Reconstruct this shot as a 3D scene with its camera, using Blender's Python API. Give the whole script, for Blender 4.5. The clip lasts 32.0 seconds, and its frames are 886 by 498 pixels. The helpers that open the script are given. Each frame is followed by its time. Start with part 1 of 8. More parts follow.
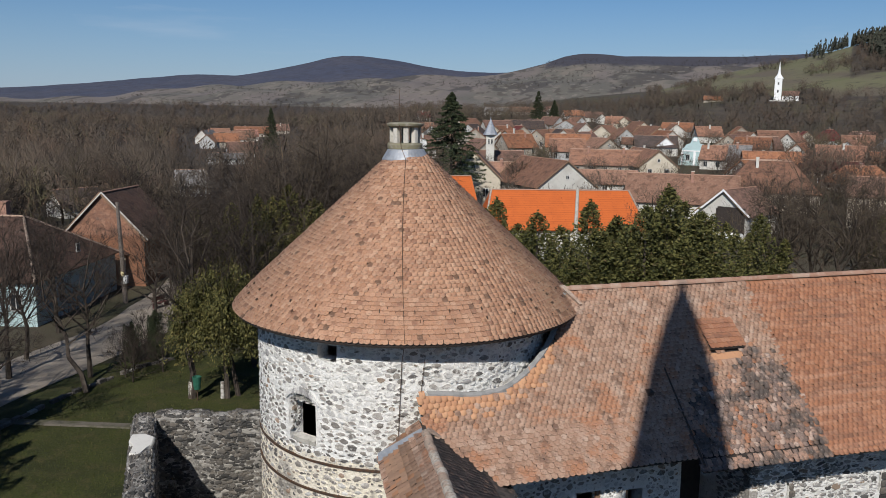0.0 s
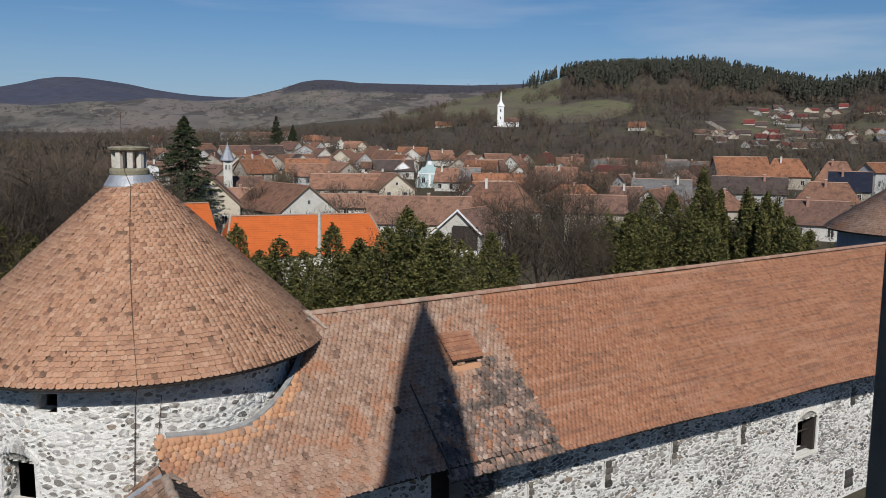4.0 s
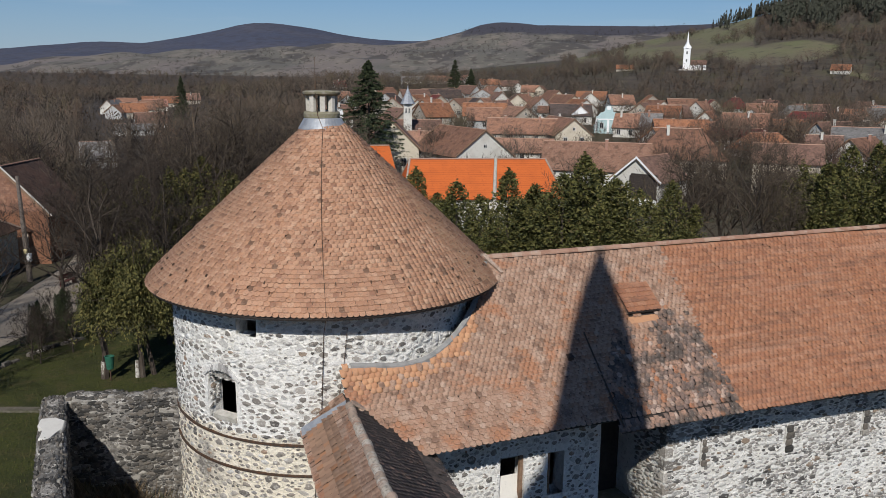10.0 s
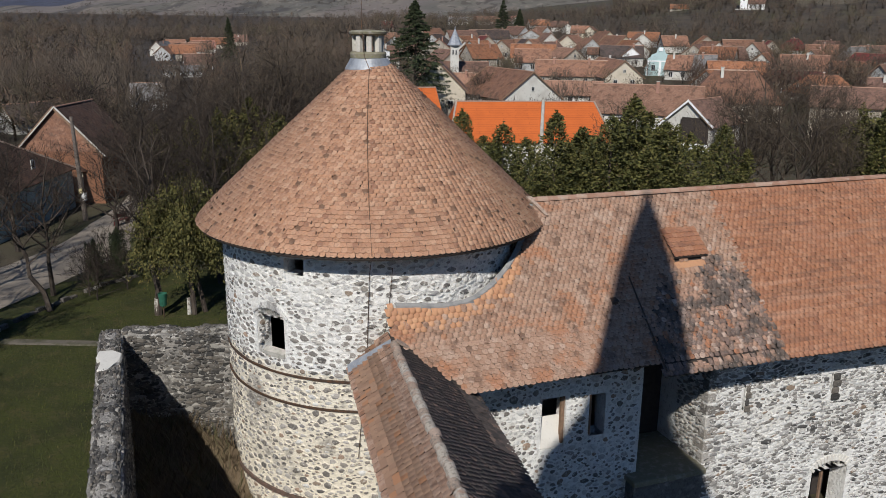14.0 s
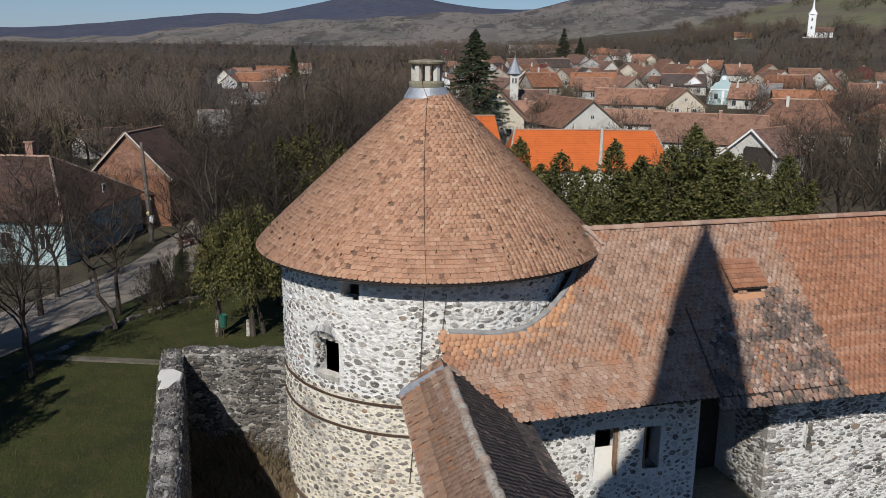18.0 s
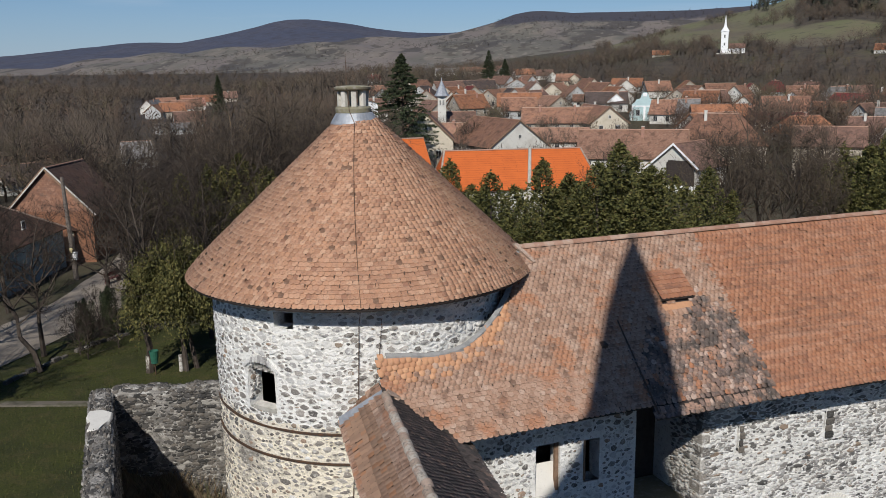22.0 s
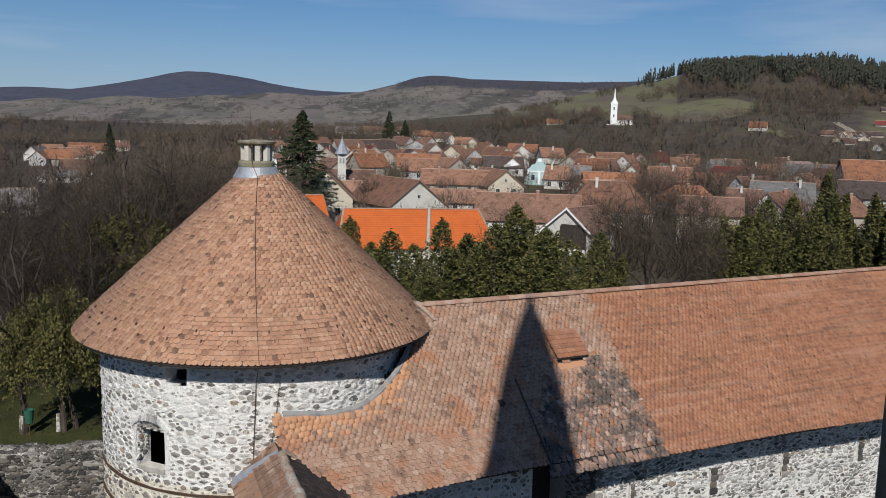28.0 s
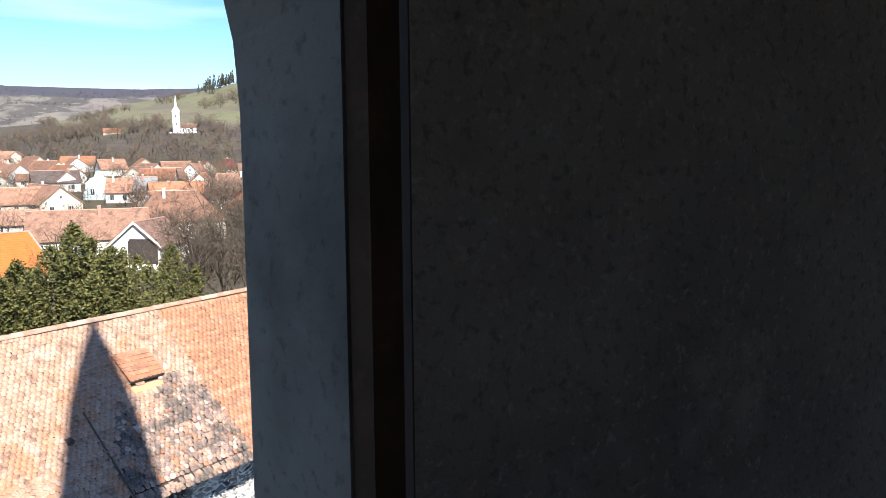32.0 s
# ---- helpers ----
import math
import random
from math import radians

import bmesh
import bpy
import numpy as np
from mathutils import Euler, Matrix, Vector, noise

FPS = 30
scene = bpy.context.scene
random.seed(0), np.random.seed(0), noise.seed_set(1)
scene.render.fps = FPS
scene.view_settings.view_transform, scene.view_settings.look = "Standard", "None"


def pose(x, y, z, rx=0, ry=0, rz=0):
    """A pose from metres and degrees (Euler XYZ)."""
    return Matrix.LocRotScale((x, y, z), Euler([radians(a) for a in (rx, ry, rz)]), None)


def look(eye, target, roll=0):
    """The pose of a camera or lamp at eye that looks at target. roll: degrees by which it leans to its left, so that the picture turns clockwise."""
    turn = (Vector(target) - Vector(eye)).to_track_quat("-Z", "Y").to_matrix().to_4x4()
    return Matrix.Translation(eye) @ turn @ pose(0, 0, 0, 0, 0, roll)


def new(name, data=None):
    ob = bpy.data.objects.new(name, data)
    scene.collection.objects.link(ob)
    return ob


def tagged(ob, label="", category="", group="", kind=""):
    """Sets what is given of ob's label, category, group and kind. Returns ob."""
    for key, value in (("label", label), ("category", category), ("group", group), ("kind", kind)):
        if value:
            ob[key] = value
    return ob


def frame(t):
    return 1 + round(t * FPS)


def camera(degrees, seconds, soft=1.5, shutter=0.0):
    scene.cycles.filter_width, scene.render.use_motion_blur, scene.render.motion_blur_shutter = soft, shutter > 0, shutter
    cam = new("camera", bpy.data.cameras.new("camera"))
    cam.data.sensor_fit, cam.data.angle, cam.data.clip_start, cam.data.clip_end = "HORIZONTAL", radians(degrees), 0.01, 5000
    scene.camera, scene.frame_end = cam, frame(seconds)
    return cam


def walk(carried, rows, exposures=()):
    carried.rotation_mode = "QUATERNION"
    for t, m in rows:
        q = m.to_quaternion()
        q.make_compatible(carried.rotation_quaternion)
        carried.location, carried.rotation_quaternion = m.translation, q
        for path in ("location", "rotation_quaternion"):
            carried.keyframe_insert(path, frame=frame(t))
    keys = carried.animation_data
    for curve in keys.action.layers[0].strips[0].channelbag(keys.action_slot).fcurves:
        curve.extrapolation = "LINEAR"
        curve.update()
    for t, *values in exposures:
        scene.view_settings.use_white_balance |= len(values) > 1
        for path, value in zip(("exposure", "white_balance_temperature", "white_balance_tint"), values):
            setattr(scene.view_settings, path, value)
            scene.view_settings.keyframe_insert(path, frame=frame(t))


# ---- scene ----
cam = camera(56.86, 32.0, soft=0.85)
rows = [
    (0, pose(-0.032, -0.006, 17.537, 80.67, -0.83, 9.73)), (0.5, pose(-0.063, 0.078, 17.529, 80.24, -1.04, 9.23)),
    (1, pose(-0.065, 0.062, 17.514, 80.12, -0.89, 8.00)), (1.5, pose(-0.067, 0.071, 17.509, 80.48, -1.32, 6.09)),
    (2, pose(-0.027, 0.099, 17.516, 81.37, -1.50, 3.08)), (2.5, pose(-0.010, 0.159, 17.498, 81.96, -1.60, 0.53)),
    (3, pose(0.013, 0.168, 17.506, 82.46, -1.75, -2.54)), (3.5, pose(0.039, 0.166, 17.498, 82.57, -1.15, -5.29)),
    (4, pose(0.074, 0.245, 17.472, 82.63, -0.67, -8.19)), (4.5, pose(0.128, 0.268, 17.473, 82.87, -0.75, -11.07)),
    (6.5, pose(-0.039, 0.185, 17.494, 82.39, -1.47, -6.43)), (7, pose(-0.054, 0.226, 17.496, 81.71, -1.85, -4.95)),
    (7.5, pose(-0.059, 0.243, 17.498, 81.29, -1.76, -3.72)), (8, pose(-0.073, 0.225, 17.513, 80.83, -1.63, -2.36)),
    (8.5, pose(-0.086, 0.218, 17.517, 80.29, -1.47, -0.87)), (9, pose(-0.090, 0.220, 17.516, 79.71, -1.09, 0.84)),
    (9.5, pose(-0.103, 0.220, 17.511, 79.25, -0.74, 2.38)), (10, pose(-0.098, 0.197, 17.499, 78.65, -0.78, 4.00)),
    (10.5, pose(-0.119, 0.182, 17.488, 78.06, -0.68, 5.16)), (11, pose(-0.121, 0.204, 17.470, 77.50, -0.57, 5.96)),
    (11.5, pose(-0.129, 0.182, 17.466, 76.99, -0.37, 6.61)), (12, pose(-0.125, 0.121, 17.454, 76.57, -0.37, 6.84)),
    (12.5, pose(-0.113, 0.131, 17.471, 76.22, -0.25, 6.63)), (13, pose(-0.095, 0.138, 17.462, 75.75, -0.08, 6.66)),
    (13.5, pose(-0.076, 0.126, 17.456, 75.21, -0.32, 6.87)), (14, pose(-0.083, 0.116, 17.455, 74.69, -0.69, 7.23)),
    (14.5, pose(-0.086, 0.101, 17.484, 74.86, -1.06, 7.77)), (16.5, pose(-0.033, 0.005, 17.497, 75.95, -0.71, 8.79)),
    (17, pose(-0.012, -0.057, 17.511, 75.97, -0.89, 9.31)), (17.5, pose(-0.006, 0.020, 17.489, 76.19, -0.88, 10.16)),
    (18, pose(0.018, -0.024, 17.497, 76.52, -0.63, 11.34)), (18.5, pose(0.024, -0.108, 17.513, 76.86, 0.20, 11.81)),
    (19, pose(0.044, -0.153, 17.515, 77.18, 0.86, 11.38)), (19.5, pose(0.055, -0.151, 17.529, 77.35, 1.29, 10.36)),
    (20, pose(0.072, -0.151, 17.520, 77.45, 1.50, 9.29)), (20.5, pose(0.062, -0.096, 17.526, 77.49, 1.53, 8.33)),
    (21, pose(0.083, -0.059, 17.510, 77.60, 1.49, 7.55)), (21.5, pose(0.079, -0.069, 17.526, 77.73, 1.17, 6.97)),
    (22, pose(0.084, -0.059, 17.523, 78.08, 0.81, 6.35)), (22.5, pose(0.111, -0.066, 17.522, 79.08, 0.13, 5.85)),
    (23, pose(0.120, -0.087, 17.537, 80.33, -0.43, 5.23)), (23.5, pose(0.156, -0.139, 17.534, 81.19, -0.78, 4.62)),
    (24, pose(0.164, -0.143, 17.540, 81.64, -1.29, 4.25)), (24.5, pose(0.073, -0.146, 17.518, 81.02, -1.48, 5.19)),
    (25, pose(0.015, -0.216, 17.518, 80.88, -1.19, 5.44)), (25.5, pose(-0.032, -0.226, 17.521, 80.84, -1.26, 4.01)),
    (27.5, pose(-0.067, -0.206, 17.527, 81.79, -1.48, 0.18)), (28, pose(-0.065, -0.237, 17.520, 82.23, -1.60, -0.55)),
    (28.5, pose(-0.046, -0.234, 17.507, 82.54, -1.38, -1.31)), (29, pose(0.018, -0.218, 17.488, 82.72, -0.73, -2.86)),
    (29.5, pose(0.054, -0.190, 17.477, 82.72, -0.47, -7.20)), (30, pose(0.062, -0.221, 17.489, 82.72, 0.14, -11.19)),
    (30.5, pose(0.117, -0.128, 17.462, 82.55, 0.81, -15.72)), (31, pose(0.153, -0.267, 17.489, 82.48, 0.97, -20.98)),
    (31.5, pose(0.222, -0.334, 17.514, 82.58, 1.10, -25.17)), (32, pose(0.286, -0.343, 17.532, 83.00, 0.47, -29.97)),
]

walk(cam, rows, exposures=[(0, 0.0, 6250, 10), (4.0, -0.06, 6250, 10), (13.0, -0.06, 6250, 10), (22.0, 0.0, 6250, 10), (29.4, -0.05, 6250, 10), (30.6, 0.05, 6250, 10), (31.2, 0.75, 6250, 10), (32.0, 1.6, 6250, 10)])

# ---- sun and sky ----
SUN_EL, SUN_AZ = radians(39.5), radians(3.6)
world = bpy.data.worlds.new("sky")
scene.world = world
world.use_nodes = True
wn = world.node_tree.nodes
sky = wn.new("ShaderNodeTexSky")
sky.sky_type, sky.sun_disc = "NISHITA", False
sky.sun_elevation, sky.sun_rotation = SUN_EL, math.pi + SUN_AZ
sky.altitude, sky.air_density, sky.dust_density, sky.ozone_density = 400, 1.0, 0.1, 6.0
wn["Background"].inputs["Strength"].default_value = 0.066
tone = wn.new("ShaderNodeHueSaturation")
tone.inputs["Saturation"].default_value, tone.inputs["Hue"].default_value = 1.12, 0.502
world.node_tree.links.new(sky.outputs[0], tone.inputs["Color"])
# thin cirrus
way = wn.new("ShaderNodeTexCoord")
turn = wn.new("ShaderNodeMapping")
turn.inputs["Rotation"].default_value, turn.inputs["Scale"].default_value = (0.0, 0.25, 0.3), (1.2, 3.0, 14.0)
wisp = wn.new("ShaderNodeTexNoise")
wisp.inputs["Scale"].default_value, wisp.inputs["Detail"].default_value = 1.6, 7.0
thin = wn.new("ShaderNodeMapRange")
thin.inputs[1].default_value, thin.inputs[2].default_value, thin.inputs[4].default_value = 0.54, 0.8, 0.4
veil = wn.new("ShaderNodeMix")
veil.data_type = "RGBA"
veil.inputs[7].default_value = (8.5, 9.2, 10.2, 1)
for a, b in ((way.outputs["Generated"], turn.inputs[0]), (turn.outputs[0], wisp.inputs["Vector"]), (wisp.outputs["Fac"], thin.inputs[0]), (thin.outputs[0], veil.inputs[0]), (tone.outputs[0], veil.inputs[6]), (veil.outputs[2], wn["Background"].inputs["Color"])):
    world.node_tree.links.new(a, b)
# pale haze low over the horizon all round
rise = wn.new("ShaderNodeSeparateXYZ")
low = wn.new("ShaderNodeMapRange")
low.interpolation_type = "SMOOTHSTEP"
low.inputs[1].default_value, low.inputs[2].default_value, low.inputs[3].default_value, low.inputs[4].default_value = -0.02, 0.17, 0.62, 0.0
mist = wn.new("ShaderNodeMix")
mist.data_type = "RGBA"
mist.inputs[7].default_value = (4.1, 5.4, 7.9, 1)
for a, b in ((way.outputs["Generated"], rise.inputs[0]), (rise.outputs[2], low.inputs[0]), (low.outputs[0], mist.inputs[0]), (tone.outputs[0], mist.inputs[6]), (mist.outputs[2], veil.inputs[6])):
    world.node_tree.links.new(a, b)
lamp = bpy.data.lights.new("sun", "SUN")
lamp.energy, lamp.angle, lamp.color = 4.5, radians(0.55), (1.0, 0.945, 0.86)
sun = new("sun", lamp)
sun.matrix_world = look((0, 0, 60), (math.sin(SUN_AZ) * math.cos(SUN_EL), math.cos(SUN_AZ) * math.cos(SUN_EL), 60 - math.sin(SUN_EL)))


# ---- materials ----
def ramp_mix(nt, fac, a, b):
    m = nt.nodes.new("ShaderNodeMix")
    m.data_type = "RGBA"
    if isinstance(fac, (int, float)):
        m.inputs[0].default_value = fac
    else:
        nt.links.new(fac, m.inputs[0])
    for s, v in ((6, a), (7, b)):
        if isinstance(v, tuple):
            m.inputs[s].default_value = (*v, 1)
        else:
            nt.links.new(v, m.inputs[s])
    return m.outputs[2]


def math_node(nt, op, a, b=0.0, c=0.0):
    m = nt.nodes.new("ShaderNodeMath")
    m.operation = op
    for i, v in enumerate((a, b, c)):
        if isinstance(v, (int, float)):
            m.inputs[i].default_value = v
        else:
            nt.links.new(v, m.inputs[i])
    return m.outputs[0]


def step_node(nt, v, lo, hi):
    m = nt.nodes.new("ShaderNodeMapRange")
    m.inputs[1].default_value, m.inputs[2].default_value = lo, hi
    nt.links.new(v, m.inputs[0])
    return m.outputs[0]


def noise_node(nt, vec, scale, detail=4.0, rough=0.6):
    n = nt.nodes.new("ShaderNodeTexNoise")
    n.inputs["Scale"].default_value, n.inputs["Detail"].default_value, n.inputs["Roughness"].default_value = scale, detail, rough
    nt.links.new(vec, n.inputs["Vector"])
    return n.outputs["Fac"]


class Mat:
    """A principled material under construction: world-size coordinates, a colour that is layered, and a bump."""

    def __init__(self, name, base, rough=0.85, metal=0.0, spec=0.3):
        self.m = bpy.data.materials.new(name)
        self.m.use_nodes = True
        self.nt = self.m.node_tree
        self.bsdf = self.nt.nodes["Principled BSDF"]
        self.bsdf.inputs["Roughness"].default_value, self.bsdf.inputs["Metallic"].default_value = rough, metal
        self.bsdf.inputs["Specular IOR Level"].default_value = spec
        geo = self.nt.nodes.new("ShaderNodeNewGeometry")
        self.pos, self.island = geo.outputs["Position"], geo.outputs["Random Per Island"]
        self.orand = self.nt.nodes.new("ShaderNodeObjectInfo").outputs["Random"]
        self.each = math_node(self.nt, "FRACT", math_node(self.nt, "ADD", self.island, self.orand))
        self.col = base
        self.h = None

    def layer(self, colour, scale, lo=0.45, hi=0.6, amount=1.0, detail=4.0, vec=None):
        f = step_node(self.nt, noise_node(self.nt, vec or self.pos, scale, detail), lo, hi)
        if amount != 1.0:
            f = math_node(self.nt, "MULTIPLY", f, amount)
        self.col = ramp_mix(self.nt, f, self.col, colour)
        return self

    def streak(self, colour, stretch, lo, hi, amount):
        """Noise drawn out along one direction, such as the courses of a roof."""
        mp = self.nt.nodes.new("ShaderNodeMapping")
        mp.inputs["Scale"].default_value = stretch
        self.nt.links.new(self.pos, mp.inputs[0])
        return self.layer(colour, 1.0, lo, hi, amount, 2.0, mp.outputs[0])

    def above(self, colour, z0, z1):
        """Another growth above a ragged height line."""
        sep = self.nt.nodes.new("ShaderNodeSeparateXYZ")
        self.nt.links.new(self.pos, sep.inputs[0])
        wob = math_node(self.nt, "MULTIPLY_ADD", noise_node(self.nt, self.pos, 0.012, 6.0, 0.7), 70.0, -35.0)
        f = step_node(self.nt, math_node(self.nt, "ADD", sep.outputs[2], wob), z0, z1)
        self.col = ramp_mix(self.nt, f, self.col, colour)
        return self

    def tone(self, colours, name="tone"):
        """Each whole plant of a mass takes a colour by its own stored tone, mixed with what is there."""
        at = self.nt.nodes.new("ShaderNodeAttribute")
        at.attribute_name = name
        r = self.nt.nodes.new("ShaderNodeValToRGB")
        while len(r.color_ramp.elements) < len(colours):
            r.color_ramp.elements.new(0.5)
        for i, (pos, c) in enumerate(colours):
            r.color_ramp.elements[i].position = pos
            r.color_ramp.elements[i].color = (*c, 1)
        self.nt.links.new(at.outputs["Fac"], r.inputs[0])
        self.col = ramp_mix(self.nt, 0.75, self.col, r.outputs[0])
        return self

    def over(self, name, under, ragged=0.5, scale=0.03):
        """Lays the colour so far over another one where the sheet's own mask says so, with a ragged edge."""
        at = self.nt.nodes.new("ShaderNodeAttribute")
        at.attribute_name = name
        f = math_node(self.nt, "MULTIPLY_ADD", noise_node(self.nt, self.pos, scale, 6.0, 0.65), ragged, -ragged / 2)
        f = step_node(self.nt, math_node(self.nt, "ADD", at.outputs["Fac"], f), 0.42, 0.58)
        self.col = ramp_mix(self.nt, f, under, self.col)
        return self

    def rim(self, colour, lo=0.8, hi=1.0, amount=0.5):
        """Worn pale rim along the rounded end of a tile, by the length stored on it."""
        at = self.nt.nodes.new("ShaderNodeAttribute")
        at.attribute_name = "length"
        f = math_node(self.nt, "MULTIPLY", step_node(self.nt, at.outputs["Fac"], lo, hi), amount)
        n = step_node(self.nt, noise_node(self.nt, self.pos, 6.0, 4.0), 0.35, 0.6)
        self.col = ramp_mix(self.nt, math_node(self.nt, "MULTIPLY", f, n), self.col, colour)
        return self

    def each_value(self, lo, hi):
        """Every object a little lighter or darker than the next."""
        hsv = self.nt.nodes.new("ShaderNodeHueSaturation")
        self.nt.links.new(self.col, hsv.inputs["Color"])
        self.nt.links.new(step_node_range(self.nt, self.orand, lo, hi), hsv.inputs["Value"])
        self.col = hsv.outputs[0]
        return self

    def vary(self, colours):
        """Each loose piece takes a colour of its own from the list."""
        r = self.nt.nodes.new("ShaderNodeValToRGB")
        r.color_ramp.interpolation = "CONSTANT"
        while len(r.color_ramp.elements) < len(colours):
            r.color_ramp.elements.new(0.5)
        for i, (at, c) in enumerate(colours):
            r.color_ramp.elements[i].position = at
            r.color_ramp.elements[i].color = (*c, 1)
        self.nt.links.new(self.each, r.inputs[0])
        self.col = r.outputs[0]
        return self

    def bump(self, scale, strength, dist=0.02, detail=5.0):
        n = noise_node(self.nt, self.pos, scale, detail)
        b = self.nt.nodes.new("ShaderNodeBump")
        b.inputs["Strength"].default_value, b.inputs["Distance"].default_value = strength, dist
        self.nt.links.new(n, b.inputs["Height"])
        if self.h is not None:
            self.nt.links.new(self.h, b.inputs["Normal"])
        self.h = b.outputs[0]
        return self

    def cells(self, scale, colour, lo, hi, amount=1.0, bump=0.0, stretch=(1, 1, 1)):
        """Voronoi edges: a joint colour between irregular stones."""
        mp = self.nt.nodes.new("ShaderNodeMapping")
        mp.inputs["Scale"].default_value = stretch
        self.nt.links.new(self.pos, mp.inputs[0])
        v = self.nt.nodes.new("ShaderNodeTexVoronoi")
        v.feature = "DISTANCE_TO_EDGE"
        v.inputs["Scale"].default_value = scale
        self.nt.links.new(mp.outputs[0], v.inputs["Vector"])
        f = step_node(self.nt, v.outputs[0], hi, lo)
        f = math_node(self.nt, "MULTIPLY", f, amount)
        self.col = ramp_mix(self.nt, f, self.col, colour)
        if bump:
            b = self.nt.nodes.new("ShaderNodeBump")
            b.inputs["Strength"].default_value, b.inputs["Distance"].default_value = bump, 0.03
            self.nt.links.new(step_node(self.nt, v.outputs[0], 0.0, hi), b.inputs["Height"])
            if self.h is not None:
                self.nt.links.new(self.h, b.inputs["Normal"])
            self.h = b.outputs[0]
        return self

    def tiles(self, joint, w=0.17, h=0.17, amount=0.6, spread=0.2):
        """Courses of roof tiles in metres along the sheet's own uv."""
        uv = self.nt.nodes.new("ShaderNodeUVMap")
        br = self.nt.nodes.new("ShaderNodeTexBrick")
        br.inputs["Scale"].default_value = 1.0
        br.inputs["Brick Width"].default_value, br.inputs["Row Height"].default_value = w, h
        br.inputs["Mortar Size"].default_value = 0.012
        br.inputs["Color1"].default_value, br.inputs["Color2"].default_value = (0.15, 0.15, 0.15, 1), (0.85, 0.85, 0.85, 1)
        br.inputs["Mortar"].default_value = (0.5, 0.5, 0.5, 1)
        self.nt.links.new(uv.outputs[0], br.inputs["Vector"])
        self.col = ramp_mix(self.nt, math_node(self.nt, "MULTIPLY", br.outputs["Fac"], amount), self.col, joint)
        hsv = self.nt.nodes.new("ShaderNodeHueSaturation")
        self.nt.links.new(self.col, hsv.inputs["Color"])
        self.nt.links.new(step_node_range(self.nt, br.outputs["Color"], 1 - spread, 1 + spread), hsv.inputs["Value"])
        self.col = hsv.outputs[0]
        return self

    def done(self):
        if isinstance(self.col, tuple):
            self.bsdf.inputs["Base Color"].default_value = (*self.col, 1)
        else:
            self.nt.links.new(self.col, self.bsdf.inputs["Base Color"])
        if self.h is not None:
            self.nt.links.new(self.h, self.bsdf.inputs["Normal"])
        return self.m


def step_node_range(nt, v, lo, hi):
    m = nt.nodes.new("ShaderNodeMapRange")
    m.inputs[3].default_value, m.inputs[4].default_value = lo, hi
    nt.links.new(v, m.inputs[0])
    return m.outputs[0]


# roof tiles
M_TILE_PALE = Mat("fired clay tile, weathered pale", (0.400, 0.206, 0.120), 0.9).vary([(0, (0.400, 0.221, 0.138)), (0.22, (0.449, 0.257, 0.161)), (0.45, (0.359, 0.190, 0.114)), (0.66, (0.430, 0.232, 0.138)), (0.84, (0.489, 0.298, 0.194)), (0.91, (0.27, 0.137, 0.085)), (0.978, (0.15, 0.083, 0.052))]).layer((0.300, 0.165, 0.106), 0.7, 0.5, 0.75, 0.5).layer((0.219, 0.154, 0.110), 9, 0.55, 0.8, 0.55).layer((0.519, 0.371, 0.248), 23, 0.6, 0.75, 0.35).layer((0.13, 0.10, 0.08), 34, 0.58, 0.72, 0.55).layer((0.55, 0.43, 0.33), 48, 0.60, 0.72, 0.45).layer((0.12, 0.08, 0.058), 15, 0.52, 0.66, 0.5).rim((0.62, 0.44, 0.32), 0.78, 1.0, 0.4).bump(60, 0.5, 0.008).done()
M_TILE_WING = Mat("fired clay tile, patched", (0.371, 0.198, 0.120), 0.9).vary([(0, (0.338, 0.207, 0.142)), (0.25, (0.375, 0.237, 0.166)), (0.5, (0.305, 0.185, 0.127)), (0.7, (0.395, 0.26, 0.188)), (0.93, (0.35, 0.18, 0.105)), (0.955, (0.44, 0.312, 0.236)), (0.985, (0.18, 0.11, 0.077))]).layer((0.37, 0.165, 0.085), 0.8, 0.54, 0.62, 0.75).layer((0.16, 0.092, 0.064), 2.3, 0.55, 0.64, 0.75).layer((0.48, 0.36, 0.28), 1.1, 0.58, 0.7, 0.6).layer((0.222, 0.139, 0.092), 7, 0.55, 0.8, 0.5).layer((0.510, 0.396, 0.294), 17, 0.62, 0.75, 0.4).layer((0.13, 0.10, 0.08), 34, 0.58, 0.72, 0.55).layer((0.55, 0.43, 0.33), 48, 0.60, 0.72, 0.45).layer((0.12, 0.08, 0.058), 15, 0.52, 0.66, 0.5).rim((0.56, 0.42, 0.32), 0.78, 1.0, 0.4).bump(60, 0.5, 0.008).done()
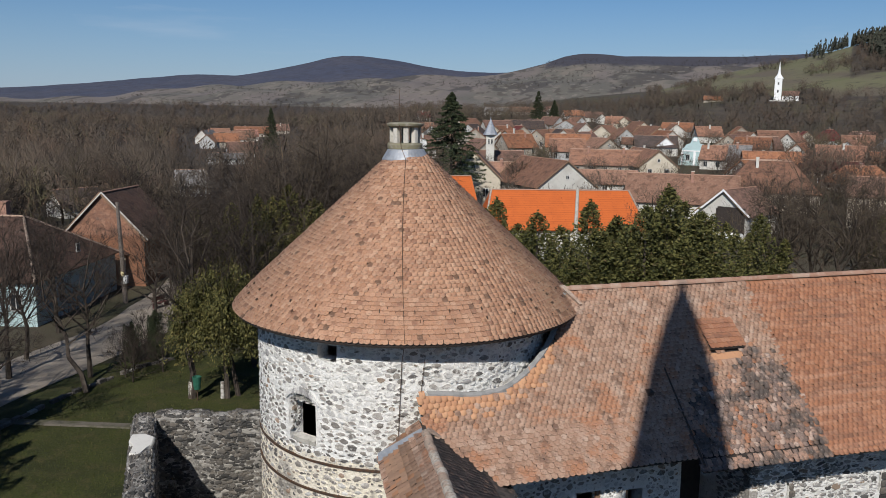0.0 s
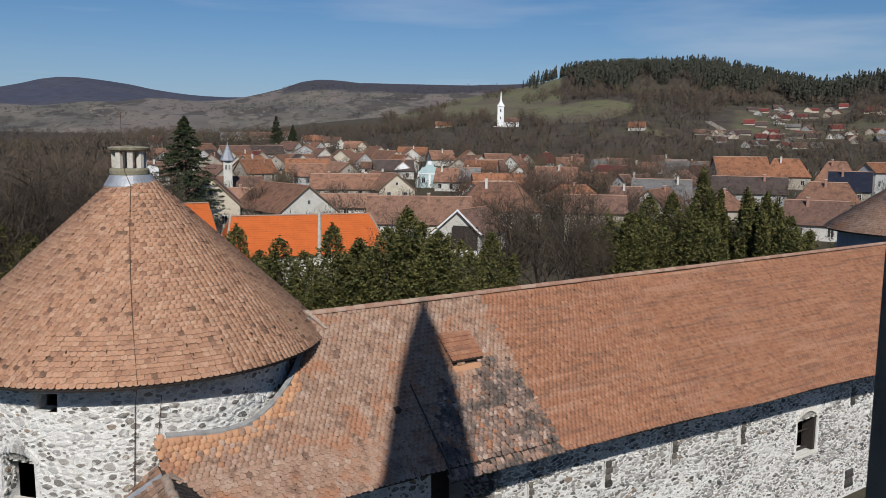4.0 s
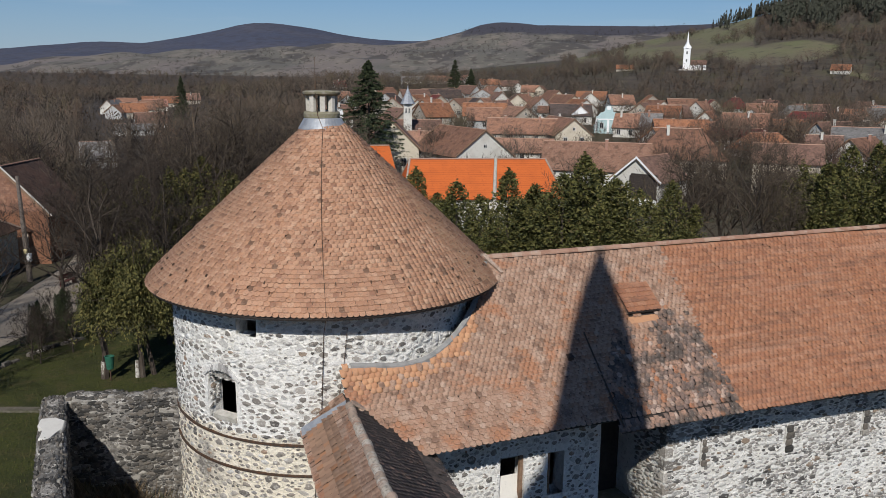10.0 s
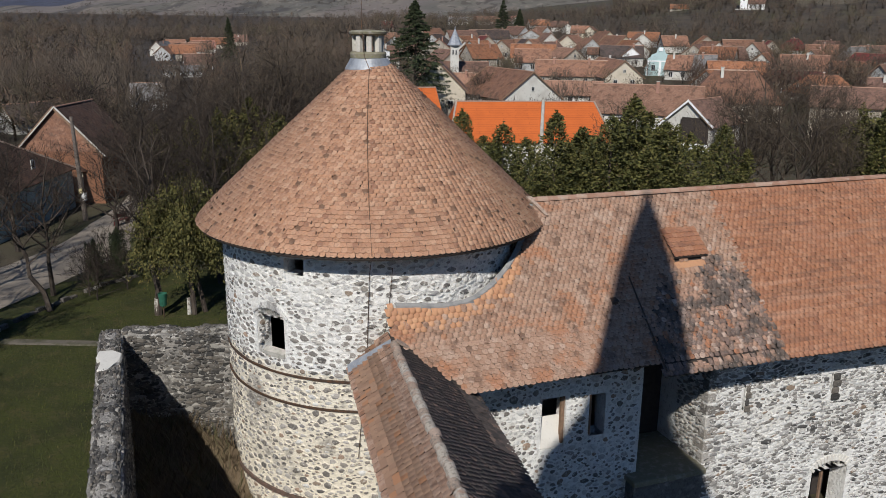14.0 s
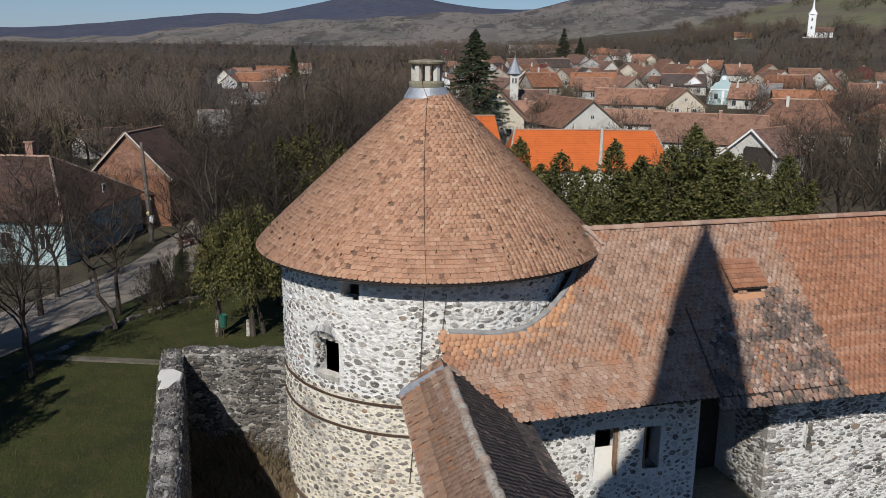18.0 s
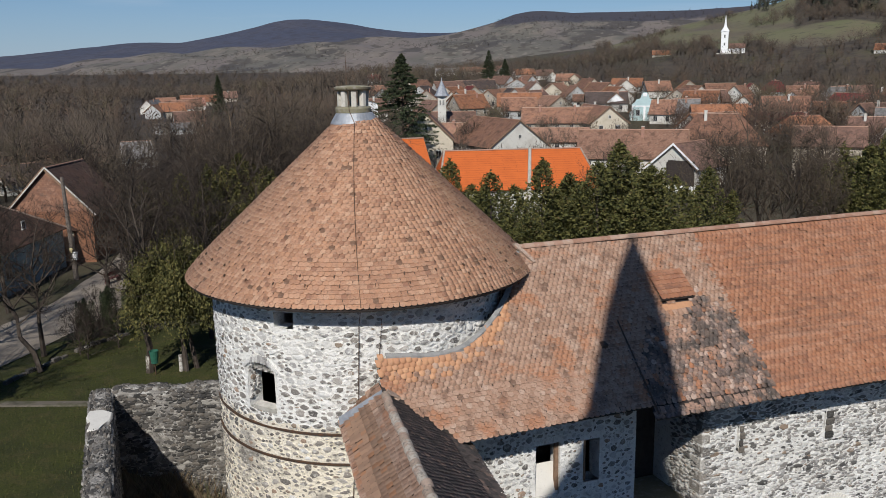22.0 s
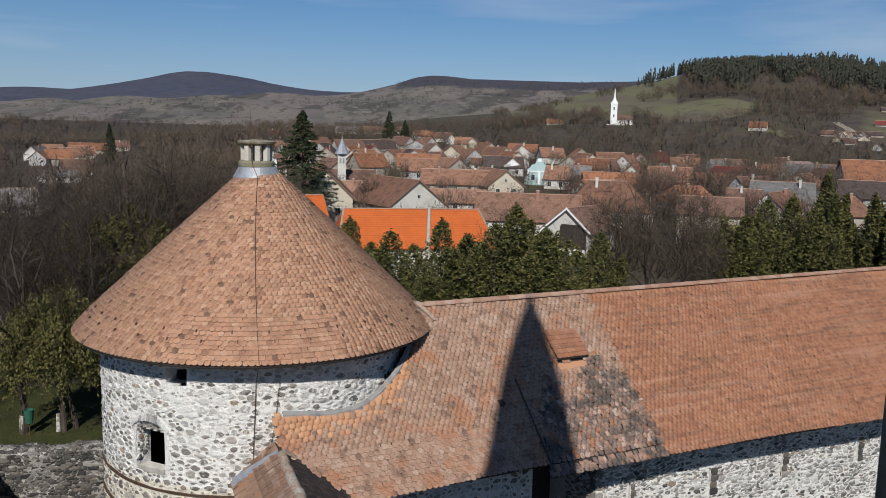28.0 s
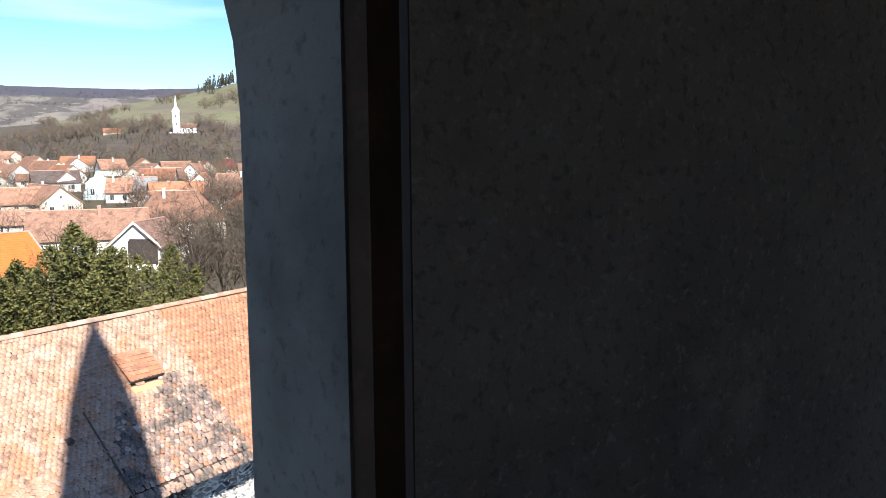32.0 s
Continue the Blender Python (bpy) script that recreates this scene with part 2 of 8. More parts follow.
M_TILE_RED = Mat("fired clay tile, newer red", (0.370, 0.180, 0.109), 0.88).vary([(0, (0.335, 0.148, 0.078)), (0.3, (0.36, 0.166, 0.09)), (0.55, (0.30, 0.13, 0.07)), (0.75, (0.38, 0.187, 0.108)), (0.93, (0.25, 0.11, 0.062))]).layer((0.277, 0.126, 0.080), 0.45, 0.52, 0.72, 0.5).layer((0.240, 0.135, 0.092), 8, 0.58, 0.8, 0.4).layer((0.15, 0.085, 0.06), 2.4, 0.56, 0.72, 0.45).streak((0.17, 0.09, 0.06), (0.35, 0.35, 7.0), 0.5, 0.68, 0.6).streak((0.47, 0.28, 0.19), (0.25, 0.25, 5.0), 0.55, 0.7, 0.4).layer((0.13, 0.085, 0.065), 34, 0.58, 0.72, 0.5).layer((0.52, 0.33, 0.24), 44, 0.60, 0.72, 0.4).layer((0.12, 0.08, 0.058), 15, 0.52, 0.66, 0.5).rim((0.50, 0.29, 0.2), 0.78, 1.0, 0.4).bump(60, 0.5, 0.008).done()
M_TILE_MOSS = Mat("old tile grown over with dark lichen", (0.2, 0.15, 0.12), 0.95).vary([(0, (0.30, 0.19, 0.14)), (0.25, (0.19, 0.13, 0.105)), (0.45, (0.36, 0.22, 0.155)), (0.65, (0.24, 0.17, 0.14)), (0.8, (0.44, 0.32, 0.255)), (0.92, (0.36, 0.165, 0.09))]).layer((0.065, 0.058, 0.052), 1.3, 0.47, 0.6, 0.8).layer((0.07, 0.063, 0.056), 12, 0.5, 0.66, 0.7).layer((0.5, 0.4, 0.33), 21, 0.6, 0.7, 0.6).bump(50, 0.4, 0.01).done()
M_TILE_DARK = Mat("blackened old tile", (0.1, 0.08, 0.07), 0.95).vary([(0, (0.105, 0.085, 0.075)), (0.4, (0.075, 0.063, 0.058)), (0.7, (0.14, 0.105, 0.09)), (0.93, (0.21, 0.145, 0.115))]).layer((0.045, 0.043, 0.042), 3, 0.45, 0.65, 0.7).layer((0.30, 0.19, 0.13), 12, 0.66, 0.75, 0.5).bump(50, 0.4, 0.01).done()
M_TILE_FLAT = Mat("flat pantile, brown pink", (0.323, 0.199, 0.132), 0.9).vary([(0, (0.315, 0.195, 0.128)), (0.35, (0.281, 0.171, 0.114)), (0.65, (0.340, 0.209, 0.136)), (0.9, (0.357, 0.180, 0.097))]).layer((0.230, 0.157, 0.110), 2, 0.5, 0.7, 0.6).layer((0.136, 0.114, 0.088), 11, 0.6, 0.78, 0.5).bump(50, 0.4, 0.01).done()
M_TILE_NEW = Mat("new orange clay tile", (0.5, 0.27, 0.14), 0.85).vary([(0, (0.47, 0.25, 0.135)), (0.4, (0.51, 0.285, 0.16)), (0.75, (0.43, 0.22, 0.12))]).layer((0.36, 0.20, 0.125), 3, 0.45, 0.7, 0.6).layer((0.28, 0.16, 0.10), 12, 0.55, 0.75, 0.5).bump(60, 0.3, 0.008).done()
M_RIDGE = Mat("mortared ridge tile", (0.42, 0.24, 0.17), 0.9).vary([(0, (0.35, 0.21, 0.15)), (0.5, (0.31, 0.175, 0.12)), (0.8, (0.40, 0.27, 0.2))]).layer((0.42, 0.34, 0.28), 6, 0.55, 0.7, 0.7).bump(30, 0.4, 0.01).done()
M_RIDGE_PALE = Mat("ridge tile under pale mortar", (0.40, 0.345, 0.285), 0.95).vary([(0, (0.42, 0.37, 0.31)), (0.3, (0.33, 0.255, 0.2)), (0.5, (0.40, 0.30, 0.235)), (0.75, (0.45, 0.40, 0.34))]).layer((0.27, 0.155, 0.105), 3, 0.52, 0.64, 0.75).layer((0.15, 0.135, 0.118), 14, 0.5, 0.66, 0.75).layer((0.52, 0.48, 0.42), 23, 0.6, 0.7, 0.6).bump(25, 0.8, 0.02).done()
# masonry
M_MORTAR = Mat("lime mortar", (0.84, 0.82, 0.775), 0.95).layer((0.72, 0.68, 0.61), 0.6, 0.5, 0.72, 0.55).layer((0.58, 0.545, 0.49), 1.9, 0.54, 0.7, 0.5).layer((0.48, 0.45, 0.41), 5, 0.57, 0.68, 0.5).layer((0.24, 0.225, 0.205), 13, 0.59, 0.69, 0.65).bump(9, 1.0, 0.09).bump(28, 0.9, 0.03).done()
M_MORTAR_CREAM = Mat("cream lime mortar", (0.82, 0.75, 0.62), 0.95).layer((0.66, 0.605, 0.51), 0.7, 0.48, 0.72, 0.6).layer((0.44, 0.40, 0.33), 4, 0.56, 0.7, 0.55).layer((0.22, 0.205, 0.185), 0.75, 0.57, 0.68, 0.8).layer((0.25, 0.235, 0.215), 11, 0.57, 0.68, 0.7).bump(9, 1.0, 0.08).bump(28, 0.9, 0.03).done()
M_STONE = Mat("rubble stone", (0.3, 0.28, 0.26), 0.92).vary([(0, (0.175, 0.16, 0.143)), (0.16, (0.25, 0.228, 0.2)), (0.3, (0.33, 0.305, 0.272)), (0.42, (0.13, 0.121, 0.112)), (0.52, (0.40, 0.372, 0.335)), (0.62, (0.205, 0.187, 0.165)), (0.74, (0.28, 0.252, 0.218)), (0.84, (0.46, 0.43, 0.39)), (0.9, (0.28, 0.22, 0.165)), (0.96, (0.34, 0.245, 0.175))]).layer((0.66, 0.63, 0.58), 6, 0.55, 0.66, 0.8).layer((0.6, 0.57, 0.52), 19, 0.57, 0.68, 0.7).layer((0.07, 0.066, 0.06), 30, 0.53, 0.75, 0.5).bump(14, 0.9, 0.05).bump(40, 0.6, 0.02).done()
M_STONE_WASHED = Mat("limewashed rubble stone", (0.6, 0.58, 0.55), 0.93).vary([(0, (0.62, 0.605, 0.575)), (0.3, (0.48, 0.465, 0.44)), (0.5, (0.70, 0.68, 0.645)), (0.7, (0.36, 0.347, 0.33)), (0.85, (0.55, 0.53, 0.50)), (0.95, (0.24, 0.23, 0.22))]).layer((0.76, 0.74, 0.70), 9, 0.52, 0.66, 0.8).layer((0.26, 0.25, 0.235), 26, 0.56, 0.68, 0.7).bump(14, 0.9, 0.05).bump(40, 0.6, 0.02).done()
M_DRYSOIL = Mat("earth with withered grass", (0.13, 0.095, 0.06), 0.95).layer((0.19, 0.14, 0.085), 1.5, 0.45, 0.65).layer((0.08, 0.085, 0.035), 0.6, 0.52, 0.7, 0.6).layer((0.07, 0.052, 0.036), 12, 0.5, 0.7, 0.7).bump(20, 0.8, 0.04).done()
M_STONE_GREY = Mat("light grey rubble stone", (0.34, 0.32, 0.295), 0.92).vary([(0, (0.25, 0.236, 0.217)), (0.2, (0.125, 0.118, 0.11)), (0.34, (0.36, 0.34, 0.312)), (0.5, (0.18, 0.17, 0.156)), (0.64, (0.30, 0.282, 0.26)), (0.78, (0.085, 0.081, 0.077)), (0.88, (0.42, 0.395, 0.362)), (0.94, (0.27, 0.205, 0.15))]).layer((0.68, 0.655, 0.61), 5, 0.53, 0.63, 0.85).layer((0.08, 0.077, 0.073), 16, 0.55, 0.68, 0.6).bump(14, 0.9, 0.05).bump(40, 0.6, 0.02).done()
M_MORTAR_GREY = Mat("weathered pale mortar", (0.30, 0.28, 0.25), 0.95).layer((0.13, 0.122, 0.11), 1.3, 0.44, 0.6, 0.85).layer((0.55, 0.52, 0.47), 6, 0.55, 0.63, 0.8).layer((0.08, 0.076, 0.07), 17, 0.54, 0.66, 0.7).bump(9, 1.0, 0.06).bump(26, 0.8, 0.03).done()
M_STONE_DARK = Mat("dark weathered rubble stone", (0.14, 0.13, 0.118), 0.95).vary([(0, (0.075, 0.07, 0.064)), (0.3, (0.12, 0.108, 0.094)), (0.55, (0.045, 0.043, 0.04)), (0.7, (0.15, 0.132, 0.112)), (0.92, (0.32, 0.30, 0.265))]).layer((0.04, 0.039, 0.037), 5, 0.53, 0.7, 0.7).layer((0.38, 0.36, 0.32), 12, 0.6, 0.7, 0.6).bump(14, 0.9, 0.05).done()
M_RUBBLE = Mat("weathered dark rubble wall", (0.18, 0.168, 0.15), 0.95).layer((0.36, 0.34, 0.305), 3, 0.52, 0.66, 0.8).layer((0.06, 0.058, 0.054), 8, 0.5, 0.72, 0.7).bump(10, 1.0, 0.09).bump(28, 0.8, 0.03).done()
M_DRY = Mat("dry winter grass", (0.14, 0.1, 0.06), 0.95).vary([(0, (0.14, 0.1, 0.058)), (0.3, (0.18, 0.135, 0.08)), (0.6, (0.09, 0.065, 0.04)), (0.85, (0.08, 0.08, 0.035))]).done()
M_PLASTER = Mat("old lime plaster", (0.66, 0.63, 0.57), 0.95).layer((0.5, 0.47, 0.42), 1.2, 0.45, 0.7, 0.6).layer((0.36, 0.34, 0.31), 9, 0.6, 0.75, 0.4).bump(12, 0.5, 0.03).done()
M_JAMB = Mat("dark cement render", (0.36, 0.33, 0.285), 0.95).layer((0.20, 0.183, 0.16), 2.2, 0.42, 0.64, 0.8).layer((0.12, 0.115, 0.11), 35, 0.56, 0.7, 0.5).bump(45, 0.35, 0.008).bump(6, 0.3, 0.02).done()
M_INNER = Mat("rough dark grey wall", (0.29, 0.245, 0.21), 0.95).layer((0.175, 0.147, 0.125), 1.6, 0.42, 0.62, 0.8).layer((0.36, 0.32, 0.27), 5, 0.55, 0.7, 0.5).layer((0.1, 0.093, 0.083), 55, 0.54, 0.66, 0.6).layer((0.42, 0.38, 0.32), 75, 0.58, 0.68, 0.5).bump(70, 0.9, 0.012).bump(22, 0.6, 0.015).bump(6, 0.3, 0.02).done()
M_WOOD = Mat("weathered wood", (0.24, 0.15, 0.095), 0.85).layer((0.13, 0.085, 0.06), 6, 0.4, 0.7, 0.8).layer((0.36, 0.26, 0.18), 25, 0.55, 0.75, 0.5).bump(40, 0.4, 0.006).done()
# Real dark timber, and also the sheets that paint in unlit space.
M_WOOD_OR_SHADE = Mat("dark timber", (0.05, 0.04, 0.035), 0.9).layer((0.03, 0.025, 0.022), 5, 0.4, 0.7).bump(30, 0.4, 0.006).done()
M_ZINC = Mat("zinc flashing", (0.36, 0.38, 0.41), 0.55, 0.4).layer((0.24, 0.25, 0.27), 3, 0.4, 0.7).layer((0.42, 0.41, 0.39), 14, 0.56, 0.7).bump(8, 0.25, 0.02).done()
M_LEAD = Mat("weathered lead and mortar flashing", (0.30, 0.295, 0.285), 0.8, 0.1).layer((0.20, 0.197, 0.193), 4, 0.45, 0.7).bump(14, 0.5, 0.02).done()
M_CONC = Mat("weathered concrete", (0.55, 0.52, 0.46), 0.92).layer((0.34, 0.32, 0.27), 3, 0.45, 0.7, 0.8).layer((0.25, 0.25, 0.19), 12, 0.55, 0.75, 0.5).bump(30, 0.4, 0.01).done()
M_CONC_MOSS = Mat("lichened concrete slab", (0.22, 0.2, 0.14), 0.95).layer((0.34, 0.31, 0.26), 4, 0.5, 0.68).layer((0.20, 0.19, 0.10), 15, 0.5, 0.7).bump(35, 0.5, 0.01).done()
M_IRON = Mat("rusty iron", (0.09, 0.065, 0.05), 0.7, 0.5).layer((0.17, 0.09, 0.05), 12, 0.45, 0.65).done()
M_RUST = Mat("rusted steel band", (0.17, 0.11, 0.085), 0.85, 0.1).layer((0.09, 0.07, 0.06), 7, 0.4, 0.65).done()
M_BLACK = Mat("unlit interior", (0.02, 0.02, 0.02), 1.0).done()
M_SHINGLE = Mat("wooden shingles", (0.16, 0.13, 0.11), 0.9).layer((0.09, 0.08, 0.07), 5, 0.4, 0.7).bump(20, 0.5, 0.02).done()
M_GLASS = Mat("window glass", (0.02, 0.025, 0.03), 0.08, 0.0, 0.6).done()
# ground
M_LAWN = Mat("mown grass", (0.05, 0.056, 0.010), 0.95).layer((0.03, 0.035, 0.008), 0.3, 0.42, 0.62).layer((0.08, 0.066, 0.024), 0.9, 0.5, 0.66, 0.75).layer((0.12, 0.1, 0.05), 5, 0.58, 0.72, 0.5).layer((0.022, 0.027, 0.009), 7, 0.45, 0.68, 0.8).bump(25, 0.8, 0.06).done()
M_EARTH = Mat("winter grass and earth", (0.066, 0.054, 0.034), 0.95).layer((0.044, 0.049, 0.02), 0.05, 0.42, 0.62).layer((0.095, 0.075, 0.05), 0.6, 0.5, 0.7, 0.6).layer((0.07, 0.055, 0.04), 4, 0.5, 0.7, 0.6).bump(4, 0.8, 0.2).done()
M_TRODDEN = Mat("trodden earth", (0.12, 0.105, 0.082), 0.95).layer((0.06, 0.06, 0.03), 0.8, 0.46, 0.6, 0.8).layer((0.16, 0.14, 0.115), 5, 0.52, 0.7, 0.6).bump(20, 0.5, 0.02).done()
M_ROAD = Mat("dusty road", (0.27, 0.23, 0.185), 0.95).layer((0.19, 0.16, 0.128), 0.4, 0.45, 0.65, 0.8).layer((0.35, 0.305, 0.25), 1.4, 0.52, 0.7, 0.6).layer((0.24, 0.2, 0.155), 9, 0.58, 0.75, 0.5).bump(20, 0.4, 0.02).done()
# Winter pasture, greyed further in its colour to paint in distance haze.
M_PASTURE_HAZE = Mat("winter hill pasture, greyed for haze", (0.152, 0.13, 0.117), 0.95).streak((0.112, 0.106, 0.088), (0.006, 0.0008, 0.012), 0.46, 0.56, 0.8).streak((0.175, 0.15, 0.125), (0.016, 0.0016, 0.05), 0.5, 0.62, 0.7).streak((0.062, 0.056, 0.052), (0.011, 0.0013, 0.03), 0.55, 0.6, 0.85).streak((0.07, 0.06, 0.05), (0.05, 0.006, 0.16), 0.56, 0.62, 0.75).streak((0.2, 0.178, 0.15), (0.06, 0.006, 0.2), 0.6, 0.66, 0.6).above((0.055, 0.052, 0.062), 126.0, 134.0).bump(0.02, 0.4, 8).done()
M_WOODSOIL = Mat("leafless woodland", (0.062, 0.05, 0.04), 0.95).layer((0.09, 0.07, 0.055), 0.05, 0.45, 0.65).layer((0.04, 0.035, 0.03), 0.3, 0.45, 0.65, 0.8).bump(0.5, 1.0, 2.0).done()
HILL = Mat("scrubby hillside", (0.078, 0.062, 0.046), 0.95).layer((0.075, 0.07, 0.038), 0.018, 0.48, 0.6, 0.8).layer((0.042, 0.035, 0.029), 0.12, 0.45, 0.6, 0.8).layer((0.095, 0.078, 0.052), 0.5, 0.6, 0.72, 0.5)
HILL.base = HILL.col
# Meadow colour, made paler and greyer to paint in some distance haze.
HILL.col = (0.138, 0.131, 0.072)
M_HILL = HILL.layer((0.15, 0.125, 0.075), 0.012, 0.45, 0.65).layer((0.115, 0.122, 0.055), 0.03, 0.5, 0.66, 0.7).streak((0.115, 0.092, 0.068), (0.02, 0.006, 0.05), 0.47, 0.62, 0.85).layer((0.062, 0.05, 0.036), 0.11, 0.58, 0.66, 0.7).over("grass", HILL.base).bump(0.2, 0.6, 1.5).done()
# Forest colour carries the blue of distance haze.
M_FARWOOD_HAZE = Mat("distant leafless forest", (0.056, 0.062, 0.092), 0.95).layer((0.068, 0.07, 0.094), 0.004, 0.45, 0.6).layer((0.042, 0.04, 0.05), 0.03, 0.45, 0.65, 0.6).bump(0.01, 0.7, 20).done()


# ---- helpers for meshes ----
def empty(name, at=(0, 0, 0), rz=0.0):
    ob = new(name)
    ob.matrix_world = Matrix.Translation(at) @ Matrix.Rotation(rz, 4, "Z")
    ob.empty_display_size = 0.3
    return ob


def link_mesh(name, me, material, parent=None, label="", m=None):
    me.materials.append(material)
    ob = new(name, me)
    if parent is not None:
        ob.parent = parent
        if m is not None:
            ob.matrix_local = m
    elif m is not None:
        ob.matrix_world = m
    if label:
        tagged(ob, label)
    return ob


def part(name, bm, material, parent=None, label="", m=None):
    me = bpy.data.meshes.new(name)
    bm.to_mesh(me)
    bm.free()
    return link_mesh(name, me, material, parent, label, m)


def py_part(name, verts, faces, material, parent=None, label="", m=None, smooth=False):
    me = bpy.data.meshes.new(name)
    me.from_pydata([tuple(v) for v in verts], [], faces)
    if smooth:
        me.polygons.foreach_set("use_smooth", [True] * len(me.polygons))
    me.update()
    return link_mesh(name, me, material, parent, label, m)


def array_mesh(name, verts, faces_by_size):
    """A mesh from arrays: verts (n, 3) and a list of (m, k) vertex index arrays."""
    me = bpy.data.meshes.new(name)
    loops = np.concatenate([f.ravel() for f in faces_by_size]).astype(np.int32)
    sizes = np.concatenate([np.full(len(f), f.shape[1]) for f in faces_by_size]).astype(np.int32)
    me.vertices.add(len(verts))
    me.vertices.foreach_set("co", np.asarray(verts, np.float32).ravel())
    me.loops.add(len(loops))
    me.loops.foreach_set("vertex_index", loops)
    me.polygons.add(len(sizes))
    me.polygons.foreach_set("loop_start", np.concatenate([[0], np.cumsum(sizes)[:-1]]).astype(np.int32))
    me.polygons.foreach_set("loop_total", sizes)
    me.update(calc_edges=True)
    me.validate()
    return me


def stamp(template, faces, mats):
    """Copies of a small template under many 3x4 matrices, as arrays."""
    t = np.c_[template, np.ones(len(template))]
    v = np.einsum("nij,kj->nki", mats, t).reshape(-1, 3)
    base = (np.arange(len(mats)) * len(template))[:, None, None]
    by = {}
    for f in faces:
        by.setdefault(len(f), []).append(f)
    return v, [(np.array(fs)[None] + base).reshape(-1, k) for k, fs in by.items()]


def box(bm, x0, x1, y0, y1, z0, z1, bevel=0.0):
    g = bmesh.ops.create_cube(bm, size=1.0)
    for v in g["verts"]:
        v.co = Vector(((x0 + x1) / 2 + v.co.x * (x1 - x0), (y0 + y1) / 2 + v.co.y * (y1 - y0), (z0 + z1) / 2 + v.co.z * (z1 - z0)))
    if bevel:
        edges = list({e for v in g["verts"] for e in v.link_edges})
        bmesh.ops.bevel(bm, geom=edges, offset=bevel, segments=1, affect="EDGES")
    return bm


def box_part(name, dims, material, parent=None, label="", bevel=0.0, m=None):
    return part(name, box(bmesh.new(), *dims, bevel), material, parent, label, m)


def lathe(profile, n=64, a0=0.0, a1=2 * math.pi, close=False):
    """Verts and quads of a profile of (r, z) turned about z."""
    full = abs(a1 - a0 - 2 * math.pi) < 1e-6
    k = n if full else n + 1
    verts = [(r * math.cos(a0 + (a1 - a0) * i / n), r * math.sin(a0 + (a1 - a0) * i / n), z) for r, z in profile for i in range(k)]
    faces = []
    for j in range(len(profile) - 1):
        for i in range(n):
            a, b = j * k + i, j * k + (i + 1) % k
            faces.append((a, b, b + k, a + k))
    if close:
        faces.append(tuple(reversed(range(k))))
        faces.append(tuple(range((len(profile) - 1) * k, len(profile) * k)))
    return verts, faces


def prism(bm, pts, z0, z1):
    """An upright prism over a ring of (x, y) points."""
    lo = [bm.verts.new((x, y, z0)) for x, y in pts]
    hi = [bm.verts.new((x, y, z1)) for x, y in pts]
    n = len(pts)
    bm.faces.new(list(reversed(lo)))
    bm.faces.new(hi)
    for i in range(n):
        bm.faces.new((lo[i], lo[(i + 1) % n], hi[(i + 1) % n], hi[i]))
    return bm


def slab(bm, quad, thick):
    """A plate on four or more corner points in one plane, thickened downwards along its normal."""
    p = [Vector(q) for q in quad]
    nrm = (p[1] - p[0]).cross(p[-1] - p[0]).normalized()
    up = [bm.verts.new(q) for q in p]
    dn = [bm.verts.new(q - nrm * thick) for q in p]
    n = len(p)
    f = bm.faces.new(up)
    bm.faces.new(list(reversed(dn)))
    for i in range(n):
        bm.faces.new((up[(i + 1) % n], up[i], dn[i], dn[(i + 1) % n]))
    return f


def uv_metres(bm, along, down):
    lay = bm.loops.layers.uv.verify()
    for f in bm.faces:
        for l in f.loops:
            l[lay].uv = (l.vert.co.dot(along), l.vert.co.dot(down))


def tube(bm, pts, radii, sides=6):
    """A round rod along points, with a radius at each."""
    rings = []
    for i, p in enumerate(pts):
        p = Vector(p)
        d = (Vector(pts[min(i + 1, len(pts) - 1)]) - Vector(pts[max(i - 1, 0)])).normalized()
        a = d.orthogonal().normalized()
        b = d.cross(a)
        rings.append([bm.verts.new(p + (a * math.cos(t) + b * math.sin(t)) * radii[i]) for t in (2 * math.pi * k / sides for k in range(sides))])
    for r0, r1 in zip(rings, rings[1:]):
        # match the nearest start so that the tube does not twist
        s = min(range(sides), key=lambda k: (r1[k].co - r0[0].co).length)
        for k in range(sides):
            bm.faces.new((r0[k], r0[(k + 1) % sides], r1[(k + 1 + s) % sides], r1[(k + s) % sides]))
    bm.faces.new(list(reversed(rings[0])))
    bm.faces.new(rings[-1])
    return bm


# ---- roof tiles and stones as pieces ----
def beaver_tail(w, length, thick, arc=5, tip=0.42):
    """A plain tile with a rounded lower end: x across, y down the slope, z out of the roof."""
    pts = [(-w / 2, -length), (-w / 2, -w * tip)]
    for i in range(1, arc):
        a = math.pi * i / arc
        pts.append((-w / 2 * math.cos(a), -w * tip + w * tip * math.sin(a)))
    pts += [(w / 2, -w * tip), (w / 2, -length)]
    n = len(pts)
    verts = [(x, y, thick * (2.9 + 2.4 * y / length)) for x, y in pts] + [(x, y, thick * (1.6 + 2.4 * y / length)) for x, y in pts[1:-1]]
    faces = [tuple(reversed(range(n)))]
    for i in range(1, n - 2):
        faces.append((i, i + 1, n + i, n + i - 1))
    return np.array(verts), faces


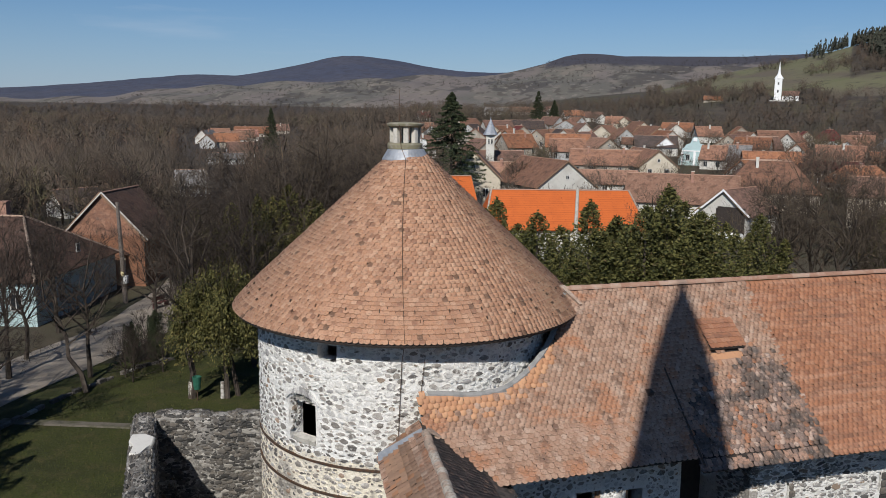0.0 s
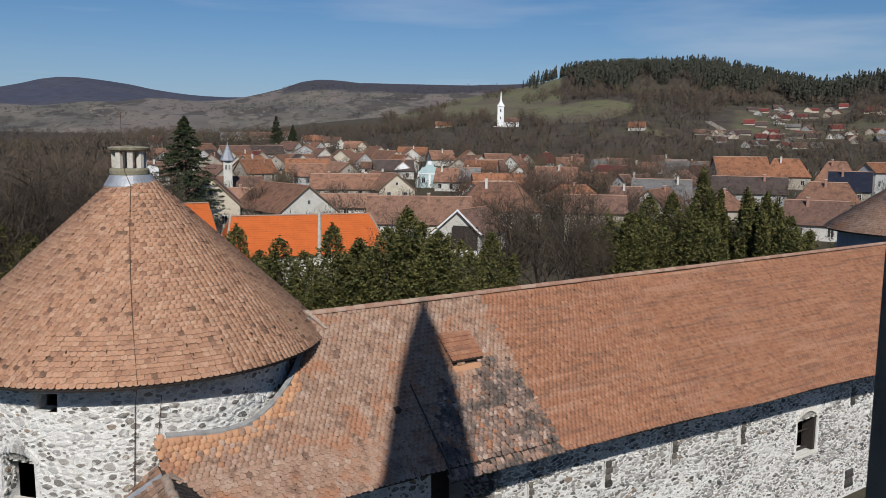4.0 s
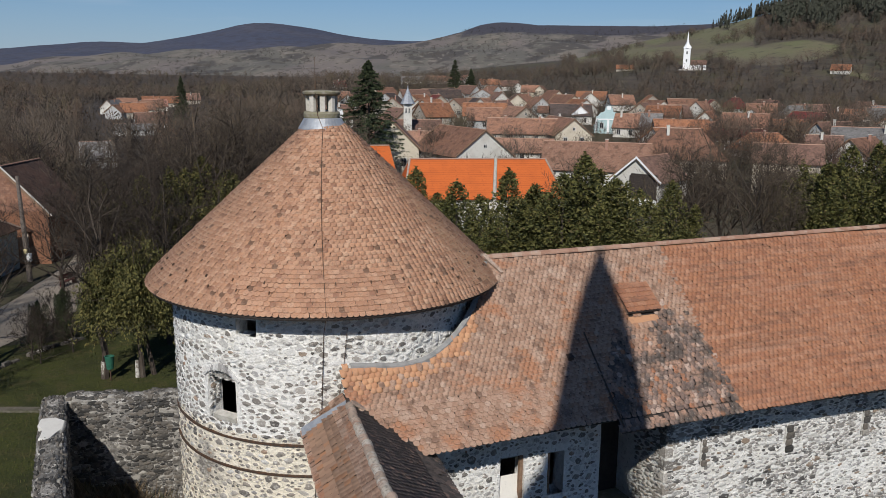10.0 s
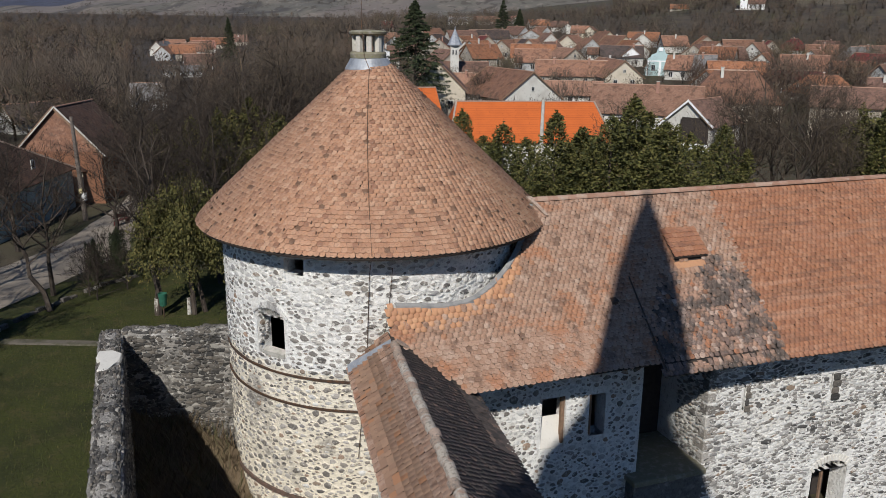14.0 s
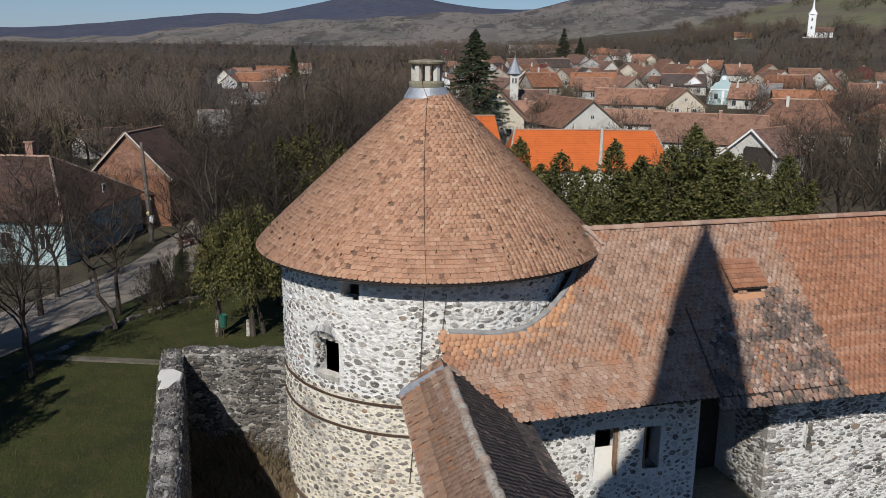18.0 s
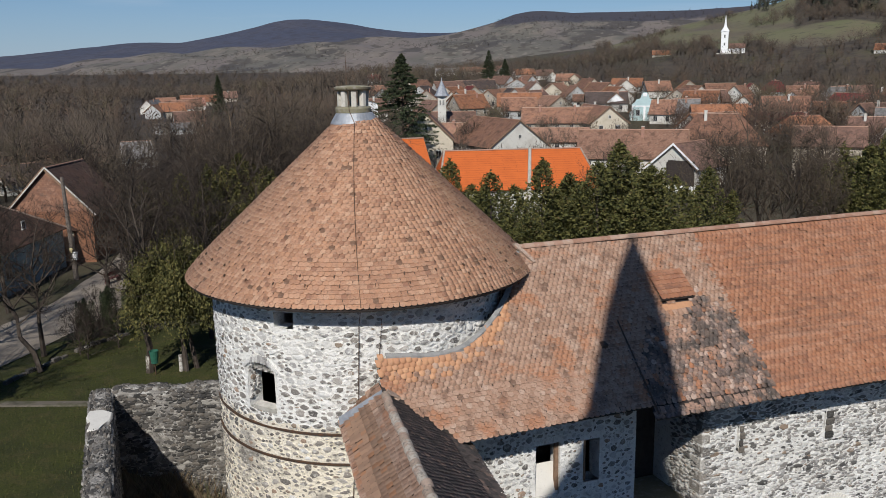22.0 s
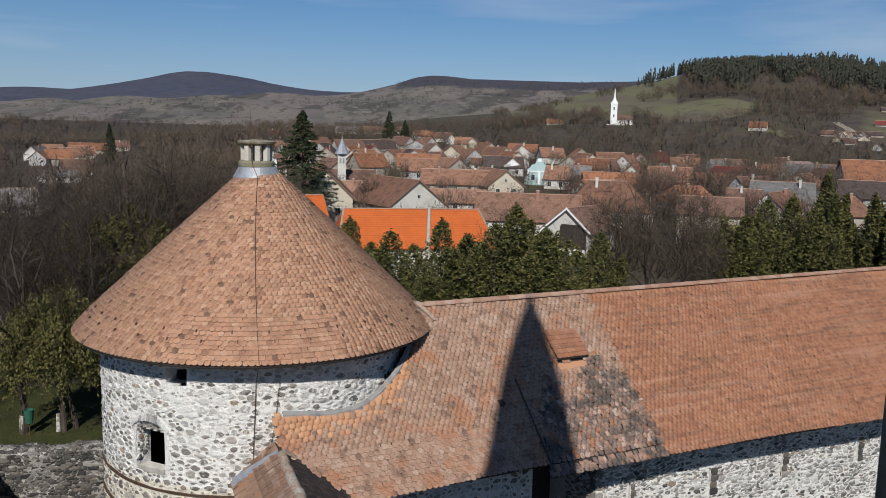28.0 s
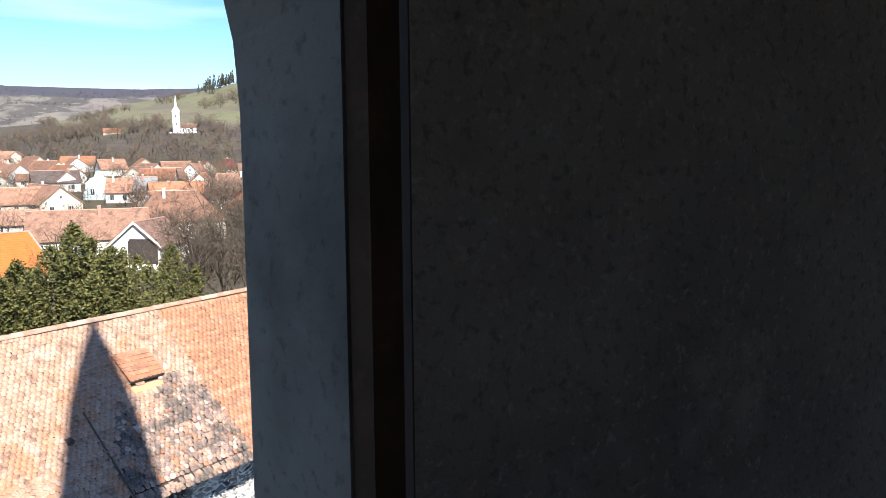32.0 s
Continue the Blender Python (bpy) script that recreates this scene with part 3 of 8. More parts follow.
def flat_tile(w, length, thick):
    pts = [(-w / 2, -length), (-w / 2, -0.02), (-w * 0.3, 0.0), (w * 0.3, 0.0), (w / 2, -0.02), (w / 2, -length)]
    n = len(pts)
    verts = [(x, y, thick * (2.9 + 2.4 * y / length)) for x, y in pts] + [(x, y, thick * (1.6 + 2.4 * y / length)) for x, y in pts[1:-1]]
    faces = [tuple(reversed(range(n)))]
    for i in range(1, n - 2):
        faces.append((i, i + 1, n + i, n + i - 1))
    return np.array(verts), faces


def tile_length(me, template, count=1):
    """How far down a tile each corner lies: 0 at its head, 1 on the rounded end."""
    y = template[:, 1]
    v = np.clip(1 - y / y.min(), 0, 1) ** 0.8
    me.attributes.new("length", "FLOAT", "POINT").data.foreach_set("value", np.tile(v, count).astype(np.float32))


def lay(parent, template, faces, mats, material, near=None, piece="tile", rest="tiling"):
    """Pieces under many matrices: those marked near as objects on one shared mesh, the others joined."""
    mats = np.asarray(mats)
    near = np.zeros(len(mats), bool) if near is None else near
    if near.any():
        me = bpy.data.meshes.new(piece)
        me.from_pydata([tuple(v) for v in template], [], [tuple(f) for f in faces])
        me.materials.append(material)
        tile_length(me, template)
        for m in mats[near]:
            ob = new(piece, me)
            ob.parent = parent
            ob.matrix_basis = Matrix([*m.tolist(), (0, 0, 0, 1)])
    if (~near).any():
        v, f = stamp(template, faces, mats[~near])
        me = array_mesh(rest, v, f)
        tile_length(me, template, int((~near).sum()))
        ob = link_mesh(rest, me, material, parent)
        tagged(ob, kind="stuff")


def frames(pos, across, down, out, sx=None):
    """3x4 matrices from arrays of places and axes."""
    sx = np.ones(len(pos)) if sx is None else sx
    return np.stack([across * sx[:, None], down, out, pos], -1)


rng = np.random.default_rng(7)


def jitter_axes(across, down, out, amount):
    k = rng.normal(0, amount, (len(across), 3))
    d = down + across * k[:, :1] + out * k[:, 1:2] * 0.6
    d /= np.linalg.norm(d, axis=1, keepdims=True)
    a = across - d * (across * d).sum(1, keepdims=True) + out * k[:, 2:] * 0.5
    a /= np.linalg.norm(a, axis=1, keepdims=True)
    return a, d, np.cross(a, d)


# ---- ground: one sheet to the horizon ----
EYE = 17.5


def smooth(a, b, x):
    t = np.clip((x - a) / (b - a), 0, 1)
    return t * t * (3 - 2 * t)


AZ_NEAR, EL_NEAR = (-60, -36, -32.4, -29, -25.6, -20.2, -16.8, -14.2, -11.9, -8.8, -4.9, 0, 5, 12, 25, 60), (3, 4.2, 3.7, 4.4, 5.1, 5.1, 4.8, 4.0, 3.5, 2.9, 1.9, 1.2, 0.75, 0.2, 0.05, 0.0)
AZ_MID, EL_MID = (-60, -20, -12, -8, -4, -1, 1.5, 4, 6, 9, 14, 20, 26, 33, 40, 60), (3, 4, 3.8, 3.8, 3.85, 3.9, 3.85, 3.1, 2.7, 2.5, 2.3, 2.0, 1.5, 0.8, 0.4, 0.3)
AZ_FAR, EL_FAR = (-60, -5, 3, 5.4, 6.5, 10, 13.6, 16.6, 19.9, 21.4, 23.6, 26.1, 33, 37.7, 60), (2.5, 2.5, 2.7, 2.9, 2.75, 3.0, 3.65, 3.85, 3.0, 2.75, 2.25, 2.4, 1.6, 1.2, 1.0)


def skyline(az, a, e):
    return (np.interp(az - 1.1, a, e) + 2 * np.interp(az, a, e) + np.interp(az + 1.1, a, e)) / 4


def ground_z(x, y, rough=True):
    """Height of the ground: level at the castle, rising through the village to the hills."""
    x, y = np.asarray(x, float), np.asarray(y, float)
    d, az = np.hypot(x, y), np.degrees(np.arctan2(-x, y))
    az = np.where(np.abs(az) > 60, 60 * np.sign(az), az)
    tan = lambda e: np.tan(np.radians(e))
    village = smooth(24, 12, az)
    z0 = village * 0.03 * np.clip(d - 60, 0, 420)
    near = EYE + 1000 * tan(np.interp(az, AZ_NEAR, EL_NEAR)) - 1
    near = np.where(az > 12, np.minimum(near, 6), near)
    mid = EYE + 2300 * tan(skyline(az, AZ_MID, EL_MID))
    far = EYE + 4300 * tan(skyline(az, AZ_FAR, EL_FAR))
    base = village * 12.6
    church = EYE + 640 * tan(1.25) - 1.0
    at640 = base + (near - base) * 0.28
    wch = np.exp(-((az + 12) / 5.0) ** 2)
    at640 = at640 + wch * (church - at640)
    z = z0
    z = np.where(d > 480, base + (at640 - base) * smooth(480, 640, d), z)
    z = np.where(d > 640, at640 + (near - at640) * np.clip((d - 640) / 360, 0, 1) ** 0.9, z)
    dip = near - 25
    z = np.where(d > 1000, near + (dip - near) * smooth(1000, 1250, d), z)
    z = np.where(d > 1250, dip + (mid - dip) * smooth(1150, 2300, d) , z)
    z = np.where(d > 2300, mid + (mid * 0.8 - mid) * smooth(2300, 2700, d), z)
    z = np.where(d > 2700, mid * 0.8 + (far - mid * 0.8) * smooth(2700, 4300, d), z)
    z = np.where(d > 4300, far * (1 - smooth(4300, 4800, d)), z)
    if rough:
        n = np.sin(x * 0.013 + 1.3 * np.sin(y * 0.009)) * np.cos(y * 0.011 + 0.7) + 0.6 * np.sin(x * 0.03 + y * 0.021)
        z = z + n * np.clip((d - 480) / 900, 0, 1) * 6 * np.clip((1000 - np.abs(d - 1500)) / 500 + 0.4, 0.15, 1)
    return z


def gz(x, y):
    return float(ground_z(x, y))


def grass(x, y, z):
    """Where the near hill lies open: the slope behind the church, the round meadow beside it and the hamlet's gardens."""
    d, a = np.hypot(x, y), np.degrees(np.arctan2(-x, y))
    el = np.degrees(np.arctan2(z - EYE, d))
    slope = smooth(-16.8, -15.6, a) * smooth(-3.0, -5.0, a) * smooth(1.2, 2.1, el + 0.35 * np.sin(a * 1.9))
    knoll = 1.25 - ((a + 18.2) / 3.3) ** 2 - ((el - 2.25 + 0.1 * (a + 18.2)) / 0.8) ** 2
    gardens = 0.5 * smooth(-25.0, -28.0, a) * smooth(0.0, 0.5, el) * smooth(2.7, 2.3, el)
    bank = 0.9 - ((a + 22.6) / 1.6) ** 2 - ((el - 0.9 - 0.25 * (a + 22.6)) / 0.3) ** 2
    return np.where((d > 470) & (d < 1010), np.clip(np.maximum.reduce([slope, knoll, gardens, bank]), 0, 1), 0)


def build_ground():
    az = np.radians(np.concatenate([np.arange(-180, -46, 6), np.arange(-46, 46.1, 0.22), np.arange(48, 180, 6)]))
    rad = np.concatenate([[0.5], np.arange(6, 120, 4.5), np.geomspace(122, 1400, 130), np.linspace(1408, 2420, 150), np.geomspace(2450, 4900, 30)])
    A, D = np.meshgrid(az, rad)
    X, Y = -D * np.sin(A), D * np.cos(A)
    Z = ground_z(X, Y)
    v = np.stack([X, Y, Z], -1).reshape(-1, 3)
    nr, na = D.shape
    i, j = np.meshgrid(np.arange(nr - 1), np.arange(na), indexing="ij")
    k = (j + 1) % na
    f = np.stack([i * na + j, (i + 1) * na + j, (i + 1) * na + k, i * na + k], -1).reshape(-1, 4)
    me = array_mesh("ground", v, [f[:, ::-1]])
    c = v[f].mean(1)
    d, a = np.hypot(c[:, 0], c[:, 1]), np.degrees(np.arctan2(-c[:, 0], c[:, 1]))
    idx = np.full(len(c), 1)
    idx[(d < 62) & (a > 6)] = 0
    idx[(d > 150) & (a > 14)] = 4
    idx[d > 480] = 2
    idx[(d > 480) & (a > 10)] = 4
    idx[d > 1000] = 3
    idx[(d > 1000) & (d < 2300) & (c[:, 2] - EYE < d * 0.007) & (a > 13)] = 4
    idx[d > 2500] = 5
    me.polygons.foreach_set("material_index", idx.astype(np.int32))
    me.polygons.foreach_set("use_smooth", np.ones(len(f), bool))
    me.attributes.new("grass", "FLOAT", "POINT").data.foreach_set("value", grass(X, Y, Z).ravel().astype(np.float32))
    for m in (M_LAWN, M_EARTH, M_HILL, M_PASTURE_HAZE, M_WOODSOIL, M_FARWOOD_HAZE):
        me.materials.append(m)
    tagged(new("ground", me), "village ground of lawn, earth and hillside", "ground", kind="structure")


build_ground()


# ---- round corner tower ----
TX, TY = -5.69, 26.39
R_WALL, R_EAVE = 4.9, 5.68
CONE = [(5.68, 11.37), (5.42, 11.68), (4.86, 12.23), (3.82, 13.21), (2.33, 14.60), (0.68, 16.14)]


def wall_grid(us, vs, holes, place, thick_place, arches=()):
    """A wall of rectangles over the coordinates us x vs, with holes (u0, u1, v0, v1) that go through to the inner face."""
    us = sorted({round(u, 4) for u in us} | {round(h[i], 4) for h in holes for i in (0, 1)})
    vs = sorted({round(v, 4) for v in vs} | {round(h[i], 4) for h in holes for i in (2, 3)})
    verts, index, faces = [], {}, []

    def vert(u, v, inner):
        key = (round(u, 4), round(v, 4), inner)
        if key not in index:
            index[key] = len(verts)
            verts.append(thick_place(u, v) if inner else place(u, v))
        return index[key]

    inside = lambda u, v: any(h[0] < u < h[1] and h[2] < v < h[3] for h in holes)
    for u0, u1 in zip(us, us[1:]):
        for v0, v1 in zip(vs, vs[1:]):
            if inside((u0 + u1) / 2, (v0 + v1) / 2):
                continue
            faces.append((vert(u0, v0, 0), vert(u1, v0, 0), vert(u1, v1, 0), vert(u0, v1, 0)))
            faces.append((vert(u0, v1, 1), vert(u1, v1, 1), vert(u1, v0, 1), vert(u0, v0, 1)))
    for h in holes:
        hu = [u for u in us if h[0] <= u <= h[1]]
        hv = [v for v in vs if h[2] <= v <= h[3]]
        for a, b in zip(hu, hu[1:]):
            for v, flip in ((h[2], False), (h[3], True)):
                f = (vert(a, v, 0), vert(a, v, 1), vert(b, v, 1), vert(b, v, 0))
                faces.append(f if not flip else f[::-1])
        for a, b in zip(hv, hv[1:]):
            for u, flip in ((h[0], False), (h[1], True)):
                f = (vert(u, a, 0), vert(u, b, 0), vert(u, b, 1), vert(u, a, 1))
                faces.append(f if not flip else f[::-1])
    for a, b in ((us[0], True), (us[-1], False)):
        for v0, v1 in zip(vs, vs[1:]):
            f = (vert(a, v0, 0), vert(a, v1, 0), vert(a, v1, 1), vert(a, v0, 1))
            faces.append(f[::-1] if b else f)
    for v0, b in ((vs[0], True), (vs[-1], False)):
        for u0, u1 in zip(us, us[1:]):
            f = (vert(u0, v0, 0), vert(u0, v0, 1), vert(u1, v0, 1), vert(u1, v0, 0))
            faces.append(f if b else f[::-1])
    return verts, faces


def stone_shape(seed, blocky=False):
    """An angular field stone seen from its face (x across, y up, z out of the wall) and the mortar bead round it."""
    r = np.random.default_rng(seed)
    n = int(r.integers(6, 10))
    a = np.linspace(0, 2 * np.pi, n, endpoint=False) + r.uniform(0, 1) + r.uniform(-0.32, 0.32, n)
    rad = 0.52 * r.uniform(0.72, 1.12, n)
    if blocky:
        n = int(r.integers(4, 7))
        a = np.linspace(0, 2 * np.pi, n, endpoint=False) + (np.pi / 4 if n == 4 else 0.5) + r.uniform(-0.25, 0.25, n)
        rad = 0.6 * r.uniform(0.85, 1.12, n)
    ring = np.stack([rad * np.cos(a) * r.uniform(0.9, 1.1), rad * np.sin(a)], -1)
    tilt = r.uniform(-0.25, 0.25, 2)
    lvl = lambda k, z, q=0.0: [(x * k, y * k, z + q * (x * tilt[0] + y * tilt[1]) * 2) for x, y in ring]
    quads = lambda m: [(m * n + i, m * n + (i + 1) % n, (m + 1) * n + (i + 1) % n, (m + 1) * n + i) for i in range(n)]
    stone = lvl(1.02, -0.6) + lvl(1.0, 0.08, 0.5) + lvl(0.8, 0.3, 1.0)
    bead_k = r.uniform(1.1, 1.2)
    bead = lvl(0.95, -0.3) + lvl(1.04, 0.16) + lvl(bead_k, 0.24) + lvl(bead_k + 0.3, -0.2)
    return (np.array(stone), quads(0) + quads(1) + [tuple(range(2 * n, 3 * n))]), (np.array(bead), quads(0) + quads(1) + quads(2))


def scatter_stones(u0, u1, v0, v1, size, keep, avoid, r, fill=1.0, flat=(0.5, 0.85), gap=0.25):
    """Random rubble: large stones first, smaller ones in the gaps between them; (u, v, width, height, tilt)."""
    out, grid = [], {}
    area = (u1 - u0) * (v1 - v0)
    for k, dens in ((1.5, 7), (1.1, 16), (0.8, 34), (0.55, 60)):
        for _ in range(int(area * dens * fill / (size / 0.25) ** 2)):
            w = size * k * r.uniform(0.8, 1.25)
            h = w * r.uniform(*flat)
            cu, cv = r.uniform(u0 + w / 2, u1 - w / 2), r.uniform(v0 + h / 2, v1 - h / 2)
            cell = (int(cu / 0.5), int(cv / 0.5))
            if r.random() > keep(cu, cv) or any(a - w / 2 < cu < b + w / 2 and c - h / 2 < cv < d + h / 2 for a, b, c, d in avoid):
                continue
            hit = False
            for i in (-1, 0, 1):
                for j in (-1, 0, 1):
                    for a, b, ww, hh in grid.get((cell[0] + i, cell[1] + j), ()):
                        if ((cu - a) / (w + ww)) ** 2 + ((cv - b) / (h + hh)) ** 2 < gap:
                            hit = True
            if not hit:
                grid.setdefault(cell, []).append((cu, cv, w, h))
                out.append((cu, cv, w, h, r.normal(0, 0.3 if flat[0] > 0.45 else 0.12)))
    return out


def set_stones(parent, spots, to_frame, near, material=None, mortar=None, washed=None, blocky=False):
    """Stones of ten shapes bedded in raised mortar; washed(u, v) tells which carry limewash."""
    r = np.random.default_rng(3)
    kind = r.integers(0, 10, len(spots))
    left = 300
    for k in range(10):
        (t, f), (bt, bf) = stone_shape(40 + k, blocky)
        mats, mark, white = [], [], []
        for (u, v, w, h, tilt), kk in zip(spots, kind):
            if kk != k:
                continue
            o, a, up, out = to_frame(u, v)
            ca, sa = math.cos(tilt), math.sin(tilt)
            x, y = a * ca + up * sa, up * ca - a * sa
            mats.append(np.stack([x * w, y * h, out * r.uniform(0.035, 0.125), o], -1))
            ok = bool(near(u, v)) and left > 0
            left -= ok
            mark.append(ok)
            white.append(washed is not None and r.random() < washed(u, v))
        if not mats:
            continue
        mats, mark, white = np.array(mats), np.array(mark), np.array(white)
        for sel, m in ((~white, material or M_STONE), (white, M_STONE_WASHED)):
            if sel.any():
                lay(parent, t, f, mats[sel], m, mark[sel], "stone", "rubble_facing")
        if mortar:
            lay(parent, bt, bf, mats, mortar, None, "mortar_bead", "bedding_mortar")


def build_tower():
    tower = tagged(empty("round_tower", (TX, TY, 0)), "round whitewashed rubble stone tower with a conical tiled roof", "tower")
    D = math.degrees
    deg = lambda a: math.radians(a)
    # wall with a splayed window and a square put-log opening under the eave
    win, gap = (deg(-123.5), deg(-110.5), 7.8, 9.12), (deg(-109.5), deg(-102.0), 10.55, 11.02)
    arch = [(deg(-123.5 + 13 * i / 8), deg(-123.5 + 13 * (i + 1) / 8), 9.12, 9.12 + 0.24 * math.sin(math.pi * (i + 0.5) / 8) ** 0.7) for i in range(8)]
    us = [2 * math.pi * i / 96 - math.pi for i in range(97)]
    vs = list(np.linspace(0, 11.5, 16)) + [7.42]

    def outer(a, z):
        r = R_WALL + 0.012 * math.sin(a * 23 + z * 3) + 0.012 * math.sin(a * 9 - z * 5)
        return (r * math.cos(a), r * math.sin(a), z)

    v, f = wall_grid(us, vs, [win, gap, *arch], outer, lambda a, z: (4.4 * math.cos(a), 4.4 * math.sin(a), z))
    wall = py_part("wall", v, f, M_MORTAR, tower, "lime-washed rubble masonry")
    wall.data.materials.append(M_MORTAR_CREAM)
    for pg in wall.data.polygons:
        pg.material_index = int(pg.center.z < 7.6)
    for z, w, h, m in ((7.42, 0.035, 0.06, M_IRON), (6.5, 0.035, 0.06, M_IRON), (3.35, 0.05, 0.13, M_RUST)):
        v, f = lathe([(R_WALL - 0.05, z - h / 2), (R_WALL + w + 0.02, z - h / 2), (R_WALL + w + 0.02, z + h / 2), (R_WALL - 0.05, z + h / 2)], 120)
        py_part("hoop", v, f, m, tower, "dark iron hoop round the wall")
    # window: sill, brick arch, reveal plaster
    sill = bmesh.new()
    for i in range(3):
        a0, a1 = deg(-120.2 + 3.2 * i), deg(-120.2 + 3.2 * (i + 1))
        slab(sill, [(4.97 * math.cos(a0), 4.97 * math.sin(a0), 8.04), (4.97 * math.cos(a1), 4.97 * math.sin(a1), 8.04), (4.72 * math.cos(a1), 4.72 * math.sin(a1), 8.1), (4.72 * math.cos(a0), 4.72 * math.sin(a0), 8.1)], 0.16)
    part("window_sill", sill, M_CONC, tower, "grey worn mortar sill")
    for i in range(13):
        a = deg(-124 + 14 * i / 12)
        zz = 9.22 + 0.27 * math.sin(math.pi * i / 12) ** 0.7
        bm = box(bmesh.new(), -0.045, 0.045, -0.03, 0.12, -0.12, 0.12, 0.012)
        part("arch_brick", bm, M_STONE_WASHED, tower, m=Matrix.Translation((4.93 * math.cos(a), 4.93 * math.sin(a), zz)) @ Matrix.Rotation(a + math.pi / 2, 4, "Z") @ Matrix.Rotation(-radians((i - 6) * 8), 4, "Y"))
    r = np.random.default_rng(19)
    a = deg(-123.4)
    ax, out = np.array([math.cos(a), math.sin(a), 0]), np.array([-math.sin(a), math.cos(a), 0])
    set_stones(tower, scatter_stones(4.42, 4.9, 8.1, 9.2, 0.16, lambda u, v: 1.0, [], r, 1.4), lambda u, v: (ax * u + np.array([0, 0, v]), -ax, np.array([0, 0, 1.0]), out), lambda u, v: False, M_STONE, M_MORTAR)
    floor_v, floor_f = lathe([(4.3, 7.0), (0.01, 7.0)], 32)
    py_part("floor", floor_v, floor_f, M_WOOD_OR_SHADE, tower)
    # roof
    v, f = lathe([(4.7, 11.36), (5.64, 11.30)] + [(r - 0.015, z - 0.02) for r, z in CONE], 96)
    py_part("roof_boarding", v, f, M_WOOD_OR_SHADE, tower, "dark board soffit and roof boarding")
    prof = np.array(CONE)
    seg = np.hypot(*np.diff(prof, axis=0).T)
    run = np.concatenate([[0], np.cumsum(seg)])
    rows = int(run[-1] / 0.148)
    pos, ac, dn, ou, sx = [], [], [], [], []
    for k in range(rows + 1):
        s = k * run[-1] / (rows + 0.6) + rng.normal(0, 0.004)
        r, z = np.interp(s, run, prof[:, 0]), np.interp(s, run, prof[:, 1])
        r2, z2 = np.interp(s + 0.15, run, prof[:, 0]), np.interp(s + 0.15, run, prof[:, 1])
        n = max(10, round(2 * math.pi * r / 0.166))
        a = (np.arange(n) + 0.5 * (k % 2) + rng.normal(0, 0.035, n)) * 2 * math.pi / n
        slope = np.array([r - r2, z - z2]) / math.hypot(r - r2, z - z2)
        c, sn = np.cos(a), np.sin(a)
        d = np.stack([c * slope[0], sn * slope[0], np.full(n, slope[1])], -1)
        x = np.stack([-sn, c, np.zeros(n)], -1)
        x = -x
        o = np.cross(x, d)
        if o[0, 2] < 0:
            x, o = -x, -o
        lift = rng.normal(0.008, 0.006, n)[:, None]
        pos.append(np.stack([r * c, r * sn, np.full(n, z)], -1) + o * lift)
        ac.append(x), dn.append(d), ou.append(o), sx.append(np.full(n, 2 * math.pi * r / n / 0.166))
    pos, ac, dn, ou, sx = (np.concatenate(q) for q in (pos, ac, dn, ou, sx))
    ac, dn, ou = jitter_axes(ac, dn, ou, 0.032)
    t, fc = beaver_tail(0.163, 0.26, 0.02)
    front = np.degrees(np.arctan2(pos[:, 1], pos[:, 0]))
    near = (np.abs(front + 80) < 26) & (pos[:, 2] < 12.55)
    near &= np.cumsum(near) <= 300
    lay(tower, t, fc, frames(pos, ac, dn, ou, sx), M_TILE_PALE, near)
    # snow hooks in two staggered rings
    hook = box(bmesh.new(), -0.012, 0.012, -0.09, 0.0, 0.0, 0.05)
    hook_me = bpy.data.meshes.new("snow_hook")
    hook.to_mesh(hook_me)
    hook.free()
    hook_me.materials.append(M_IRON)
    for r, z, off in ((5.2, 11.96, 0), (4.98, 12.18, 5.5)):
        for i in range(30):
            a = deg(-170 + off + i * 11 * 5.4 / (r + 0.2) * 0.97)
            ob = new("snow_hook", hook_me)
            ob.parent = tower
            ob.matrix_local = Matrix.Translation((r * math.cos(a), r * math.sin(a), z)) @ Matrix.Rotation(a + math.pi / 2, 4, "Z") @ Matrix.Rotation(radians(45), 4, "X")
    # lantern on the tip
    lx, ly = -0.11, -0.03
    v, f = lathe([(0.78, 16.06), (0.78, 16.09), (0.60, 16.40), (0.55, 16.42)], 40)
    py_part("collar", v, f, M_ZINC, tower, "dull zinc collar", Matrix.Translation((lx * 0.7, ly, 0)))
    v, f = lathe([(0.40, 16.38), (0.54, 16.38), (0.57, 16.43), (0.58, 16.55), (0.55, 16.61), (0.28, 16.62)], 32)
    py_part("base_ring", v, f, M_CONC_MOSS, tower, "weathered concrete ring", Matrix.Translation((lx, ly, 0)))
    for i in range(8):
        a = i * math.pi / 4 + 0.28
        bm = box(bmesh.new(), 0.33, 0.50, -0.085, 0.085, 16.6, 17.14, 0.02)
        part("pier", bm, M_CONC, tower, "pale rendered pier", Matrix.Translation((lx, ly, 0)) @ Matrix.Rotation(a, 4, "Z"))
    v, f = lathe([(0.1, 17.12), (0.53, 17.12), (0.59, 17.16), (0.61, 17.22), (0.5, 17.26), (0.02, 17.29)], 32)
    py_part("cap", v, f, M_CONC_MOSS, tower, "lichen-covered concrete cap", Matrix.Translation((lx, ly, 0)))
    part("lightning_rod", tube(bmesh.new(), [(lx - 0.2, ly, 17.15), (lx - 0.2, ly, 18.3)], [0.016, 0.006]), M_IRON, tower)
    # lightning cable over the roof and down the wall
    pts = [(lx - 0.05, ly - 0.62, 17.2), (lx + 0.0, ly - 0.6, 16.5)]
    for k in range(9):
        q = k / 8
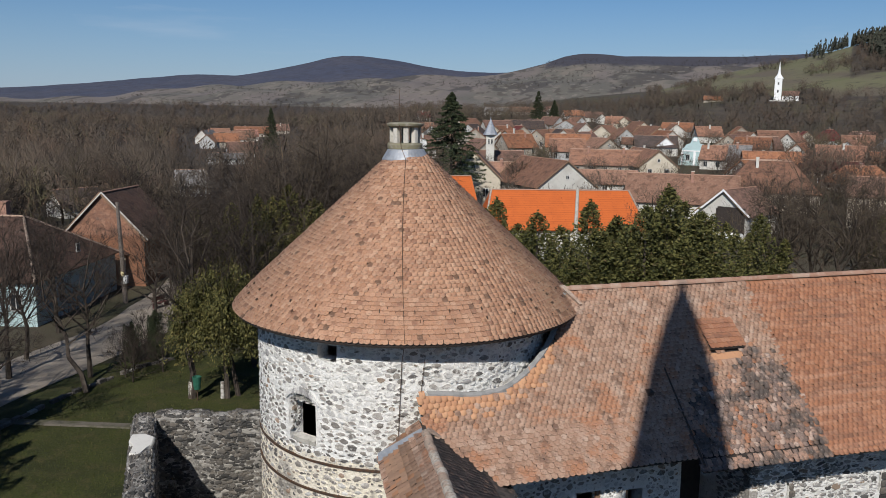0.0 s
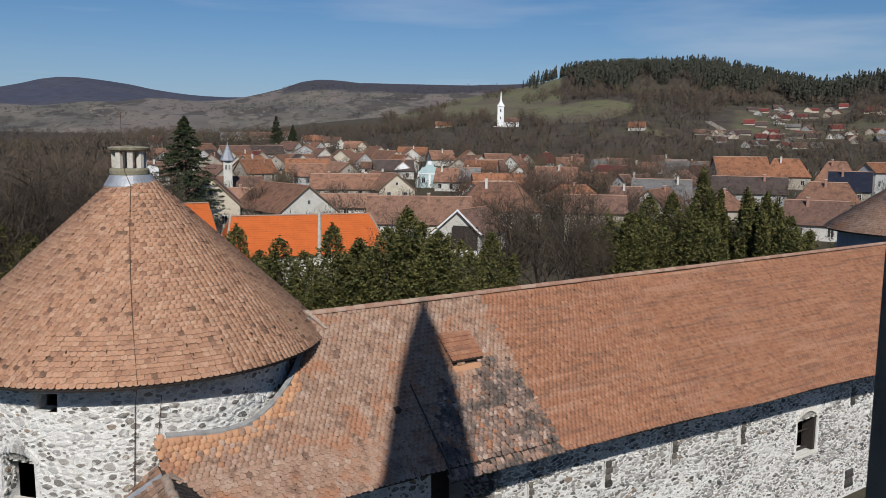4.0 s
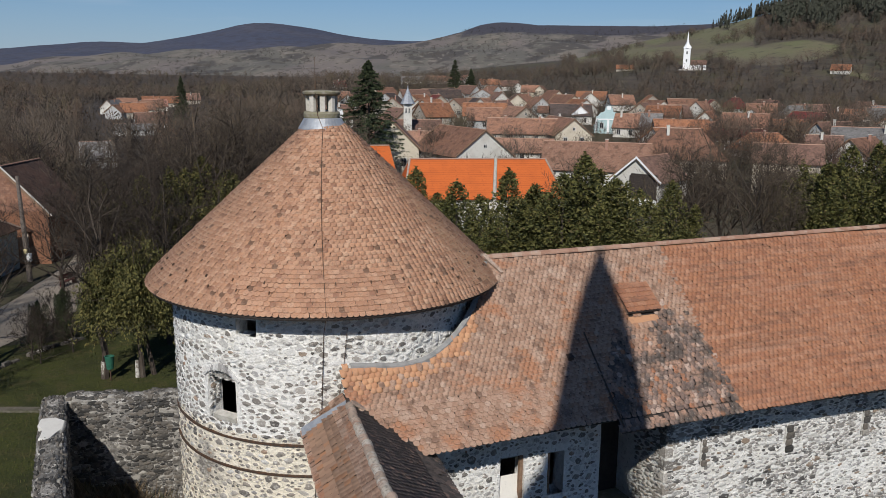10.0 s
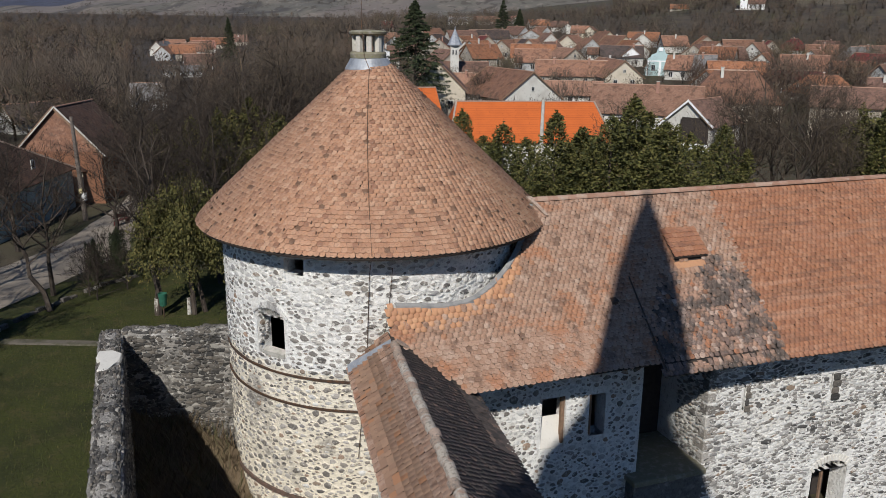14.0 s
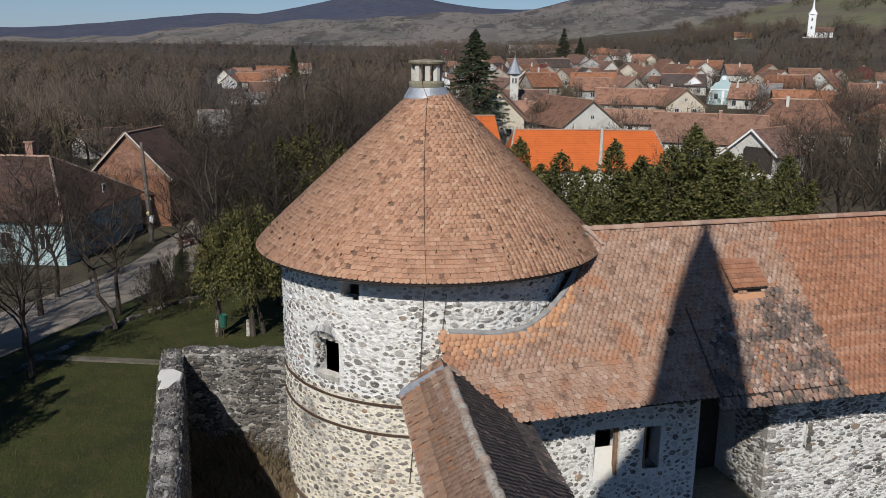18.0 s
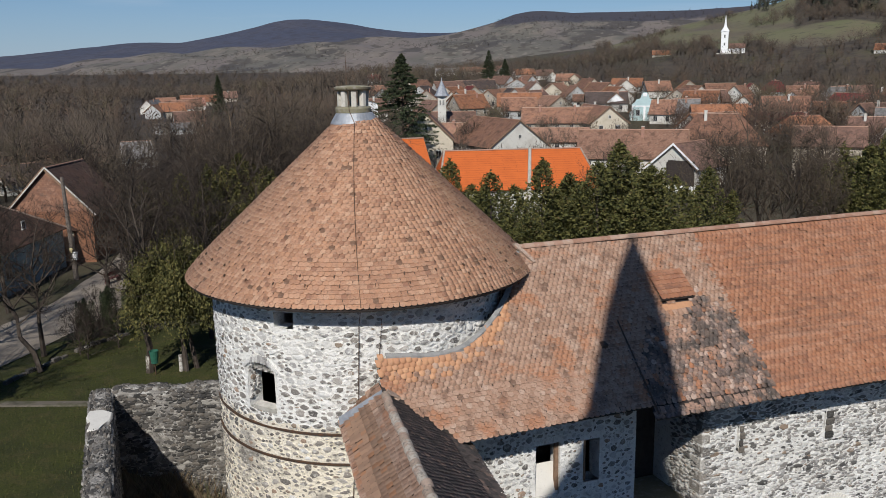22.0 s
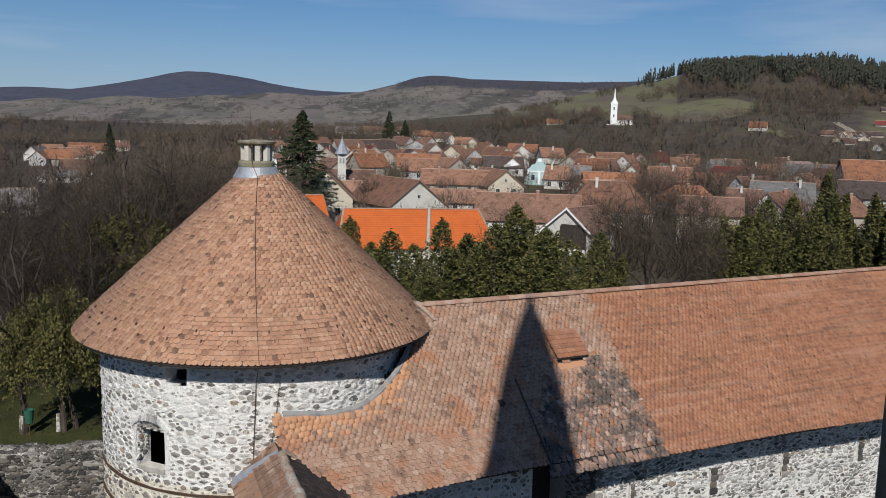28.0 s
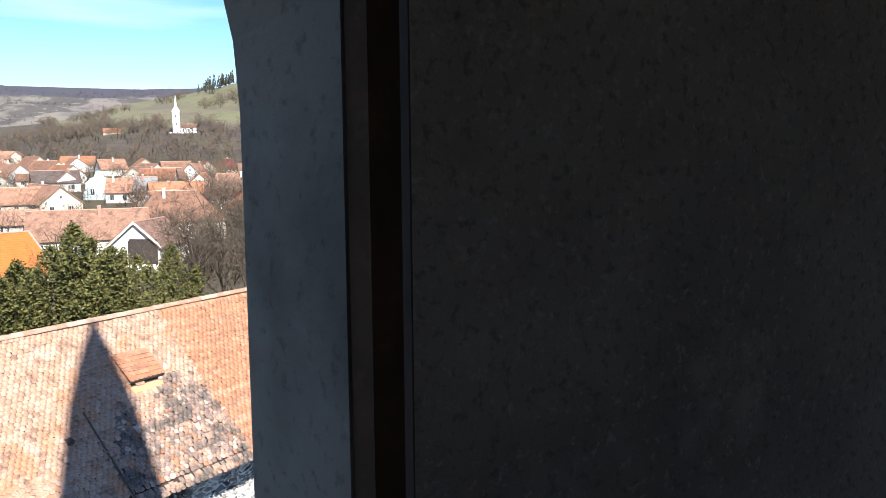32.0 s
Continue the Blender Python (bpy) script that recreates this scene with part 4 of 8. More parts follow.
        r, a = 0.8 + (5.72 - 0.8) * q, deg(-84 + 5.5 * q ** 0.7)
        z = np.interp(-r, -prof[:, 0], prof[:, 1]) + 0.09
        pts.append((r * math.cos(a), r * math.sin(a), z))
    pts += [(4.97 * math.cos(deg(-79.5)), 4.97 * math.sin(deg(-79.5)), 10.7), (4.97 * math.cos(deg(-80.5)), 4.97 * math.sin(deg(-80.5)), 8.5), (4.97 * math.cos(deg(-84)), 4.97 * math.sin(deg(-84)), 5.0)]
    part("lightning_cable", tube(bmesh.new(), pts, [0.011] * len(pts), 5), M_IRON, tower, "thin dark lightning cable")
    pts = [(4.98 * math.cos(deg(a)), 4.98 * math.sin(deg(a)), z) for a, z in ((-72, 10.9), (-73.5, 9.6), (-76, 8.4), (-80, 6.8))]
    part("lightning_cable", tube(bmesh.new(), pts, [0.009] * len(pts), 5), M_IRON, tower)

    # stones of the wall
    r = np.random.default_rng(11)
    per = R_WALL
    keep = lambda u, v: 1.0 if v > 7.5 else 0.45
    avoid = [(deg(-125) * per, deg(-109) * per, 7.9, 9.55), (deg(-110.5) * per, deg(-101) * per, 10.4, 11.2)] + [(-99, 99, z - 0.06, z + 0.06) for z in (7.42, 6.5, 3.35)]
    spots = scatter_stones(deg(-185) * per, deg(5) * per, 2.5, 11.3, 0.19, keep, avoid, r, 1.9, (0.42, 0.8), 0.3)

    def to_frame(u, v):
        a = u / per
        return np.array([R_WALL * math.cos(a), R_WALL * math.sin(a), v]), np.array([-math.sin(a), math.cos(a), 0]), np.array([0, 0, 1.0]), np.array([math.cos(a), math.sin(a), 0])

    wash = lambda u, v: min(0.75, max(0.06, (v - 8.7) / 2.0 + 0.2 * math.sin(u * 1.3))) if v > 7.5 else 0.05
    upper, lower = [q for q in spots if q[1] > 7.6], [q for q in spots if q[1] <= 7.6]
    set_stones(tower, upper, to_frame, lambda u, v: 8.0 < v < 10.6 and deg(-135) < u / per < deg(-60), None, M_MORTAR, wash)
    set_stones(tower, lower, to_frame, lambda u, v: False, None, M_MORTAR_CREAM, wash)


build_tower()

# ---- long wing: local x along the ridge, y away from the courtyard ----
TH = radians(27.4)
TAN = math.tan(radians(44))
P_RIDGE, Z_RIDGE, P_WALL, P_LEFT = 23.4, 12.0, 20.3, 20.6
WING_END = 49.0


def roof_z(p):
    return Z_RIDGE - (P_RIDGE - p) * TAN


def wing_to_world(s, p):
    return math.cos(TH) * s - math.sin(TH) * p, math.sin(TH) * s + math.cos(TH) * p


def tile_field(s0, s1, p_eave, p_top, keep, width, row, skew=0.0, wild=0.0):
    """Places and axes of tiles in courses on the courtyard slope of the wing."""
    ca, sa = math.cos(radians(44)), math.sin(radians(44))
    slope = (p_top - p_eave) / ca
    n = int(slope / row)
    pos = []
    for k in range(n + 1):
        p = p_eave + (k * row) * ca
        if p > p_top - 0.15:
            break
        s = np.arange(s0 + width / 2 * (k % 2), s1, width)
        s = s + rng.normal(0, 0.006, len(s))
        pp = np.full(len(s), p) + rng.normal(0, 0.006, len(s)) + 0.02 * np.sin(s * 0.6 + k * 0.15)
        pp = pp - skew * (s - s0) * (p_top - p) / (p_top - p_eave)
        ok = np.array([keep(a, b) for a, b in zip(s, pp)], bool)
        s, pp = s[ok], pp[ok]
        pos.append(np.stack([s, pp, Z_RIDGE - (P_RIDGE - pp) * TAN], -1))
    pos = np.concatenate(pos)
    m = len(pos)
    x, d = np.tile([1.0, 0, 0], (m, 1)), np.tile([0, -ca, -sa], (m, 1))
    o = np.cross(x, d)
    if o[0, 2] < 0:
        x, o = -x, -o
    pos = pos + o * rng.normal(0.008, 0.006, m)[:, None] + o * (0.02 * np.sin(pos[:, 0] * 0.9) * np.sin(pos[:, 1] * 1.3))[:, None]
    x, d, o = jitter_axes(x, d, o, 0.03)
    return pos, x, d, o


def build_wing():
    wing = tagged(empty("castle_wing", (0, 0, 0), TH), "long whitewashed rubble stone wing under a patched clay tile roof", "building")
    place = lambda p: (lambda u, v: (u, p + 0.012 * math.sin(u * 5 + v * 7), v))
    # courtyard walls: openings are listed for a wall further forward and carried back to the real one
    def carried(q, k):
        return (q[0] * k, q[1] * k, max(0.02, 17.5 + (q[2] - 17.5) * k), 17.5 + (q[3] - 17.5) * k)

    def bar(dims, k, back):
        a, b, c, d = carried((dims[0], dims[1], dims[4], dims[5]), k)
        return (a, b, dims[2] + back, dims[3] + back, c, d)

    kr, kl = P_WALL / 19.56, P_LEFT / 19.9
    holes = [(33.74, 35.36, 3.67, 5.29), (21.02, 22.64, 0.17, 2.55), (40.93, 42.15, 0.1, 2.0), (18.54, 18.8, 1.54, 1.84)]
    holes = [carried(q, kr) for q in holes]
    slits = [carried(q, kr) for q in ((17.63, 17.71, 5.45, 6.35), (21.28, 21.35, 5.6, 6.25), (24.98, 25.06, 5.3, 6.25), (29.39, 29.47, 5.2, 6.15))]
    arches = []
    for a, b, rise in ((holes[0][0], holes[0][1], 0.38), (holes[1][0], holes[1][1], 0.34)):
        top = holes[0][3] if rise > 0.35 else holes[1][3]
        arches += [(a + (b - a) * i / 8, a + (b - a) * (i + 1) / 8, top, top + rise * math.sin(math.pi * (i + 0.5) / 8) ** 0.6) for i in range(8)]
    niches = [(17.63, 17.79, 5.39, 6.35), (21.28, 21.58, 5.24, 6.25), (24.98, 25.23, 5.24, 6.25), (29.39, 29.64, 5.14, 6.15), (38.1, 38.4, 5.24, 6.15), (38.1, 38.8, 1.08, 2.0)]
    niches = [carried(q, kr) for q in niches]
    v, f = wall_grid(np.arange(16.87, WING_END + 0.3, 1.2), np.linspace(0, 8.9, 9), holes + slits + arches, place(P_WALL), lambda u, v: (u, P_WALL + 0.75, v))
    py_part("courtyard_wall", v, f, M_MORTAR, wing, "lime-washed rubble courtyard wall")
    for a, b, c, d in niches:
        n = max(3, round((d - c) / 0.24))
        for k in range(n):
            z0, z1 = c + (d - c) * k / n, c + (d - c) * (k + 1) / n - 0.025
            box_part("slit_stone", (a + 0.1, b + 0.08 + 0.07 * ((k + 1) % 2), P_WALL - 0.07, P_WALL + 0.1, z0, z1), M_STONE_DARK, wing, "dark stone that blocks a narrow slit", 0.03)
    # the wall beside the tower stands further back
    P2 = P_LEFT
    holes2 = [(10.51, 11.32, 5.12, 6.8), (12.13, 12.69, 5.32, 6.7)]
    holes2 = [carried(q, kl) for q in holes2]
    v, f = wall_grid([7.2, 8.2, 9.4, 11.7, 13.3, 14.48], np.linspace(0, 9.2, 9), holes2, place(P2), lambda u, v: (u, P2 + 0.6, v))
    py_part("courtyard_wall", v, f, M_MORTAR, wing, "lime-washed rubble wall beside the tower")
    # recessed entrance: a passage above a landing, its shade painted by a dark backing
    v, f = wall_grid([14.4, 17.0], [0, 4.2, 6.5, 10.6], [], lambda u, v: (u, 22.9, v), lambda u, v: (u, 23.1, v))
    py_part("recess_wall", v, f, M_WOOD_OR_SHADE, wing, "dark timber back wall of the entrance")
    for u0, u1, p0 in ((14.1, 14.49, 21.15), (16.88, 17.3, 20.34)):
        v, f = wall_grid([u0, u1], [0, 2, 4, 6, 8.9], [], lambda u, v: (u, p0, v), lambda u, v: (u, 22.95, v))
        py_part("recess_cheek", v, f, M_MORTAR, wing)
    bm = bmesh.new()
    box(bm, 14.05, 16.86, 20.0, 22.85, 3.05, 3.25, 0.02)
    part("landing", bm, M_CONC_MOSS, wing, "bare concrete landing slab")
    bm = bmesh.new()
    box(bm, 14.1, 16.8, 20.1, 20.58, 0, 3.05)
    part("landing_wall", bm, M_RUBBLE, wing)
    for k in range(5):
        box_part("door_plank", (14.6 + 0.19 * k, 14.78 + 0.19 * k, 22.2, 22.26, 3.26, 5.9), M_WOOD_OR_SHADE, wing, "dark plank of the open door")
    # windows in the wall
    part("sunlit_sill", slab_bm([(holes2[0][0] + 0.01, P2 + 0.03, holes2[0][2] + 0.02), (holes2[0][1] - 0.01, P2 + 0.03, holes2[0][2] + 0.02), (holes2[0][1] - 0.01, P2 + 0.38, holes2[0][2] + 0.95), (holes2[0][0] + 0.01, P2 + 0.38, holes2[0][2] + 0.95)], 0.06), M_PLASTER, wing, "sunlit white plaster inside the window")
    box_part("window_post", bar((11.2, 11.31, 19.96, 20.1, 5.17, 6.79), kl, 0.7), M_WOOD, wing, "brown wooden window post", 0.01)
    box_part("window_post", bar((12.18, 12.24, 19.96, 20.06, 5.33, 6.69), kl, 0.7), M_WOOD, wing, "", 0.008)
    for dims, m in (((33.76, 33.86, 19.91, 20.01, 3.69, 5.54), M_WOOD), ((35.22, 35.34, 19.91, 20.01, 3.69, 5.44), M_WOOD), ((33.84, 35.26, 19.92, 20.0, 4.55, 4.61), M_WOOD_OR_SHADE), ((33.84, 35.26, 19.9, 20.02, 3.69, 3.79), M_WOOD_OR_SHADE), ((35.2, 35.35, 19.62, 20.2, 3.69, 5.3), M_WOOD_OR_SHADE), ((33.64, 35.46, 19.46, 19.66, 3.55, 3.67), M_PLASTER)):
        box_part("window_bar", bar(dims, kr, 0.74), m, wing, "", 0.008)
    box_part("window_post", bar((21.78, 21.86, 19.86, 19.96, 0.6, 2.86), kr, 0.74), M_WOOD, wing, "", 0.008)
    for k in range(13):
        q = k / 12
        for (c0, c1, zb, rise) in ((holes[0][0], holes[0][1], holes[0][3], 0.38), (holes[1][0], holes[1][1], holes[1][3], 0.34)):
            bm = box(bmesh.new(), -0.06, 0.06, -0.03, 0.1, -0.13, 0.13, 0.012)
            part("arch_brick", bm, M_PLASTER, wing, m=Matrix.Translation((c0 + (c1 - c0) * q, P_WALL, zb + 0.1 + rise * math.sin(math.pi * q) ** 0.6)) @ Matrix.Rotation(radians((q - 0.5) * 90), 4, "Y"))
    # Dark sheets added behind the openings; their colour paints the unlit interior.
    for a, b, c, d in ((34.6, 40.5, 1.2, 6.4), (21.4, 26.5, 0.0, 3.2), (42.2, 47.0, 0.0, 2.4)):
        box_part("inner_partition", (a, b, 21.6, 21.7, c, d), M_WOOD_OR_SHADE, wing, "dark timber partition inside")
    # back wall, gable walls and inner darkness
    v, f = wall_grid([4.6, WING_END + 0.3], [0, 7.4], [], lambda u, v: (u, 27.6, v), lambda u, v: (u, 27.0, v))
    py_part("outer_wall", v, [q[::-1] for q in f], M_MORTAR, wing)
    v = [(WING_END, P_WALL, 0), (WING_END, 27.6, 0), (WING_END, 27.6, 7.6), (WING_END, P_RIDGE, 11.9), (WING_END, P_WALL, 7.9)]
    py_part("gable_wall", v + [(x - 0.4, y, z) for x, y, z in v], [(0, 1, 2, 3, 4), (9, 8, 7, 6, 5)] + [(i, i + 5, (i + 1) % 5 + 5, (i + 1) % 5) for i in range(5)], M_MORTAR, wing)
    # roof boarding under the tiles, and the far slope
    bm = bmesh.new()
    e = 0.03
    slab(bm, [(14.0, 18.78, roof_z(18.78) - e), (18.4, 18.78, roof_z(18.78) - e), (WING_END + 0.3, 18.14, roof_z(18.14) - e), (WING_END + 0.3, P_RIDGE, Z_RIDGE - e), (14.0, P_RIDGE, Z_RIDGE - e)], 0.1)
    slab(bm, [(7.5, 19.08, roof_z(19.08) - e), (14.0, 19.08, roof_z(19.08) - e), (14.0, P_RIDGE, Z_RIDGE - e), (11.4, P_RIDGE, Z_RIDGE - e), (10.55, 22.15, roof_z(22.15) - e), (9.8, 21.55, roof_z(21.55) - e), (8.7, 21.1, roof_z(21.1) - e), (7.4, 20.95, roof_z(20.95) - e), (6.1, 20.93, roof_z(20.93) - e), (6.0, 20.3, roof_z(20.3) - e)], 0.08)
    part("roof_boarding", bm, M_WOOD_OR_SHADE, wing, "dark boards under the tiles")
    bm = bmesh.new()
    slab(bm, [(WING_END + 0.3, 28.2, roof_z(18.6)), (11.0, 28.2, roof_z(18.6)), (11.0, P_RIDGE, Z_RIDGE - 0.02), (WING_END + 0.3, P_RIDGE, Z_RIDGE - 0.02)], 0.1)
    part("back_slope", bm, M_TILE_RED, wing)
    # tiles
    cx, cy = math.cos(TH) * TX + math.sin(TH) * TY, -math.sin(TH) * TX + math.cos(TH) * TY
    cut = lambda s: 5.04 + 0.24 * min(1, max(0, (s - 7.0) / 1.6))
    clear = lambda s, p: math.hypot(s - cx, p - cy) > cut(s) and s > 6.03 and math.hypot(s - cx, p + 0.1 - cy) > cut(s) and p > 20.3 - (s - 6.0) * 0.79 + 0.05
    t, fc = beaver_tail(0.1735, 0.27, 0.02)
    pos, x, d, o = tile_field(6.0, 18.46, 19.03, P_RIDGE, lambda s, p: clear(s, p) and not (15.8 < s < 17.1 and 21.12 < p < 21.42), 0.178, 0.15)
    extra = tile_field(13.95, 18.46, 18.72, 19.0, lambda s, p: True, 0.178, 0.15)
    pos, x, d, o = (np.concatenate(q) for q in zip((pos, x, d, o), extra))
    rr = np.hypot(pos[:, 0] - cx, pos[:, 1] - cy)
    fresh = (rr < 5.58 + rng.normal(0, 0.13, len(pos))) & (pos[:, 0] < 10.6)
    wob = rng.normal(0, 0.18, len(pos)) + 0.25 * np.sin(pos[:, 0] * 3)
    moss = ~fresh & (pos[:, 0] > 13.93) & (pos[:, 1] < 21.2 - 0.35 * np.abs(pos[:, 0] - 17.0) ** 0.8 * (pos[:, 0] < 17.0) + wob)
    plain = ~fresh & ~moss
    near = plain & (pos[:, 0] < 12.5) & (pos[:, 1] < 20.2)
    near &= np.cumsum(near) <= 300
    allm = frames(pos, x, d, o)
    lay(wing, t, fc, allm[plain], M_TILE_WING, near[plain])
    lay(wing, t, fc, allm[fresh], M_TILE_NEW)
    rough = jitter_axes(x[moss], d[moss], o[moss], 0.13)
    lay(wing, t, fc, frames(pos[moss] + o[moss] * np.abs(rng.normal(0, 0.012, (int(moss.sum()), 1))), *rough), M_TILE_MOSS)
    t, fc = beaver_tail(0.186, 0.28, 0.022, 5, 0.38)
    pos, x, d, o = tile_field(18.43, WING_END + 0.3, 18.74, P_RIDGE, lambda s, p: True, 0.19, 0.158, 0.021)
    lay(wing, t, fc, frames(pos, x, d, o), M_TILE_RED)
    # ridge tiles
    rv, rf = lathe([(0.13, 0.0), (0.118, 0.38)], 8, 0, math.pi)
    for i in range(int((WING_END - 11.3) / 0.36)):
        py_part("ridge_tile", [(z + 11.45 + i * 0.36, P_RIDGE + x, Z_RIDGE + 0.02 + y + rng.normal(0, 0.004)) for x, y, z in rv], rf, M_RIDGE, wing)
    part("ridge_mortar", slab_bm([(11.42, 23.42, Z_RIDGE + 0.13), (11.6, 23.42, Z_RIDGE + 0.13), (11.98, 22.88, roof_z(22.88) + 0.1), (11.89, 22.88, roof_z(22.88) + 0.1)], 0.08), M_RIDGE_PALE, wing, "pale mortar where the ridge meets the tower")
    # roof hatch with its own tiled lid
    bm = bmesh.new()
    h0, h1 = roof_z(21.45) + 0.16, roof_z(22.3) + 0.04
    slab(bm, [(15.85, 21.4, h0), (17.12, 21.4, h0), (17.22, 22.3, h1), (15.95, 22.3, h1)], 0.06)
    part("hatch_lid", bm, M_WOOD_OR_SHADE, wing)
    hp = [(15.93 + 0.168 * i, 21.38 + 0.15 * k, h0 + (h1 - h0) * k / 6 + 0.02) for k in range(6) for i in range(8)]
    hd = np.tile(np.array([0, -0.9, h0 - h1]) / math.hypot(0.9, h0 - h1), (len(hp), 1))
    hx = np.tile([1.0, 0, 0], (len(hp), 1))
    ho = np.cross(hx, hd)
    if ho[0, 2] < 0:
        hx, ho = -hx, -ho
    t, fc = beaver_tail(0.17, 0.24, 0.017)
    lay(wing, t, fc, frames(np.array(hp), hx, hd, ho), M_TILE_RED, np.ones(len(hp), bool))
    for a, b in ((15.84, 15.9), (17.07, 17.13)):
        part("hatch_cheek", slab_bm([(a, 21.42, h0 - 0.02), (b, 21.42, h0 - 0.02), (b + 0.08, 22.3, h1 - 0.02), (a + 0.08, 22.3, h1 - 0.02)], 0.14), M_WOOD, wing, "weathered board cheek of the hatch")
    bm = bmesh.new()
    slab(bm, [(15.8, 21.12, roof_z(21.12) + 0.03), (17.0, 21.12, roof_z(21.12) + 0.03), (17.05, 21.44, roof_z(21.44) + 0.03), (15.85, 21.44, roof_z(21.44) + 0.03)], 0.03)
    part("hatch_apron", bm, M_TILE_NEW, wing, "strip of new orange tile below the hatch")
    # small roof vent, crease strip and flashing
    vp = Vector((13.19, 20.58, roof_z(20.58)))
    bm = bmesh.new()
    slab(bm, [vp + Vector(q) for q in ((-0.12, -0.07, 0.1), (0.12, -0.07, 0.1), (0.1, 0.12, 0.17), (-0.1, 0.12, 0.17))], 0.03)
    slab(bm, [vp + Vector(q) for q in ((-0.1, -0.05, -0.06), (0.1, -0.05, -0.06), (0.1, -0.05, 0.08), (-0.1, -0.05, 0.08))], 0.03)
    part("roof_vent", bm, M_IRON, wing, "small dark iron roof vent")
    part("lead_strip", slab_bm([(13.99, 18.8, roof_z(18.8) + 0.12), (14.05, 18.8, roof_z(18.8) + 0.12), (14.04, 21.15, roof_z(21.15) + 0.085), (13.99, 21.15, roof_z(21.15) + 0.085)], 0.08), M_IRON, wing, "dark metal strip along the crease")
    bm = bmesh.new()
    prev = None
    for i in range(31):
        a = radians(-112 + 100 * i / 30)
        rc = cut(cx + 5.1 * math.cos(a))
        q0, q1 = (cx + (rc - 0.1) * math.cos(a), cy + (rc - 0.1) * math.sin(a)), (cx + (rc + 0.03) * math.cos(a), cy + (rc + 0.03) * math.sin(a))
        if q1[0] < 6.05 or roof_z(q1[1]) > 11.9:
            prev = None
            continue
        cur = [bm.verts.new((*q0, roof_z(q1[1]) + 0.15)), bm.verts.new((*q1, roof_z(q1[1]) + 0.09)), bm.verts.new((q1[0], q1[1], roof_z(q1[1]) - 0.05))]
        if prev:
            for k in range(2):
                bm.faces.new((prev[k], prev[k + 1], cur[k + 1], cur[k]))
        prev = cur
    part("flashing", bm, M_LEAD, wing, "grey mortar and lead flashing round the tower")

    r = np.random.default_rng(5)
    avoid = [(h[0] - 0.1, h[1] + 0.1, h[2] - 0.1, h[3] + 0.6) for h in holes] + [(n[0] - 0.05, n[1] + 0.05, n[2], n[3]) for n in niches]
    spots = scatter_stones(16.9, WING_END, 0.1, 8.8, 0.22, lambda u, v: 1.0 if math.sin(u * 0.8 + 1.7 * math.sin(v * 0.9)) + math.sin(v * 1.7 + u * 0.31) < 0.75 else 0.25, avoid, r, 2.4, (0.26, 0.55), 0.215)
    fr = lambda p: (lambda u, v: (np.array([u, p, v]), np.array([1.0, 0, 0]), np.array([0, 0, 1.0]), np.array([0, -1.0, 0])))
    set_stones(wing, spots, fr(P_WALL), lambda u, v: u < 24 and v > 2.5, M_STONE_GREY, None, lambda u, v: 0.36 + 0.3 * math.sin(u * 0.9) * math.sin(v * 1.3), True)
    spots = scatter_stones(7.3, 14.4, 1.6, 9.1, 0.19, lambda u, v: 0.8, [(h[0] - 0.1, h[1] + 0.1, h[2] - 0.1, h[3] + 0.2) for h in holes2], r)
    set_stones(wing, spots, fr(P2), lambda u, v: False, None, M_MORTAR, lambda u, v: 0.45)
    # quoins on the corner
    for k in range(19):
        z = 0.2 + k * 0.44
        w = 0.55 if k % 2 else 0.34
        box_part("quoin", (16.85, 16.85 + w, P_WALL - 0.02, P_WALL + (0.34 if k % 2 else 0.55), z, z + 0.38), M_STONE, wing, "", 0.03)
    spots = scatter_stones(20.4, 22.0, 0.2, 8.7, 0.2, lambda u, v: 0.8, [], r, 1.0, (0.35, 0.6))
    set_stones(wing, spots, lambda u, v: (np.array([16.86, u, v]), np.array([0, -1.0, 0]), np.array([0, 0, 1.0]), np.array([-1.0, 0, 0])), lambda u, v: False)


def slab_bm(quad, thick):
    bm = bmesh.new()
    slab(bm, quad, thick)
    return bm


build_wing()


